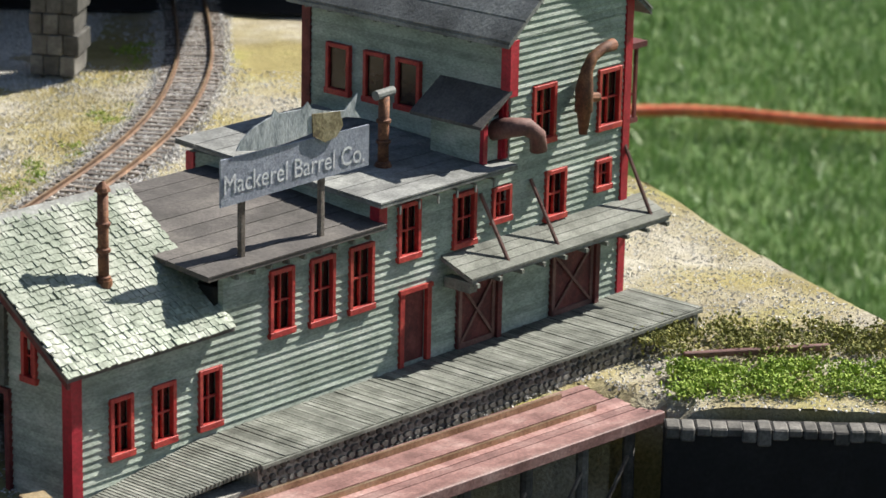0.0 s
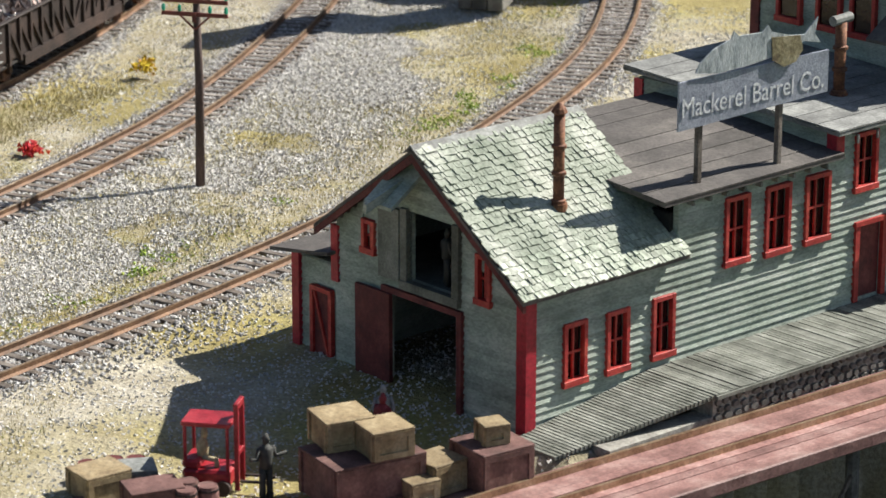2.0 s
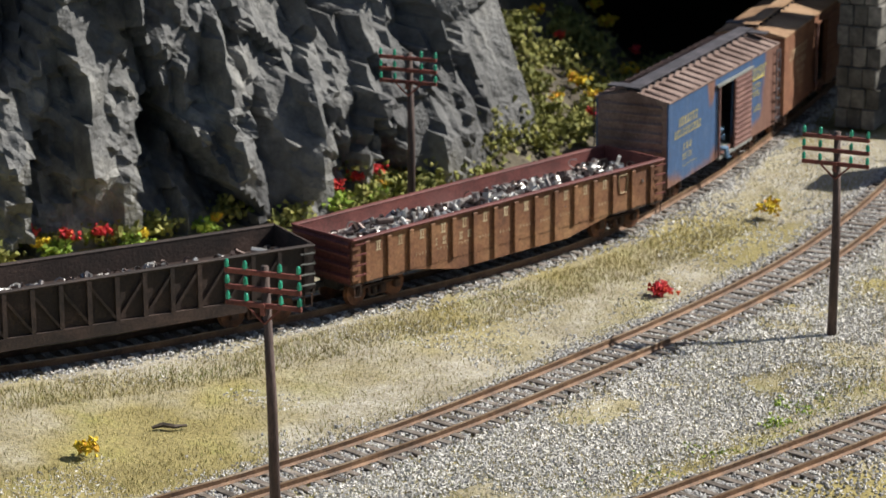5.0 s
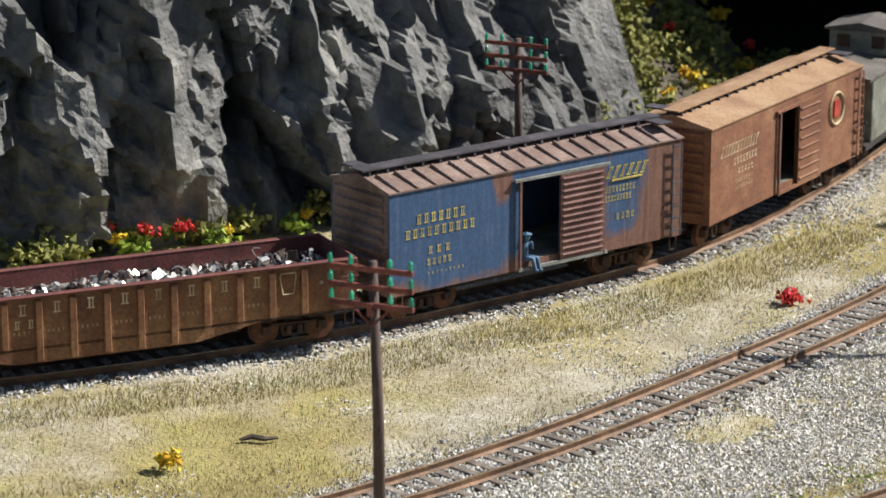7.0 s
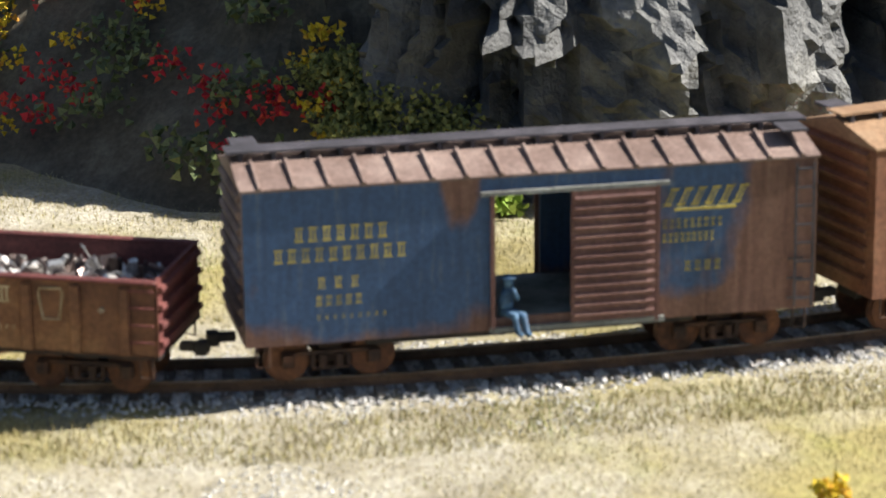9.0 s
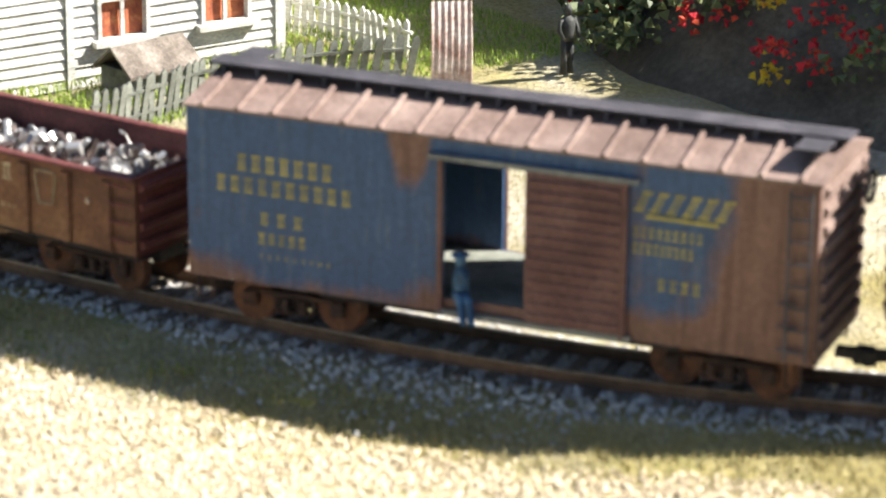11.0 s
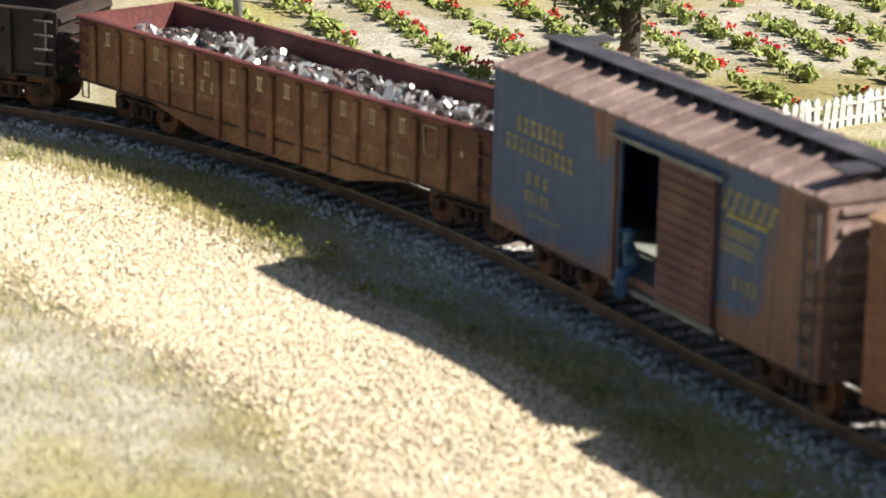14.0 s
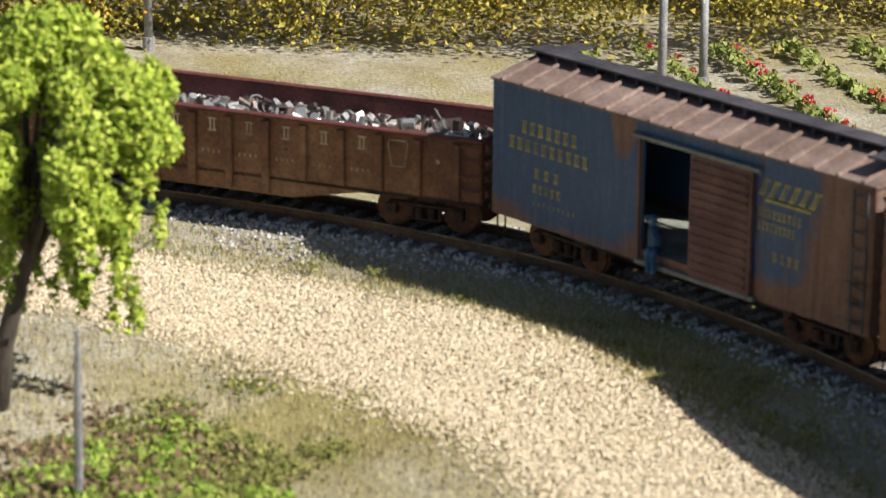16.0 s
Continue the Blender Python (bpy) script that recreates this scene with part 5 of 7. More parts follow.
    part("duct_branch", tubes([(0.2470, -0.0060, 0.0935), (0.2540, -0.006, 0.0925)], 0.0018, 8), M["rust"], fac)
    # porch on the far side of the tower
    part("side_porch", boxes((0.280, 0.292, 0.004, 0.050, 0.0745, 0.0765), (0.2895, 0.2907, 0.004, 0.0052, 0.0765, 0.104), (0.2895, 0.2907, 0.030, 0.0312, 0.0765, 0.104), (0.280, 0.2935, 0.002, 0.052, 0.104, 0.1062), (0.2903, 0.2909, 0.005, 0.050, 0.0845, 0.0855)), M["maroon"], fac)
    # lean-to shed on the far side
    sh = part("side_shed", boxes((0.002, 0.050, GD + 0.0006, 0.113, -0.004, 0.0345)), M["siding"], fac)
    clapboards(sh, "board", GD + 0.001, 0.113, 0.0, 0.0345, 0.002, M["siding"], axis="y", holes=[(0.094, 0.103, 0.0, 0.0245)])
    part("shed_roof", prism([(GD - 0.001, 0.0395), (0.1195, 0.0348), (0.1195, 0.0360), (GD - 0.001, 0.0407)], -0.005, 0.054, "yz"), M["tar"], sh)
    part("corner_board", boxes((0.0, 0.002, 0.1105, 0.1142, -0.002, 0.0345)), M["crimson"], sh)
    sd = part("shed_door", boxes((0.0002, 0.0016, 0.0945, 0.1025, 0.001, 0.0240)), M["maroon"], sh)
    part("door_casing", boxes((-0.0008, 0.001, 0.0930, 0.0945, 0.0, 0.0255), (-0.0008, 0.001, 0.1025, 0.1040, 0.0, 0.0255), (-0.0008, 0.001, 0.0945, 0.1025, 0.0240, 0.0255)), M["red"], sd)
    part("brace", tubes([(-0.0002, 0.0950, 0.002), (-0.0002, 0.1020, 0.0235)], 0.0006, 4), M["red"], sd)
    return fac


FACTORY = build_factory()


def stack_pipe(x, y, z, h, r, label, tee=False):
    st = thing("roof_stack", FAC @ pose(x, y, z), label, "chimney pipe", "roof stacks")
    part("pipe", tubes([(0, 0, -0.002), (0, 0, h)], r, 12), M["rust"], st, smooth=True)
    for zc in (0.0006, h * 0.33, h * 0.62):
        part("collar", tubes([(0, 0, zc), (0, 0, zc + 0.0004), (0, 0, zc + 0.0014), (0, 0, zc + 0.0018)], [r, r * 1.35, r * 1.35, r], 12), M["rust"], st)
    part("base_flange", tubes([(0, 0, -0.0015), (0, 0, 0.001)], r * 1.6, 12), M["rust"], st)
    if tee:
        part("tee_cap", tubes([(-0.0045, 0, h + 0.0008), (0.0045, 0, h + 0.0012)], r * 0.9, 10), M["greymetal"], st)
    else:
        part("cap", tubes([(0, 0, h), (0, 0, h + 0.0006), (0, 0, h + 0.0018), (0, 0, h + 0.0036)], [r, r * 1.5, r * 1.2, r * 0.3], 10), M["rust"], st)


stack_pipe(0.0310, 0.0185, 0.0512 + 0.0185 * 0.7316 + 0.0008, 0.0300, 0.0018, "tall rusty pipe stack on the shingled roof")
stack_pipe(0.1702, 0.0240, 0.0760, 0.0260, 0.0020, "rusty tee-topped vent pipe on the flat roof", tee=True)


def build_sign():
    """The roof sign: blue-grey board with white letters and a fish cut-out above, on two posts."""
    m = FAC @ pose(0.1013, 0.0008, 0.0668, 0, 0, -2.6)
    sg = thing("roof_sign", m, "blue-grey roof sign with white letters and a silver fish", "sign")
    x0, x1, z0, z1 = -0.0338, 0.0338, 0.0195, 0.0355
    part("board", prism([(x0, z0), (x1, z0 + 0.0022), (x1, z1 + 0.0004), (x0, z1)], -0.0004, 0.0004), M["signblue"], sg)
    for x in (-0.0230, 0.0133):
        part("post", boxes((x - 0.0011, x + 0.0011, 0.0006, 0.0026, -0.001, z1 - 0.002), bevel=0.0003), M["tie"], sg)
    font = bpy.data.curves.new("lettering", "FONT")
    font.body, font.size, font.extrude = "Mackerel Barrel Co.", 0.0100, 0.0001
    tmp = bpy.data.objects.new("tmp", font)
    scene.collection.objects.link(tmp)
    me = bpy.data.meshes.new_from_object(tmp.evaluated_get(bpy.context.evaluated_depsgraph_get()))
    bpy.data.objects.remove(tmp)
    co = np.array([v.co[:] for v in me.vertices])
    k = 0.0640 / (co[:, 0].max() - co[:, 0].min())
    for v in me.vertices:
        v.co = Vector(((v.co.x - co[:, 0].min()) * k - 0.0325, -0.0006 + v.co.z * 0.5, z0 + 0.0042 + v.co.y * 0.92))
    me.materials.clear()
    me.materials.append(M["letters"])
    ob = new("lettering", me)
    ob.parent = sg
    fish = [(-0.0275, 0.0285), (-0.0255, 0.0315), (-0.0200, 0.0350), (-0.0120, 0.0374), (-0.0108, 0.0398), (-0.0085, 0.0378), (0.0020, 0.0375), (0.0045, 0.0395), (0.0062, 0.0370), (0.0150, 0.0345), (0.0215, 0.0338), (0.0275, 0.0388), (0.0262, 0.0335),
            (0.0290, 0.0300), (0.0215, 0.0316), (0.0150, 0.0300), (0.0060, 0.0285), (-0.0060, 0.0272), (-0.0180, 0.0270)]
    fish = [(x, z + 0.0092) for x, z in fish]
    part("fish", prism(fish, -0.0010, -0.0005), M["fish"], sg, "painted silver mackerel")
    part("barrel", prism([(x, z + 0.0092) for x, z in ((0.0060, 0.0352), (0.0190, 0.0340), (0.0205, 0.0290), (0.0175, 0.0255), (0.0120, 0.0245), (0.0065, 0.0275))], -0.0014, -0.0011), M["barrelwood"], sg)


build_sign()


# ---- loading platform and pier deck ----
def build_platform():
    pf = thing("loading_platform", FAC, "grey plank loading platform on a dark fieldstone wall", "platform", kind="structure")
    n = 150
    for i in range(n):
        s0, s1 = 0.052 + i * 0.00156, 0.052 + (i + 0.90) * 0.00156
        f = (s0 - 0.052) / 0.25
        dep = 0.032 + 0.003 * f
        part("plank", boxes((s0, s1, -dep, -0.0011, 0.0093, 0.0109 + random.uniform(-0.0002, 0.0002))), M["plank"], pf)
    # ramp down to the yard
    for i in range(38):
        s0 = 0.052 - (i + 1) * 0.00156
        z = 0.0093 - 0.0093 * (i + 1) / 41
        part("plank", boxes((s0, s0 + 0.0014, -0.0315 + 0.00029 * i, -0.0011, z, z + 0.0014)), M["plank"], pf)
    m = FAC @ pose(0.052, -0.0318, 0, 0, 0, -math.degrees(math.atan2(0.003, 0.25)))
    base = part("wall_core", boxes((0.0, 0.230, 0.0012, 0.010, -0.002, 0.0092), (-0.045, 0.0, 0.0012, 0.009, -0.002, 0.003)), M["mortar"], pf)
    base.matrix_basis = FAC.inverted() @ m
    for row in range(4):
        x = random.uniform(0, 0.002)
        z0 = -0.0015 + row * 0.0027
        while x < 0.227:
            w = random.uniform(0.0024, 0.0046)
            h = random.uniform(0.0019, 0.0024)
            if True:
                bm = bmesh.new()
                k = 7
                cx, cz = x + w / 2, z0 + h / 2 + random.uniform(-0.0004, 0.0004)
                ring = []
                for j in range(k):
                    u = 2 * math.pi * j / k + random.uniform(-0.25, 0.25)
                    ring.append((cx + w * 0.50 * math.cos(u), cz + h * 0.58 * math.sin(u)))
                a = [bm.verts.new((p[0], 0.0012, p[1])) for p in ring]
                b = [bm.verts.new((cx + (p[0] - cx) * 0.8, 0.0003, cz + (p[1] - cz) * 0.8)) for p in ring]
                bm.faces.new(b)
                for j in range(k):
                    bm.faces.new((a[j], a[(j + 1) % k], b[(j + 1) % k], b[j]))
                bmesh.ops.recalc_face_normals(bm, faces=bm.faces)
                part("stone", bm, M["stone"], base)
            x += w + 0.0004
    part("edge_beam", boxes((0.052, 0.285, -0.001, 0.0004, 0.0092, 0.0104)), M["plank"], pf).matrix_basis = FAC.inverted() @ m @ pose(-0.052, 0, 0)
    part("end_post", boxes((0.281, 0.2835, -0.0345, -0.0325, -0.004, 0.0092)), M["plank"], pf)


build_platform()
DECK = pose(-0.0025, 0.9205, -0.006, 0, 0, 45.5)


def build_deck():
    dk = thing("pier_deck", DECK, "pink-brown weathered plank pier deck with inset rails", "pier deck", kind="structure")
    for k in range(9):
        y0 = 0.0 + k * 0.0042
        part("plank", boxes((-0.42, 0.1140 - 0.004 * random.random(), y0, y0 + 0.0040, -0.0018, 0.0002 + random.uniform(-0.0003, 0.0003))), M["pinkdeck"], dk)
    for i in range(8):
        part("plank", boxes((-0.40 + i * 0.036, -0.366 + i * 0.036, 0.0380, 0.066 - 0.001 * (i % 3), -0.0018, random.uniform(-0.0006, -0.0002))), M["pinkdeck"], dk)
    for y in (0.0165, 0.0330):
        part("rail", boxes((-0.42, 0.098, y - 0.0006, y + 0.0006, 0.0002, 0.0022)), M["railtop"], dk)
    part("edge_beam", boxes((-0.42, 0.113, -0.0030, 0.0, -0.0028, 0.0016), bevel=0.0004), M["pinkdeck"], dk)
    for x in (0.102, 0.078, 0.050, 0.020, -0.012):
        part("pile", tubes([(x, 0.004, -0.002), (x + 0.001, 0.0035, -0.085)], 0.0022, 8), M["stone"], dk)
        part("brace", tubes([(x, 0.003, -0.012), (x - 0.02, 0.003, -0.040)], 0.0008, 5), M["tie"], dk)


build_deck()


def build_harbour():
    bm = bmesh.new()
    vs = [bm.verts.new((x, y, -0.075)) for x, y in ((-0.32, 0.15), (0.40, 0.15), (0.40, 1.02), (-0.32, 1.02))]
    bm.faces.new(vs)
    # the gloom below the pier is this sheet's own near-black colour
    tagged(finish("water", bm, M["black"]), "still harbour water with its shade painted near-black", "water", kind="structure")
    # quay wall beside the deck, in dark slabs; its face is near-black for shade
    q = thing("quay_wall", pose(0.078, 0.998, -0.004), "dark concrete quay wall, shade painted near-black, with a rough grey cap", "wall", kind="structure")
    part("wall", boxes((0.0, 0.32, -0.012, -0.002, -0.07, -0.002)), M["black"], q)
    for k in range(60):
        part("cap_stone", boxes((k * 0.0053, k * 0.0053 + random.uniform(0.0048, 0.0058), -0.0135 + random.uniform(-0.001, 0.0015), -0.004, -0.004 - random.uniform(0, 0.004), random.uniform(-0.0022, -0.0008)), bevel=0.0006), M["stone"], q)
    br = thing("rusty_tank_top", pose(0.098, 0.905, -0.0385, 0, 0, 30), "rust-brown steel tank top with a hatch below the pier", "tank")
    part("shell", boxes((-0.022, 0.022, -0.016, 0.016, -0.03, 0.0), bevel=0.003), M["rust"], br)
    part("hatch", tubes([(-0.010, 0.002, 0.0), (-0.010, 0.002, 0.0018), (-0.010, 0.002, 0.0030)], [0.0038, 0.0036, 0.0020], 14), M["rust"], br)
    bmm = tagged(finish("fallen_beam", boxes((-0.028, 0.028, -0.0012, 0.0012, -0.0008, 0.0014), bevel=0.0003), M["cardoor"]), "rust-brown steel beam lying in the grass", "beam")
    bmm.matrix_basis = pose(0.115, 1.050, 0.001, 0, 0, 14)


build_harbour()


# ---- cliff, hill and tunnel ----
def fbm(p, octaves=5):
    return sum(noise.noise(p * (2 ** i)) / (1.8 ** i) for i in range(octaves))


def build_cliff(name, base, label, seed, height=0.22, lean=0.24, nv=84):
    """A rock face over a curved foot line: tall tilted slabs with sharp steps between them, and rubble low down."""
    q, d = smooth_path(base, 0.003, 30)
    rnd = np.random.default_rng(seed)

    def slabs(n, squeeze, depth, tilt):
        c = np.stack([rnd.uniform(-0.02, d[-1] + 0.02, n), rnd.uniform(-0.03, height + 0.03, n)], 1)
        return c, squeeze, rnd.uniform(-depth, depth, n), rnd.normal(tilt * 0.7, tilt, n), rnd.normal(0, tilt * 0.35, n)

    def facet(sl, s, z):
        c, k, off, ts, tz = sl
        i = int(np.argmin((c[:, 0] - s) ** 2 + ((c[:, 1] - z) * k) ** 2))
        return off[i] + ts[i] * (s - c[i, 0]) + tz[i] * (z - c[i, 1])

    big, mid, small = slabs(20, 0.35, 0.014, 0.6), slabs(120, 0.5, 0.0055, 0.45), slabs(900, 0.7, 0.0016, 0.4)
    bm = bmesh.new()
    rows = []
    for j in range(nv + 1):
        v = j / nv
        z = v * height
        row = []
        for i in range(len(q)):
            t = q[min(i + 1, len(q) - 1)] - q[max(i - 1, 0)]
            t = t / np.linalg.norm(t)
            n = np.array([-t[1], t[0]])
            wob = 0.004 * noise.noise(Vector((d[i] * 60, z * 60, seed)))
            s, zz = d[i] + wob, z + 0.006 * noise.noise(Vector((d[i] * 40, z * 40, seed + 5.0)))
            rubble = max(0.0, noise.noise(Vector((d[i] * 14, z * 9, seed + 2.0))) + 0.35 - v * 0.8)
            off = facet(big, s, zz) + facet(mid, s, zz) + facet(small, s, zz) + 0.010 * rubble * fbm(Vector((s * 110, zz * 110, seed)), 3) + 0.0011 * fbm(Vector((s * 160, zz * 110, seed)), 3)
            w = min(1.0, v * 5 + 0.2)
            off *= min(1.0, 0.12 + d[i] / 0.13) * min(1.0, 0.1 + (d[-1] - d[i]) / 0.09)
            o = n * (off * w - lean * z - 0.05 * v * v)
            row.append(bm.verts.new((q[i][0] + o[0], q[i][1] + o[1], z - 0.006)))
        rows.append(row)
    for r0, r1 in zip(rows, rows[1:]):
        for i in range(len(r0) - 1):
            bm.faces.new((r0[i], r0[i + 1], r1[i + 1], r1[i]))
    bmesh.ops.recalc_face_normals(bm, faces=bm.faces)
    return tagged(finish(name, bm, M["rock"]), label, "rock face", kind="structure")


CLIFF = build_cliff("cliff", [(-0.455, 1.395), (-0.485, 1.315), (-0.512, 1.262), (-0.545, 1.222), (-0.585, 1.182), (-0.620, 1.148), (-0.655, 1.120), (-0.70, 1.11), (-0.735, 1.15)], "tall jagged slate-grey rock face", 3)


def build_slope(name, foot, rise, run, label, mat, seed):
    q, d = smooth_path(foot, 0.006, 30)
    bm = bmesh.new()
    rows = []
    for j in range(34):
        v = j / 33
        row = []
        for i in range(len(q)):
            t = q[min(i + 1, len(q) - 1)] - q[max(i - 1, 0)]
            t = t / np.linalg.norm(t)
            n = np.array([-t[1], t[0]])
            o = -n * run * v
            k = 0.012 * fbm(Vector((d[i] * 22, v * 5, seed)), 4)
            row.append(bm.verts.new((q[i][0] + o[0], q[i][1] + o[1], rise * v ** 1.15 - 0.005 + k * min(1, v * 4))))
        rows.append(row)
    for r0, r1 in zip(rows, rows[1:]):
        for i in range(len(r0) - 1):
            bm.faces.new((r0[i], r0[i + 1], r1[i + 1], r1[i]))
    bmesh.ops.recalc_face_normals(bm, faces=bm.faces)
    return tagged(finish(name, bm, mat), label, "hillside", kind="structure"), q, rows


F2 = [(-0.640, 1.135), (-0.70, 1.092), (-0.745, 1.074), *[farm_xy(*p) for p in ((-0.85, 1.024), (-0.88, 1.012), (-0.93, 1.000), (-0.965, 1.012), (-1.02, 1.05), (-1.12, 1.09), (-1.35, 1.16), (-1.7, 1.2))]]
HILLSOIL = worn("hill_soil", (0.10, 0.085, 0.06), (0.05, 0.042, 0.03), (0.17, 0.15, 0.11), 40, 500, 0.95, vary=0)
build_slope("hillside_1", [(-0.422, 1.56), (-0.432, 1.45), (-0.447, 1.36), (-0.475, 1.30), (-0.50, 1.265)], 0.16, 0.22, "grassy bank beside the tunnel", HILLSOIL, 2.0)
HILL2 = build_slope("hillside_2", F2, 0.30, 0.27, "shaded brown wooded hillside", HILLSOIL, 5.0)


def build_tunnel():
    """The covered end of the layout: a roofed cavern, its shade painted near-black, with stone piers at its mouth."""
    tn = thing("tunnel_cavern", Matrix(), "covered tunnel end with its shade painted near-black", "tunnel", kind="structure")
    # walls and a roof above the view, added to block the sun
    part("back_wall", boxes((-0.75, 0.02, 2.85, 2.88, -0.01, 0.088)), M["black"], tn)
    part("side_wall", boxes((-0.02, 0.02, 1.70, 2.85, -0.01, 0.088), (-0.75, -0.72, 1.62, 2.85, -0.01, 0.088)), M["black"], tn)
    part("unseen_roof", boxes((-0.75, -0.06, 1.530, 2.88, 0.088, 0.098)), M["black"], tn)
    part("unseen_roof", boxes((-0.06, 0.02, 1.655, 2.88, 0.088, 0.098)), M["black"], tn)
    # near-black sheet over the ground that paints the cavern's shade
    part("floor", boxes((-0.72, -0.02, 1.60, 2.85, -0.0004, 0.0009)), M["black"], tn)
    for x, y, w in ((-0.190, 1.462, 0.024), (-0.318, 1.492, 0.022)):
        pr = thing("stone_pier", pose(x, y, 0, 0, 0, -8), "dark grey stone block pier at the tunnel mouth", "pier", "tunnel piers")
        for r in range(13):
            o = 0.5 if r % 2 else 0.0
            for c in range(3):
                a = -w / 2 + (c + o * 0.5) * w / 3 - (w / 12)
                b = a + w / 3 - 0.0004
                for yy in (-w / 2,):
                    part("block", boxes((max(a, -w / 2 - 0.001), min(b, w / 2 + 0.001), -w / 2 + random.uniform(-0.0008, 0.0004), w / 2, r * 0.0105, r * 0.0105 + 0.0101), bevel=0.0005), M["stone"], pr)


build_tunnel()


# ---- telegraph poles ----
def telegraph_pole(x, y, h, z=0.0, lean=0.0, turn=20, label="brown telegraph pole with three red crossarms and green insulators", arms=3):
    tp = thing("telegraph_pole", pose(x, y, z, 0, lean, turn), label, "telegraph pole", "telegraph poles")
    part("pole", tubes([(0, 0, -0.004), (0.0006, 0, h * 0.5), (0, 0, h)], [0.0019, 0.0017, 0.0013], 10), M["poolewood"], tp, smooth=True)
    for k in range(arms):
        za = h - 0.002 - k * 0.0052
        arm = part("crossarm", boxes((-0.0135, 0.0135, -0.0022, -0.0010, za - 0.0008, za + 0.0008), bevel=0.0002), M["crossarm"], tp)
        for u in (-0.0128, -0.0062, 0.0062, 0.0128):
            part("insulator", tubes([(u, -0.0016, za + 0.0008), (u, -0.0016, za + 0.0012), (u, -0.0016, za + 0.0030), (u, -0.0016, za + 0.0036)], [0.0003, 0.0008, 0.0007, 0.0003], 7), M["teal"], arm)
        if k == arms - 1:
            part("brace", boxes((-0.0008, 0.0008, -0.0028, -0.0022, za - 0.0030, za + 0.0008)), M["crossarm"], tp)
            for s in (-1, 1):
                part("brace", tubes([(0, -0.0016, za - 0.006), (s * 0.006, -0.0016, za - 0.0006)], 0.0004, 5), M["crossarm"], tp)
    return tp


telegraph_pole(-0.395, 0.864, 0.0925, lean=-1.2, turn=-8)
telegraph_pole(-0.2685, 1.143, 0.0800, turn=-8)
telegraph_pole(-0.468, 1.222, 0.0790, z=0.004, turn=-6)


def plain_pole(x, y, h, label, mat, sign=False):
    pp = thing("signal_pole", FARM @ pose(x, y, 0), label, "pole", "plain poles")
    part("shaft", tubes([(0, 0, -0.004), (0, 0, h)], [0.0016, 0.0013], 10), mat, pp, smooth=True)
    part("foot", tubes([(0, 0, -0.002), (0, 0, 0.003)], 0.0023, 10), mat, pp)
    if sign:
        part("sign_blade", boxes((-0.009, 0.003, -0.0012, -0.0006, h - 0.005, h - 0.001)), M["letters"], pp)
        part("sign_border", boxes((-0.0095, -0.0088, -0.0014, -0.0005, h - 0.0053, h - 0.0007)), M["red"], pp)
    return pp


def crossbuck(x, y, h):
    cb = thing("crossbuck", pose(x, y, 0, 0, 0, 35), "weathered white railway crossbuck on a post", "crossing sign")
    part("post", tubes([(0, 0, -0.003), (0, 0, h)], 0.0007, 8), M["letters"], cb)
    for s in (-1, 1):
        b = part("blade", boxes((-0.0065, 0.0065, -0.0012 - 0.0004 * s, -0.0008 - 0.0004 * s, -0.0011, 0.0011)), M["greypole"], cb)
        b.matrix_basis = pose(0, 0, h - 0.0045, 0, 45 * s, 0)
    return cb


crossbuck(-0.299, 0.817, 0.0330)


# ---- yard: forklift, crates, barrels, figures ----
YZ = -0.0062


def forklift():
    fk = thing("forklift", pose(-0.2030, 0.8450, YZ, 0, 0, -4), "red forklift with raised mast and a painted driver", "forklift")
    part("body", boxes((-0.0085, 0.0060, -0.0055, 0.0055, 0.002, 0.0075), (-0.0085, -0.0030, -0.0052, 0.0052, 0.0075, 0.0105), bevel=0.0008), M["forklift"], fk)
    part("overhead_guard", boxes((-0.0080, -0.0070, -0.0052, -0.0044, 0.0100, 0.0212), (-0.0080, -0.0070, 0.0044, 0.0052, 0.0100, 0.0212), (0.0050, 0.0060, -0.0052, -0.0044, 0.0070, 0.0212), (0.0050, 0.0060, 0.0044, 0.0052, 0.0070, 0.0212), (-0.0085, 0.0065, -0.0056, 0.0056, 0.0212, 0.0226), bevel=0.0002), M["forklift"], fk)
    part("mast", boxes((0.0072, 0.0086, -0.0038, -0.0026, 0.001, 0.0285), (0.0072, 0.0086, 0.0026, 0.0038, 0.001, 0.0285), (0.0072, 0.0086, -0.0026, 0.0026, 0.0265, 0.0285), (0.0072, 0.0086, -0.0026, 0.0026, 0.012, 0.0135), bevel=0.0002), M["forklift"], fk)
    part("fork", boxes((0.0088, 0.0180, -0.0032, -0.0022, 0.0036, 0.0042), (0.0088, 0.0180, 0.0022, 0.0032, 0.0036, 0.0042)), M["gondark"], fk)
    for x in (-0.0055, 0.0042):
        for y in (-0.0058, 0.0058):
            part("wheel", tubes([(x, y - 0.0010, 0.0024), (x, y + 0.0010, 0.0024)], 0.0024, 14), M["gondark"], fk)
    bm = bmesh.new()
    tube(bm, [(-0.0035, 0, 0.0095), (-0.0035, 0, 0.0130), (-0.003, 0, 0.0160)], [0.0016, 0.0020, 0.0008], 8)
    tube(bm, [(-0.003, 0, 0.0160), (-0.0028, 0, 0.0175), (-0.0028, 0, 0.0190)], [0.0008, 0.0012, 0.0007], 8)
    tube(bm, [(-0.0030, -0.001, 0.0100), (0.001, -0.0014, 0.0096), (0.0015, -0.0014, 0.0065)], 0.0009, 6)
    part("driver_figure", bm, M["figtan"], fk, "tan painted seated figure", smooth=True)


forklift()


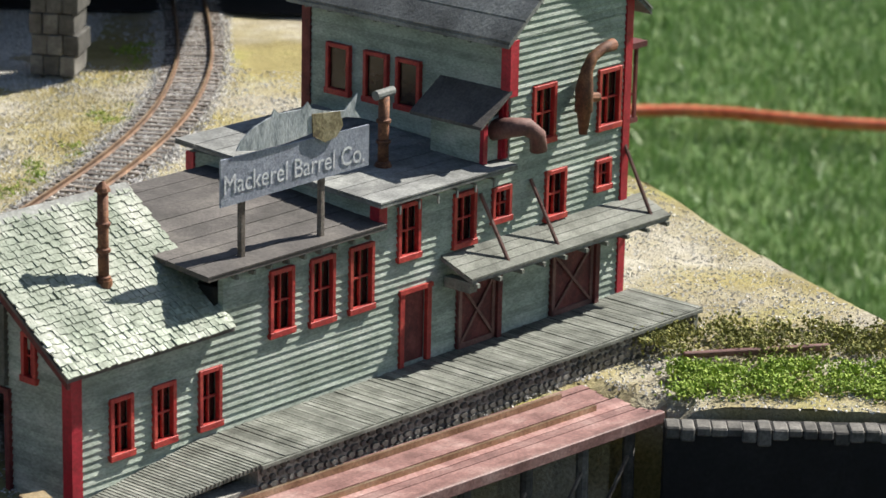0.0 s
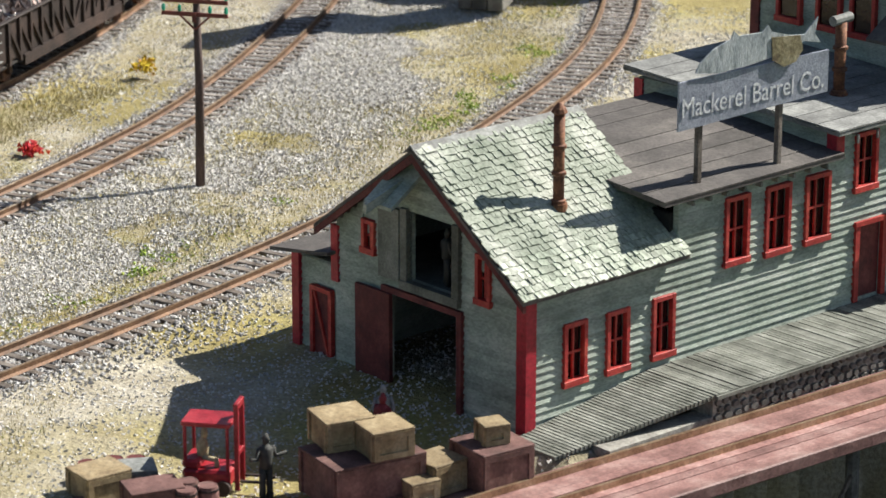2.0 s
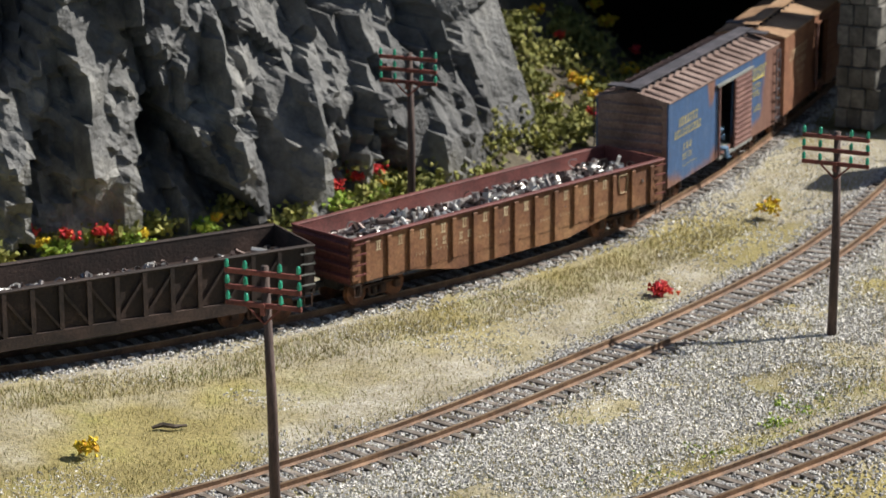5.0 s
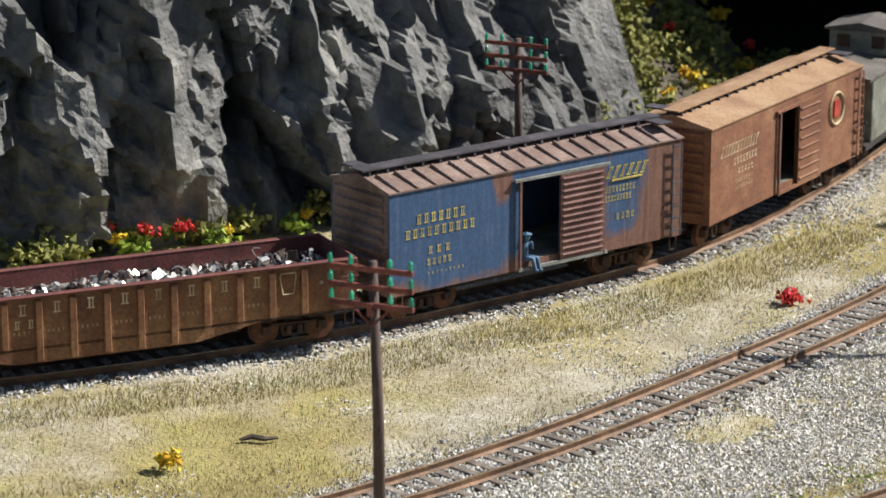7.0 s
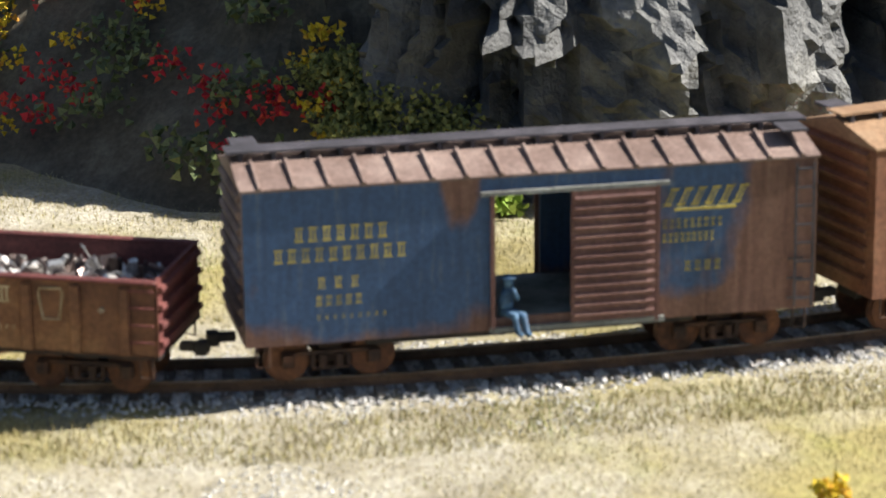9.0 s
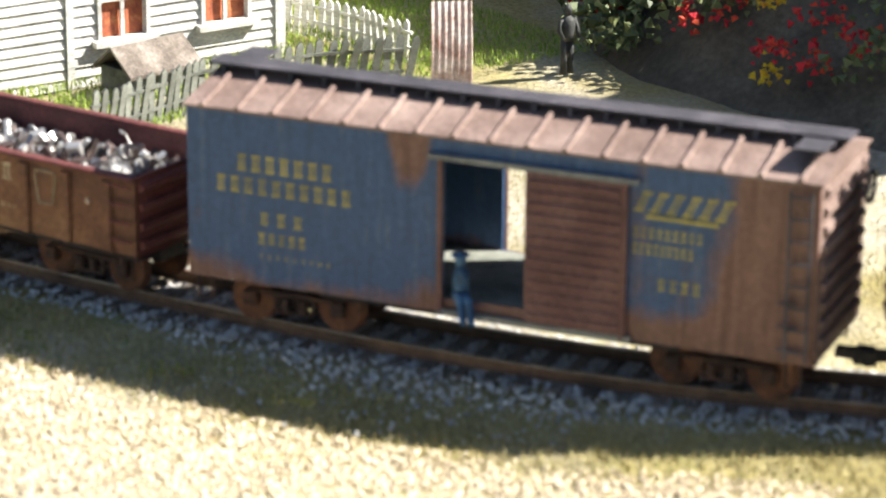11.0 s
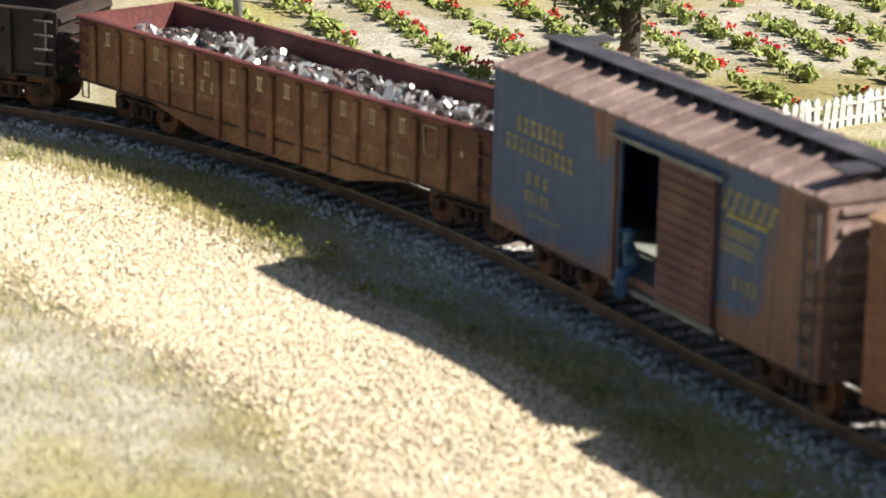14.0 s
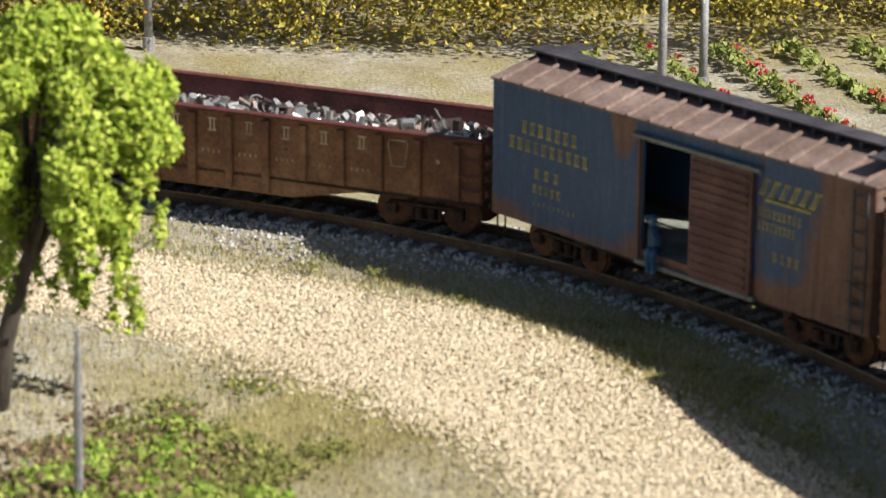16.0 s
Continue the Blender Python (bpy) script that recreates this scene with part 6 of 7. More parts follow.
def figure(x, y, z, h, turn, mat, label, arm=0.0):
    """A small painted standing figure in one plain piece."""
    bm = bmesh.new()
    k = h / 0.0205
    for s in (-1, 1):
        tube(bm, [(s * 0.0012 * k, 0, 0), (s * 0.0012 * k, 0, 0.005 * k), (s * 0.0009 * k, 0, 0.0100 * k)], [0.0011 * k, 0.0010 * k, 0.0013 * k], 7)
        tube(bm, [(s * 0.0022 * k, 0, 0.0162 * k), (s * 0.0032 * k, -0.0004, 0.0130 * k), (s * (0.0026 + arm) * k, -0.0018 * k, 0.0105 * k + arm * k)], [0.0008 * k, 0.0007 * k, 0.0006 * k], 6)
    tube(bm, [(0, 0, 0.0098 * k), (0, 0, 0.0120 * k), (0, 0, 0.0158 * k), (0, 0, 0.0172 * k)], [0.0020 * k, 0.0019 * k, 0.0024 * k, 0.0008 * k], 9)
    tube(bm, [(0, 0, 0.0172 * k), (0, -0.0002, 0.0188 * k), (0, 0, 0.0205 * k)], [0.0008 * k, 0.0013 * k, 0.0006 * k], 8)
    ob = finish("painted_figure", bm, mat, smooth=True)
    ob.matrix_basis = pose(x, y, z, 0, 0, turn)
    return tagged(ob, label, "figurine", "small painted figures")


def crate(x, y, z, sx, sy, sz, turn, mat, label):
    c = thing("crate", pose(x, y, z, 0, 0, turn), label, "crate", "crates in the yard")
    part("box", boxes((-sx / 2, sx / 2, -sy / 2, sy / 2, 0, sz)), mat, c)
    e = 0.0009
    for s in (-1, 1):
        part("batten", boxes(*[(a - e, a + e, s * (sy / 2 + 0.0003) - 0.0003, s * (sy / 2 + 0.0003) + 0.0003, 0, sz) for a in (-sx / 2 + e, sx / 2 - e)], (-sx / 2 + 2 * e, sx / 2 - 2 * e, s * (sy / 2 + 0.0003) - 0.0003, s * (sy / 2 + 0.0003) + 0.0003, sz - 2 * e, sz), (-sx / 2 + 2 * e, sx / 2 - 2 * e, s * (sy / 2 + 0.0003) - 0.0003, s * (sy / 2 + 0.0003) + 0.0003, 0, 2 * e)), mat, c)
        part("batten", boxes(*[(s * (sx / 2 + 0.0003) - 0.0003, s * (sx / 2 + 0.0003) + 0.0003, a - e, a + e, 0, sz) for a in (-sy / 2 + e, sy / 2 - e)]), mat, c)
    part("lid", boxes((-sx / 2 - 0.0005, sx / 2 + 0.0005, -sy / 2 - 0.0005, sy / 2 + 0.0005, sz, sz + 0.0009), bevel=0.0002), mat, c)
    return c


def barrel(x, y, z, r, h, mat):
    b = thing("barrel", pose(x, y, z), "small reddish-brown barrel standing on the deck", "barrel", "barrels on the deck")
    part("staves", tubes([(0, 0, 0), (0, 0, h * 0.25), (0, 0, h * 0.5), (0, 0, h * 0.75), (0, 0, h), (0, 0, h - 0.0005)], [r * 0.86, r * 0.97, r, r * 0.97, r * 0.86, r * 0.76], 14), mat, b)
    for f in (0.15, 0.82):
        part("hoop", tubes([(0, 0, h * f), (0, 0, h * f + 0.0007)], r * 0.99, 14), M["gondark"], b)


def yard():
    D = DECK
    Z = YZ + 0.0004
    w1, w2 = "olive-topped wooden shipping crate", "brown wooden crate with battens"
    crate(-0.1585, 0.8460, Z, 0.030, 0.022, 0.0130, 38, M["cratedark"], "large brown wooden crate, lowest of a stack")
    crate(-0.1655, 0.8505, Z + 0.0141, 0.015, 0.014, 0.0085, 32, M["crate"], w1)
    crate(-0.1520, 0.8445, Z + 0.0141, 0.013, 0.013, 0.0080, 36, M["crate"], w1)
    crate(-0.1215, 0.8600, Z, 0.018, 0.017, 0.0120, 42, M["cratedark"], w2)
    crate(-0.1215, 0.8600, Z + 0.0130, 0.0075, 0.0075, 0.0055, 30, M["crate"], "small wooden crate on a larger one")
    crate(-0.1370, 0.8530, Z, 0.012, 0.012, 0.0090, 48, M["crate"], w1)
    crate(-0.1420, 0.8440, Z, 0.009, 0.010, 0.0060, 38, M["crate"], w1)
    crate(-0.2345, 0.8300, Z, 0.0145, 0.012, 0.0095, 44, M["crate"], w1)
    crate(-0.2170, 0.8235, Z, 0.0155, 0.011, 0.0080, 30, M["cratedark"], w2)
    crate(-0.2245, 0.8365, Z, 0.010, 0.010, 0.0085, 20, M["greymetal"], "grey painted crate beside barrels")
    for x, y in ((-0.2065, 0.8215), (-0.2010, 0.8255), (-0.2075, 0.8285), (-0.2400, 0.8385), (-0.2330, 0.8425), (-0.2265, 0.8440)):
        barrel(x, y, Z, 0.0034, 0.0085, M["maroon"] if random.random() < 0.5 else M["cratedark"])
    for k in range(5):
        part_x = -0.250 + k * 0.004
        p = tagged(finish("plank_offcut", boxes((-0.008, 0.008, -0.001, 0.001, 0, 0.0008)), M["pinkdeck"]), "loose pink-brown plank on the yard", "plank", "loose planks")
        p.matrix_basis = pose(part_x, 0.8200 + 0.002 * k, Z + 0.0008 * k, 0, 0, 40 + 5 * k)
    figure(-0.1860, 0.8380, Z, 0.0205, 40, M["figdark"], "dark painted worker standing beside crates", arm=0.0035)
    figure(-0.1570, 0.8770, Z, 0.0200, 150, M["figred"], "worker in red jacket and white hat before the barn door")
    figure(-0.1580, 0.8850, Z, 0.0200, 20, M["greypole"], "grey painted worker in the shade of the factory")
    f = figure(-0.128, 0.945, 0.0330, 0.0190, 60, M["figdark"], "dark painted worker standing in the loft door")
    f.matrix_basis = FAC @ pose(0.006, 0.043, 0.0386, 0, 0, 60)


yard()


# ---- farmstead ----
def farmhouse():
    # front wall runs along local x; the front faces local -y
    m = FARM @ pose(-1.0175, 0.8355, -0.002, 0, 0, 90.5)
    h = thing("farmhouse", m, "weathered white clapboard farmhouse with orange window panes", "house")
    L, D, Hh, t = 0.1065, 0.085, 0.062, 0.0015
    XS = 0.036
    wins = [(0.0465, 0.0610, 0.0130, 0.0360), (0.0805, 0.0950, 0.0130, 0.0360)]
    dims = []
    xs = sorted({XS, L, *[w[0] for w in wins], *[w[1] for w in wins]})
    for a, b in zip(xs, xs[1:]):
        hole = [w for w in wins if w[0] <= a and b <= w[1]]
        dims += [(a, b, 0, t, -0.004, Hh)] if not hole else [(a, b, 0, t, -0.004, hole[0][2]), (a, b, 0, t, hole[0][3], Hh)]
    w = part("front_wall", boxes(*dims), M["white"], h)
    clapboards(w, "board", XS, L, 0, Hh, 0.0, M["white"], pitch=0.0030, holes=wins)
    part("side_wall", boxes((L - t, L, t, D, -0.004, Hh), (XS, XS + t, t, D, -0.004, Hh), (XS + t, L - t, D - t, D, -0.004, Hh)), M["white"], h)
    part("corner_board", boxes((L - 0.002, L + 0.0012, -0.0014, 0, 0, Hh)), M["white"], h)
    part("corner_board", boxes((XS - 0.0008, XS + 0.0014, -0.0014, 0, 0, Hh)), M["white"], h)
    part("roof", prism([(-0.006, Hh - 0.003), (D / 2, Hh + 0.032), (D + 0.006, Hh - 0.003), (D + 0.006, Hh - 0.0045), (D / 2, Hh + 0.0305), (-0.006, Hh - 0.0045)], XS - 0.004, L + 0.004, "yz"), M["tar"], h)
    for a, b, c, d in wins:
        wn = part("window", boxes((a - 0.0012, a, -0.0014, 0.0004, c, d), (b, b + 0.0012, -0.0014, 0.0004, c, d), (a - 0.0012, b + 0.0012, -0.0016, 0.0004, d, d + 0.0014), ((a + b) / 2 - 0.0006, (a + b) / 2 + 0.0006, -0.0004, 0.0004, c, d), (a, b, -0.0006, 0.0004, (c + d) / 2 - 0.0008, (c + d) / 2 + 0.0008)), M["white"], h)
        part("sill", boxes((a - 0.003, b + 0.003, -0.0034, 0.0, c - 0.0018, c)), M["white"], wn)
        part("pane", boxes((a, b, 0.0012, 0.0015, c, d)), M["brick_o"], wn)
    # lean-to kitchen
    Z0, Z1 = 0.0275, 0.0400
    ln = part("kitchen_wing", boxes((0.0, XS - 0.001, 0.0, t, -0.004, Z0), (0.0, t, t, 0.062, -0.004, Z0), (0.0, XS, 0.062, 0.062 + t, -0.004, Z0)), M["plank"], h)
    clapboards(ln, "board", 0.0, XS - 0.001, 0, Z0 + 0.0075, 0.0, M["white"], pitch=0.0030, cut=lambda z: (0.0 if z < Z0 else (z - Z0) * 2.9, XS - 0.001))
    clapboards(ln, "board", 0.0, 0.062, 0, Z0, 0.0, M["plank"], pitch=0.0042, axis="y", holes=[(0.022, 0.034, 0.0, 0.020)])
    part("corner_board", boxes((-0.0012, 0.0012, -0.0014, 0.0, 0, Z0)), M["white"], ln)
    part("wing_door", boxes((-0.0008, 0.0006, 0.022, 0.034, 0.0, 0.020)), M["plank"], ln)
    rf = part("wing_roof", prism([(-0.005, Z0 - 0.0015), (XS, Z1), (XS, Z1 + 0.0012), (-0.005, Z0 - 0.0003)], -0.003, 0.066), M["greyroof"], ln)
    for k in range(9):
        y = -0.002 + k * 0.0083
        part("batten", prism([(-0.005, Z0 - 0.0002), (XS, Z1 + 0.0013), (XS, Z1 + 0.0020), (-0.005, Z0 + 0.0005)], y, y + 0.0007), M["greyroof"], rf)


farmhouse()


def picket_fence(pts, mat, label, h=0.011, gap=0.0034, lean=0):
    q, d = smooth_path(farm_points(pts), 0.003, 6)
    fn = thing("picket_fence", Matrix(), label, "fence", "picket fences")
    mesh = None
    for s in np.arange(0, d[-1], gap):
        p, a = path_at((q, d), s)
        if mesh is None:
            ob = part("picket", prism([(-0.0011, -0.002), (0.0011, -0.002), (0.0011, h - 0.0012), (0, h), (-0.0011, h - 0.0012)], -0.0004, 0.0003), mat, fn)
            mesh = ob.data
        else:
            ob = new("picket", mesh)
            ob.parent = fn
        ob.matrix_basis = pose(p[0], p[1], random.uniform(-0.0006, 0.0004), random.uniform(-6, 6), random.uniform(-4, 4) + lean, math.degrees(math.atan2(a[1], a[0])))
    for z in (0.0028, h * 0.68):
        part("rail", tubes([(p[0], p[1], z) for p in q[::3]], 0.0006, 4), mat, fn)
    return fn


picket_fence([(-0.962, 0.850), (-0.978, 0.892), (-0.977, 0.930), (-0.966, 0.958)], M["plank"], "weathered grey leaning picket fence", h=0.0135, lean=10)
picket_fence([(-1.040, 0.958), (-1.012, 0.966), (-0.985, 0.969)], M["white"], "white picket fence beside the farmhouse", h=0.011)
picket_fence([(-1.175, 0.700 + 0.045), (-1.232, 0.776), (-1.265, 0.844), (-1.282, 0.872), (-1.296, 0.905)], M["white"], "long white picket fence along the garden", h=0.0105)


def yard_clutter():
    p = thing("leaning_sheet", FARM @ pose(-0.9455, 0.9540, -0.001, 0, 0, 62), "pale rusted corrugated sheet leaning upright", "metal sheet")
    bm = bmesh.new()
    rows = []
    for i in range(9):
        u = i / 8
        z, y = 0.030 * u, 0.010 * (1 - u) ** 2 - 0.010 * (1 - u) * 1.2 - 0.004
        rows.append([bm.verts.new((-0.0055 + 0.011 * k / 12, y + 0.0005 * (k % 2), z)) for k in range(13)])
    for a, b in zip(rows, rows[1:]):
        for k in range(12):
            bm.faces.new((a[k], a[k + 1], b[k + 1], b[k]))
    ob = part("sheet", bm, worn("pale_rust_sheet", (0.5, 0.38, 0.34), (0.3, 0.16, 0.12), (0.7, 0.62, 0.58), 160, 900, 0.6), p)
    sm = ob.modifiers.new("thick", "SOLIDIFY")
    sm.thickness = 0.0006
    dg = thing("dog_house", FARM @ pose(-1.002, 0.8885, 0.0, 0, 0, 100), "small plank-roofed dog house by the fence", "dog house")
    part("body", boxes((-0.011, 0.011, -0.007, 0.007, -0.001, 0.007)), M["plank"], dg)
    part("roof", prism([(-0.009, 0.0065), (0, 0.0135), (0.009, 0.0065), (0.009, 0.0055), (0, 0.0125), (-0.009, 0.0055)], -0.013, 0.013, "yz"), M["tie"], dg)
    tg = thing("shingled_trough", FARM @ pose(-1.206, 0.846, 0.0, 0, 0, 65), "tan wooden well box with grey shingle roof", "well")
    part("box", boxes((-0.007, 0.007, -0.0045, 0.0045, 0.002, 0.0085), bevel=0.0004), M["crate"], tg)
    for a in (-0.006, 0.006):
        part("leg", boxes((a - 0.0008, a + 0.0008, -0.004, 0.004, -0.001, 0.002)), M["crate"], tg)
    rf = part("roof", prism([(-0.0070, 0.0085), (0, 0.0125), (0.0070, 0.0085), (0, 0.0118)], -0.0085, 0.0085, "yz"), M["greymetal"], tg)
    for r in range(3):
        for c in range(6):
            for s in (-1,):
                part("shingle", boxes((-0.0013, 0.0013, -0.0013, 0.0013, 0, 0.0004), m=pose(-0.0070 + c * 0.0028, s * (0.0060 - r * 0.0021), 0.0094 + r * 0.0012, 28, 0, 0)), M["greymetal"], rf)
    fig = figure(-0.9494, 0.9977, 0.0, 0.0205, 90, M["figdark"], "painted figure in dark jacket and white cap on the hill path")
    fig.matrix_basis = FARM @ fig.matrix_basis
    plain_pole(-1.177, 0.848, 0.085, "slim grey pole in the farmyard", M["greypole"])
    plain_pole(-1.408, 0.672, 0.070, "slim grey pole at the flower field", M["greypole"])
    plain_pole(-1.482, 0.701, 0.0345, "grey post with a white signal blade", M["greypole"], sign=True)
    plain_pole(-1.560, 0.512, 0.075, "slim grey pole before the bushes", M["greypole"])


yard_clutter()


# ---- trees, bushes and turf ----
def tree(name, x, y, h, spread, leaf, label, n=2600, trunk_r=0.003, droop=0.0, low=0.35, size=0.0016, seed=1, z=0.0):
    rnd = random.Random(seed)
    tr = thing(name, FARM @ pose(x, y, z), label, "tree")
    bm = bmesh.new()
    top = Vector((rnd.uniform(-0.006, 0.006), rnd.uniform(-0.006, 0.006), h * 0.8))
    tube(bm, [(0, 0, -0.005), (0.001, 0.001, h * 0.3), top * 0.7, top], [trunk_r * 1.3, trunk_r, trunk_r * 0.6, trunk_r * 0.25], 9)
    tips = []
    for k in range(13):
        u = rnd.uniform(0, 6.28)
        z0 = h * rnd.uniform(low, 0.75)
        r = spread * rnd.uniform(0.45, 1.0) * (1 - 0.3 * z0 / h)
        a = Vector((0, 0, z0)) + Vector((top.x, top.y, 0)) * (z0 / h)
        b = a + Vector((math.cos(u) * r * 0.55, math.sin(u) * r * 0.55, h * 0.12))
        c = a + Vector((math.cos(u) * r, math.sin(u) * r, h * (0.17 - droop)))
        tube(bm, [a, b, c], [trunk_r * 0.45, trunk_r * 0.3, trunk_r * 0.12], 6)
        tips += [b, c, (b + c) / 2, c - Vector((0, 0, droop * h * 0.6))]
    tips += [top, top + Vector((0, 0, h * 0.12))]
    part("trunk", bm, M["bark"], tr, smooth=True)
    c = RNG.integers(0, len(tips), n)
    p = np.array([t[:] for t in tips])[c] + RNG.normal(0, 1, (n, 3)) * np.array([spread * 0.20, spread * 0.20, h * (0.065 + droop * 0.2)])
    cr = scatter_mesh("crown", *TETRA, p, RNG.uniform(0.4, 1.1, n) * size, leaf)
    cr.parent = tr
    return tr




def willow(x, y, turn):
    """A leaning willow: dark branching trunk, lumpy lime foam crown, hanging strands."""
    rnd = random.Random(4)
    tr = thing("willow_tree", pose(x, y, 0.0, 0, 0, turn), "bright lime-green drooping willow on a gravel bank", "tree")
    bm = bmesh.new()
    tube(bm, [(-0.006, 0, -0.006), (-0.003, 0, 0.016), (0.002, 0.001, 0.034), (0.010, 0, 0.052), (0.014, 0, 0.072)], [0.0030, 0.0024, 0.0020, 0.0014, 0.0006], 8)
    cl = []
    for k in range(46):
        u, v = rnd.uniform(0, 6.283), rnd.uniform(-0.75, 1.0)
        r = math.sqrt(max(0.05, 1 - v * v)) * rnd.uniform(0.55, 1.0)
        c = Vector((0.012 + 0.026 * r * math.cos(u), 0.022 * r * math.sin(u), 0.066 + 0.026 * v))
        cl.append(c)
        if k % 2 == 0:
            a = Vector((0.004, 0, 0.036 + 0.012 * rnd.random()))
            tube(bm, [a, a.lerp(c, 0.5) + Vector((0, 0, 0.004)), c], [0.0010, 0.0006, 0.0003], 5)
    ends = []
    for k in range(20):
        c = cl[rnd.randrange(len(cl))]
        n = rnd.randrange(4, 10)
        p = [c + Vector((rnd.uniform(-0.001, 0.001) * i, rnd.uniform(-0.001, 0.001) * i, -0.0042 * i)) for i in range(n)]
        p = [v for v in p if v.z > 0.012]
        if len(p) > 2:
            tube(bm, p, 0.00022, 4)
            ends += p
    part("trunk", bm, M["bark"], tr, smooth=True)
    n = 26000
    w = RNG.integers(0, len(cl), n)
    dirs = RNG.normal(size=(n, 3))
    dirs /= np.linalg.norm(dirs, axis=1)[:, None]
    rad = RNG.uniform(0.0045, 0.0085, len(cl))[w] * RNG.uniform(0.55, 1.0, n)
    p = np.array([c[:] for c in cl])[w] + dirs * rad[:, None] * np.array([1, 1, 1.15])
    m = len(ends) * 26
    p2 = np.repeat(np.array([c[:] for c in ends]), 26, 0) + RNG.normal(0, 1, (m, 3)) * np.array([0.0009, 0.0009, 0.0020])
    cr = scatter_mesh("crown", *TETRA, np.concatenate([p, p2]), RNG.uniform(0.00035, 0.00085, n + m), M["willow"])
    cr.parent = tr
    return tr


willow(-1.3186, 0.7127, 59)
stick = tagged(finish("bare_stick", tubes([(0, 0, -0.012), (0.0004, 0, 0.012), (-0.0003, 0.0003, 0.026), (0.0005, 0, 0.038)], [0.0012, 0.0010, 0.0009, 0.0005], 7), M["greypole"]), "thin bare grey stick standing in the bank", "stick")
stick.matrix_basis = pose(-1.2627, 0.7033, 0.0, 0, 2, 0)
tree("yard_tree", -1.318, 0.783, 0.080, 0.022, M["darkleaf"], "slender dark-leaved tree in the flower field", n=5200, size=0.0009, seed=9, low=0.18)
tree("house_tree", -1.166, 0.866, 0.110, 0.030, M["darkleaf"], "dark-leaved tree beside the farmhouse", n=5000, size=0.0010, seed=11, low=0.45)


def flock(name, centres, r, per, mat, label, size=0.0011, squash=0.6, kind="stuff"):
    c = np.asarray(centres, float)
    k = len(c)
    rr = np.asarray(r) * np.ones(k)
    p = np.repeat(c, per, 0) + RNG.normal(0, 1, (k * per, 3)) * np.repeat(rr, per)[:, None] * np.array([0.5, 0.5, 0.5 * squash])
    return tagged(scatter_mesh(name, *TETRA, p, RNG.uniform(0.5, 1.2, k * per) * size, mat), label, "foliage", kind=kind)


def along(foot, n, depth0, depth1, rise, run):
    """Points on a bank that climbs away from its foot line."""
    q, d = smooth_path(foot, 0.006, 30)
    s = RNG.uniform(0, d[-1], n)
    v = RNG.uniform(depth0, depth1, n)
    x, y = np.interp(s, d, q[:, 0]), np.interp(s, d, q[:, 1])
    e = 0.004
    tx, ty = np.interp(s + e, d, q[:, 0]) - x, np.interp(s + e, d, q[:, 1]) - y
    l = np.hypot(tx, ty) + 1e-9
    return np.stack([x - ty / l * run * v, y + tx / l * run * v, rise * v ** 1.15], 1)


def bank(foot, n, d0, d1, rise, run):
    p = along(foot, n, d0, d1, rise, run)
    q = along(foot, n, d0, d1, rise, -run)
    return p, q


F1 = [(-0.422, 1.56), (-0.432, 1.45), (-0.447, 1.36), (-0.475, 1.30), (-0.50, 1.265)]
FC = [(-0.470, 1.33), (-0.495, 1.275), (-0.535, 1.222), (-0.575, 1.178), (-0.610, 1.142), (-0.645, 1.112), (-0.69, 1.085)]


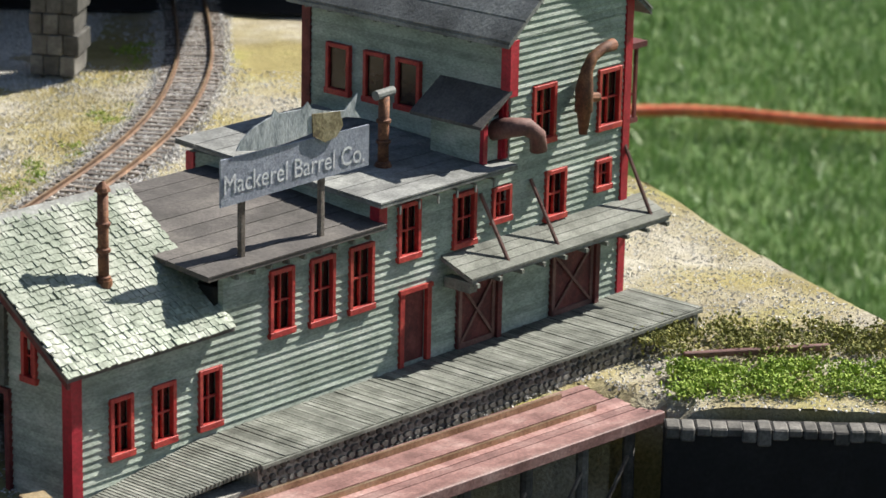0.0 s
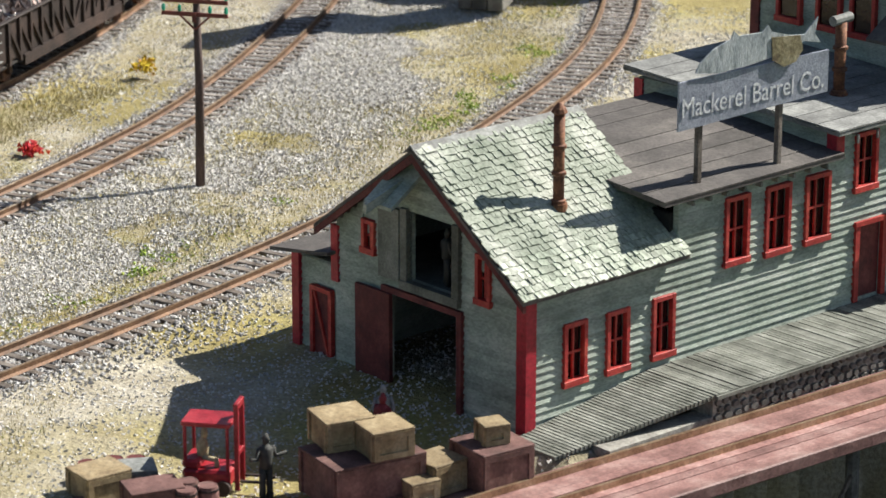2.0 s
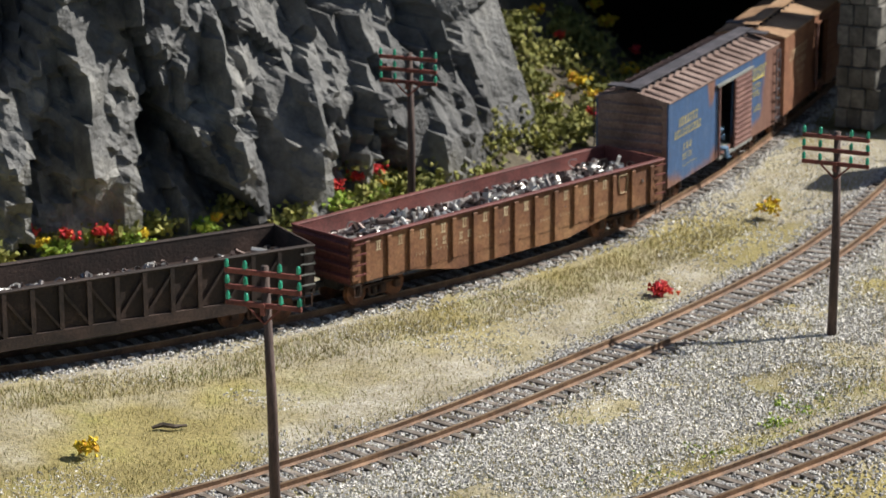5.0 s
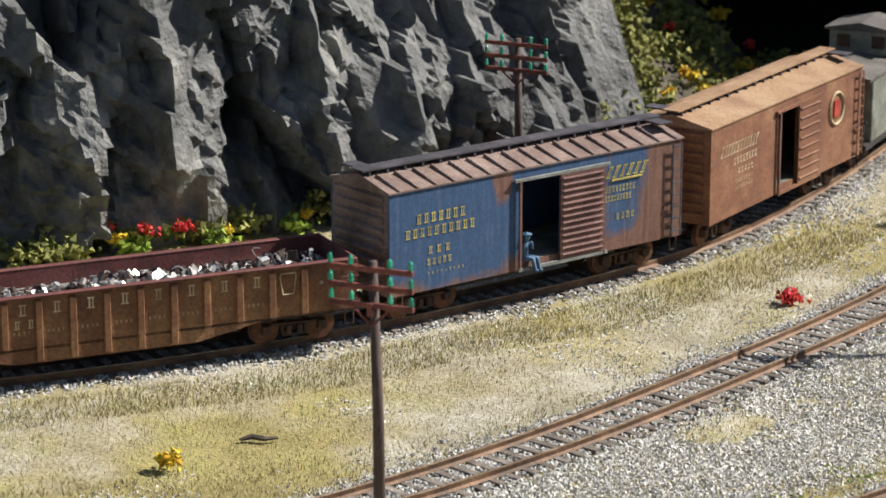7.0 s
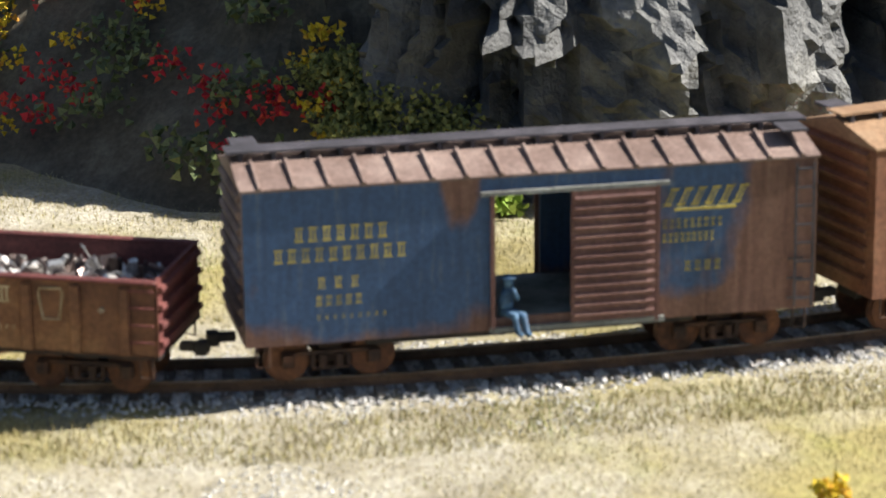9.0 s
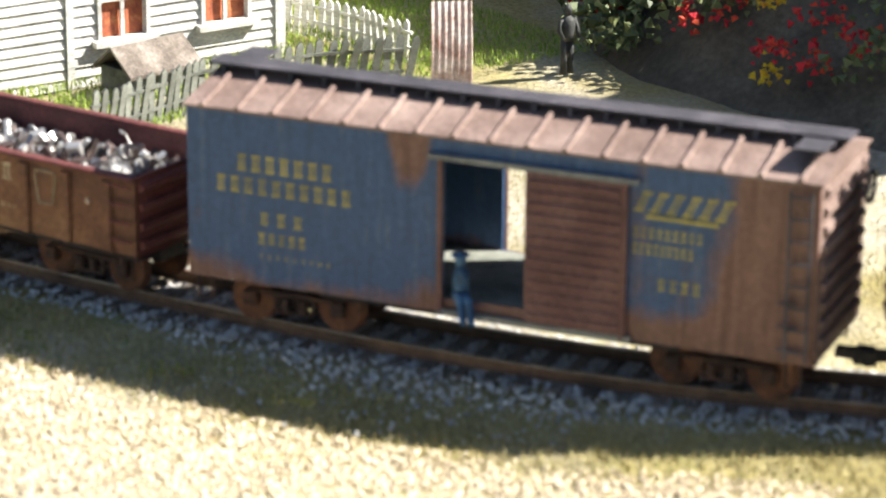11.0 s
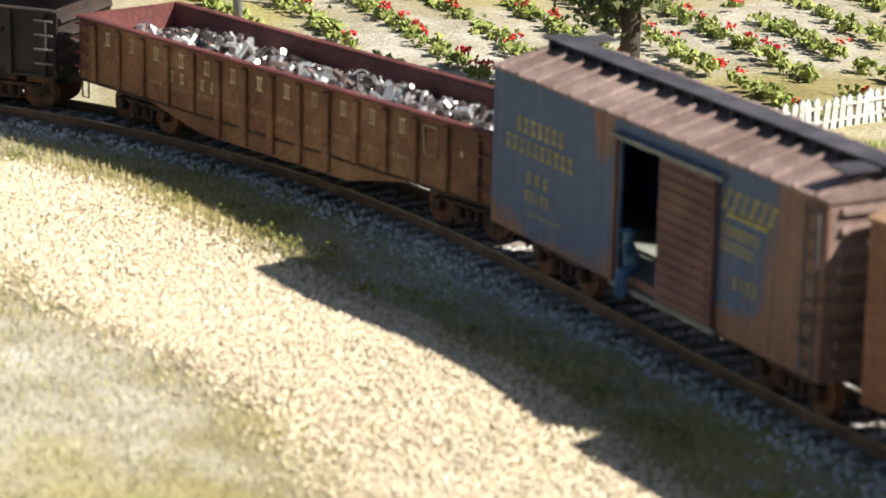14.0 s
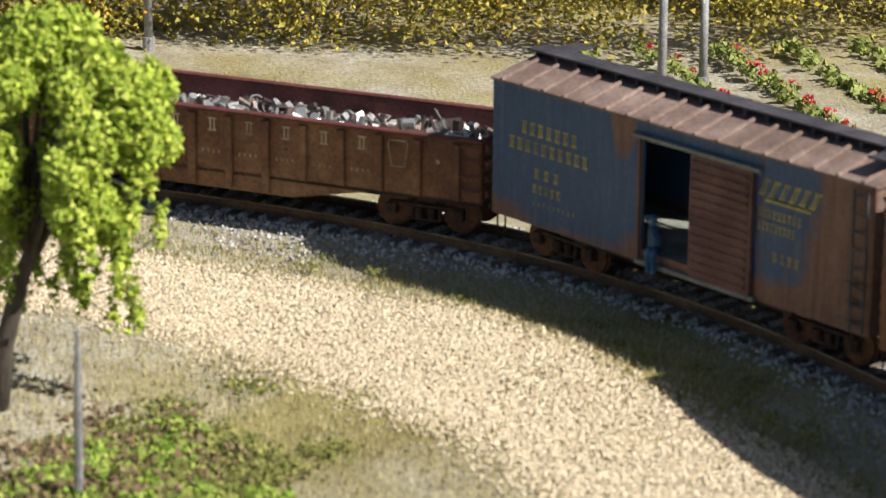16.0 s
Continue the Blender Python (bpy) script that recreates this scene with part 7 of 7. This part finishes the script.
def dress():
    flock("bank_bushes", bank(F1, 170, 0.03, 0.95, 0.16, -0.22)[0], 0.011, 110, M["olive"], "olive green foam bushes on the bank")
    flock("bank_flowers", bank(F1, 22, 0.02, 0.9, 0.16, -0.22)[0] + [0, 0, 0.006], 0.003, 34, M["redleaf"], "red flock flowers on the bank", 0.0009)
    flock("bank_flowers", bank(F1, 30, 0.02, 0.7, 0.16, -0.22)[0] + [0, 0, 0.006], 0.004, 40, M["yelleaf"], "yellow flock flowers on the bank", 0.0009)
    foot = along(FC, 30, 0.0, 1.0, 0.004, -0.02) + [0, 0, 0.003]
    flock("foot_bushes", foot, 0.0085, 110, M["olive"], "olive bushes along the foot of the rock face")
    flock("foot_turf", along(FC, 34, 0.0, 1.0, 0.003, -0.022) + [0, 0, 0.003], 0.006, 70, M["lime"], "bright green tufts along the foot of the rock")
    flock("foot_flowers", along(FC, 9, 0.0, 1.0, 0.006, -0.02) + [0, 0, 0.008], 0.0036, 46, M["redleaf"], "red flock clumps along the foot of the rock", 0.0009)
    flock("foot_flowers", along(FC, 12, 0.0, 1.0, 0.006, -0.02) + [0, 0, 0.006], 0.0022, 30, M["yelleaf"], "yellow flock clumps along the foot of the rock", 0.0009)
    # green bank where the rock ends, leafy shaded hill beyond it
    flock("corner_bushes", [(-0.672 - 0.012 * math.sin(i * 2.1) - i * 0.0016, 1.098 + 0.010 * math.cos(i * 1.7) + i * 0.0012, 0.004 + 0.0009 * i + 0.005 * math.sin(i)) for i in range(30)], 0.011, 420, M["olive"], "sunlit green bushes at the end of the rock", 0.0007)
    hill = along(F2, 330, 0.02, 0.9, 0.30, -0.27)
    flock("hill_brush", hill + [0, 0, 0.004], 0.012, 70, M["darkleaf"], "dark brush on the wooded hillside", 0.0011)
    flock("hill_leaves", along(F2, 420, 0.02, 0.8, 0.30, -0.27) + [0, 0, 0.005], 0.007, 30, M["redleaf"], "fallen red leaves on the wooded hillside", 0.0008)
    flock("hill_leaves", along(F2, 300, 0.02, 0.8, 0.30, -0.27) + [0, 0, 0.005], 0.006, 24, M["yelleaf"], "fallen yellow leaves on the wooded hillside", 0.0008)
    # lawn round the farmhouse
    n = 70000
    p = np.stack([RNG.uniform(-1.24, -0.965, n), RNG.uniform(0.80, 1.02, n), np.zeros(n)], 1)
    p = farm_points(p)
    p = p[bed_distance(p[:, 0], p[:, 1]) > 0.045]
    tagged(scatter_mesh("yard_turf", *BLADE, p, RNG.uniform(0.0010, 0.0024, len(p)), M["lime"], upright=True), "bright green turf round the farmhouse", "grass", kind="stuff")
    # flower field in rows
    rows = []
    for r in range(11):
        for k in range(60):
            rows.append((-1.27 - k * 0.0045 + RNG.normal(0, 0.001), 0.700 + r * 0.026 + k * -0.0006 + RNG.normal(0, 0.0012), 0.001))
    rows = np.array(rows)
    level = rows[:, 1] > 0.66
    rows = farm_points(rows)
    keep = level & (bed_distance(rows[:, 0], rows[:, 1]) > 0.05)
    rows = rows[keep]
    flock("crop_rows", rows[RNG.random(len(rows)) < 0.7], 0.0034, 20, M["greengrass"], "green crop plants in field rows", 0.0009)
    sel = rows[RNG.random(len(rows)) < 0.14] + [0, 0, 0.0035]
    flock("crop_flowers", sel, 0.0020, 9, M["redleaf"], "red blossoms in the field rows", 0.0005)
    # bushes that close the field
    bb = [(-1.57 + 0.03 * math.sin(i * 1.9) - 0.02 * (i % 3), 0.30 + i * 0.018, 0.014 + 0.028 * ((i * 7) % 5) / 4) for i in range(34)]
    bb = farm_points(bb)
    flock("backdrop_bushes", bb, 0.026, 1500, M["yellowolive"], "tall yellow-green bushes behind the field", 0.0007, squash=1.4)
    flock("backdrop_bushes", [(b[0] + 0.012, b[1] + 0.008, b[2] + 0.022) for b in bb], 0.024, 900, M["yelleaf"], "yellow autumn leaves on the bushes", 0.0005, squash=1.2)
    flock("backdrop_trees", farm_points([(-1.78 + 0.03 * math.sin(i * 2.3), 0.25 + i * 0.028, 0.05 + 0.05 * (i % 4)) for i in range(60)]), 0.05, 260, M["darkleaf"], "dark woods closing the layout", 0.005, squash=1.5)
    # turf and weeds over the yard ground
    n = 420000
    x, y = RNG.uniform(-0.95, -0.10, n), RNG.uniform(0.70, 1.48, n)
    f = rough_field(x, y, 14, 3.0) + 0.5 * rough_field(x, y, 40, 5.0)
    d = bed_distance(x, y)
    k = (f > RNG.normal(-0.30, 0.15, n)) & (d > 0.022 + RNG.normal(0, 0.004, n)) & ~inside(HARBOUR, x, y) & ~((x > -0.26) & (y < 1.0)) & (y < 1.9 + x)
    x, y, f = x[k], y[k], f[k]
    p = np.stack([x, y, ground_height(x, y) - 0.0003], 1)
    g = RNG.random(len(x)) < np.clip(0.9 * rough_field(x, y, 26, 9.0) + 0.35 * rough_field(x, y, 90, 2.5) - 0.08, 0, 0.55)
    tagged(scatter_mesh("dry_turf", *BLADE, p[~g], RNG.uniform(0.0008, 0.0020, (~g).sum()), M["drygrass"], upright=True), "short straw-coloured static grass", "grass", kind="stuff")
    tagged(scatter_mesh("green_turf", *BLADE, p[g], RNG.uniform(0.0007, 0.0019, g.sum()), M["greengrass"], upright=True), "small bright green weeds", "grass", kind="stuff")
    # grey gravel between the two sidings
    n = 110000
    q, dd = MIDDLE
    s = RNG.uniform(0.25, 1.10, n)
    x, y = np.interp(s, dd, q[:, 0]), np.interp(s, dd, q[:, 1])
    tx, ty = np.interp(s + 0.004, dd, q[:, 0]) - x, np.interp(s + 0.004, dd, q[:, 1]) - y
    l = np.hypot(tx, ty) + 1e-9
    o = RNG.uniform(0.016, 0.105, n)
    x, y = x + ty / l * o, y - tx / l * o
    k = (bed_distance(x, y) > 0.014) & (rough_field(x, y, 18, 6.0) + 0.3 * rough_field(x, y, 70, 1.0) < 0.20 + RNG.normal(0, 0.06, n)) & (o < 0.085 + RNG.normal(0, 0.006, n)) & ~inside(HARBOUR, x, y)
    p = np.stack([x[k], y[k], ground_height(x[k], y[k]) + 0.0003], 1)
    tagged(scatter_mesh("siding_gravel", *TETRA, p, RNG.uniform(0.00025, 0.00058, len(p)), M["greygravel"]), "loose grey gravel between the two sidings", "gravel", kind="stuff")
    # loose grit in the yard and between the tracks
    n = 150000
    x, y = RNG.uniform(-0.62, 0.16, n), RNG.uniform(0.78, 1.48, n)
    f = rough_field(x, y, 14, 3.0)
    k = ((x > -0.36) | (f < -0.1)) & ~inside(HARBOUR, x, y) & (bed_distance(x, y) > 0.016) & (0.924 * (x - 0.0813) + 0.382 * (y - 1.3035) < -0.002)
    x, y = x[k], y[k]
    p = np.stack([x, y, ground_height(x, y)], 1)
    tagged(scatter_mesh("grit", *TETRA, p, RNG.uniform(0.0002, 0.0005, len(p)), M["greygravel"]), "loose grey grit on the yard", "grit", kind="stuff")
    # tan gravel lane beside the main line
    n = 120000
    s, o = RNG.uniform(1.98, 2.80, n), RNG.uniform(0.045, 0.130, n)
    q, dd = MAIN
    x, y = np.interp(s, dd, q[:, 0]), np.interp(s, dd, q[:, 1])
    e = 0.004
    tx, ty = np.interp(s + e, dd, q[:, 0]) - x, np.interp(s + e, dd, q[:, 1]) - y
    l = np.hypot(tx, ty) + 1e-9
    x, y = x - ty / l * o, y + tx / l * o
    edge = 0.112 + RNG.normal(0, 0.006, n) + 0.012 * rough_field(s, o * 0, 9, 1.0) + 0.004 * rough_field(s, o, 60, 2.0)
    k = (o < edge) & (o > 0.049 + RNG.normal(0, 0.004, n) + 0.008 * rough_field(s, o, 30, 4.0))
    p = np.stack([x[k], y[k], ground_height(x[k], y[k]) + 0.0004], 1)
    tagged(scatter_mesh("gravel_lane", *OCTA, p, RNG.uniform(0.0003, 0.00075, len(p)), M["gravel"]), "pale tan gravel lane beside the track", "gravel", kind="stuff")
    # dry grass between lane and track, and below the lane
    n = 140000
    s, o = RNG.uniform(1.45, 2.85, n), np.where(RNG.random(n) < 0.35, RNG.uniform(0.024, 0.053, n), RNG.uniform(0.108, 0.25, n))
    x, y = np.interp(s, dd, q[:, 0]), np.interp(s, dd, q[:, 1])
    tx, ty = np.interp(s + e, dd, q[:, 0]) - x, np.interp(s + e, dd, q[:, 1]) - y
    l = np.hypot(tx, ty) + 1e-9
    x, y = x - ty / l * o, y + tx / l * o
    p = np.stack([x, y, ground_height(x, y) - 0.0003], 1)
    g = RNG.random(len(x)) < np.clip(0.9 * rough_field(x, y, 22, 7.0) + 0.35 * rough_field(x, y, 90, 2.5) - 0.08, 0, 0.55)
    tagged(scatter_mesh("verge_grass", *BLADE, p[~g], RNG.uniform(0.0010, 0.0026, (~g).sum()), M["drygrass"], upright=True), "dry verge grass beside the gravel lane", "grass", kind="stuff")
    tagged(scatter_mesh("verge_weeds", *BLADE, p[g], RNG.uniform(0.0009, 0.0024, g.sum()), M["greengrass"], upright=True), "green weeds beside the gravel lane", "grass", kind="stuff")
    # pale dirt road at the crossing
    n = 26000
    x, y = RNG.normal(-0.405, 0.045, n), RNG.normal(0.800, 0.030, n)
    k = (bed_distance(x, y) > 0.013) & (y + 0.45 * (x + 0.4) < 0.852 + 0.006 * rough_field(x, y, 40, 8.0))
    tagged(scatter_mesh("dirt_road", *OCTA, np.stack([x[k], y[k], ground_height(x[k], y[k]) + 0.0004], 1), RNG.uniform(0.0004, 0.0009, k.sum()), M["gravel"]), "pale sandy dirt road at the crossing", "dirt road", kind="stuff")
    # mossy bank below the willow
    wx, wy = farm_xy(-1.135, 0.492)
    flock("bank_moss", [(wx + RNG.normal(0, 0.018), wy + RNG.normal(0, 0.018), -0.002) for i in range(26)], 0.006, 120, M["lime"], "bright green moss round the willow", 0.0006, squash=0.3)
    flock("bank_weeds", [(wx + RNG.normal(0, 0.024), wy + RNG.normal(0, 0.024), -0.002) for i in range(60)], 0.008, 130, M["olive"], "olive and brown weeds round the willow", 0.0005, squash=0.12)
    flock("earth_clods", [(wx - 0.006 + RNG.normal(0, 0.016), wy + RNG.normal(0, 0.016), -0.003) for i in range(70)], 0.006, 60, M["earth"], "brown crumbled earth on the bank", 0.0007, squash=0.4)
    tuft = []
    for i in range(60):
        p, a = path_at(MAIN, RNG.uniform(2.05, 2.72))
        o = RNG.normal(0.038, 0.004)
        tuft.append((p[0] - a[1] * o, p[1] + a[0] * o, 0.0))
    flock("edge_tufts", tuft, 0.0045, 50, M["olive"], "olive grass tufts along the gravel lane", 0.0003, squash=0.25)
    weeds = []
    for i in range(90):
        p, a = path_at(NEAR, RNG.uniform(0.45, 1.35))
        o = abs(RNG.normal(0.026, 0.008)) + 0.004
        weeds.append((p[0] - a[1] * o, p[1] + a[0] * o, -0.0012))
    flock("siding_weeds", weeds, 0.0062, 46, M["lime"], "bright green weeds along the near siding", 0.00042, squash=0.2)
    # single clumps
    flock("red_clump", [(-0.345, 1.174, 0.0015)], 0.0045, 80, M["redleaf"], "red flock clump on the grass", 0.0009)
    flock("orange_clump", [(-0.329, 1.315, 0.002)], 0.005, 90, M["yelleaf"], "orange flock clump on the grass", 0.0008)
    flock("yellow_clump", [(-0.490, 0.929, 0.002)], 0.0035, 90, M["yelleaf"], "small yellow flock tuft", 0.0007)
    flock("quay_moss", np.stack([RNG.uniform(0.085, 0.20, 60), RNG.uniform(1.012, 1.045, 60), np.full(60, -0.001)], 1), 0.007, 130, M["lime"], "bright green moss behind the quay", 0.0005, squash=0.3)
    flock("quay_weeds", np.stack([RNG.uniform(0.075, 0.19, 50), RNG.uniform(1.05, 1.085, 50), np.full(50, 0.001)], 1), 0.007, 110, M["olive"], "olive weeds behind the quay", 0.0005, squash=0.4)


dress()


def crossing(path, x, y, label):
    """Planks between and beside the rails at the dirt road."""
    s = s_near(path, x, y)
    p, a = path_at(path, s)
    cr = thing("plank_crossing", pose(p[0], p[1], 0.0, 0, 0, math.degrees(math.atan2(a[1], a[0]))), label, "road crossing", "plank crossings")
    for k in range(6):
        y0 = -0.0070 + k * 0.00235
        part("board", boxes((-0.024 + random.uniform(-0.001, 0.001), 0.024, y0, y0 + 0.0022, 0.0008, 0.0030), bevel=0.0002), M["cratedark"], cr)
    for s in (-1, 1):
        y0, y1 = sorted((s * 0.0105, s * 0.0132))
        part("board", boxes((-0.024, 0.024, y0, y1, 0.0008, 0.0030), bevel=0.0002), M["cratedark"], cr)


crossing(MIDDLE, -0.478, 0.822, "brown plank crossing between the rails of the siding")
crossing(NEAR, -0.362, 0.800, "brown plank crossing between the rails behind the factory")
twig = tagged(finish("twig", tubes([(-0.006, 0, 0.001), (-0.002, 0.001, 0.0016), (0.002, -0.0005, 0.0012), (0.0065, 0.0008, 0.001)], [0.0006, 0.0011, 0.0009, 0.0005], 6), M["bark"]), "short dark twig lying on the dry grass", "twig")
twig.matrix_basis = pose(-0.474, 0.964, -0.002, 0, 0, 25)
for tr, path, a, b in TRACKS:
    add_ties(tr, path, a, b)
motions()
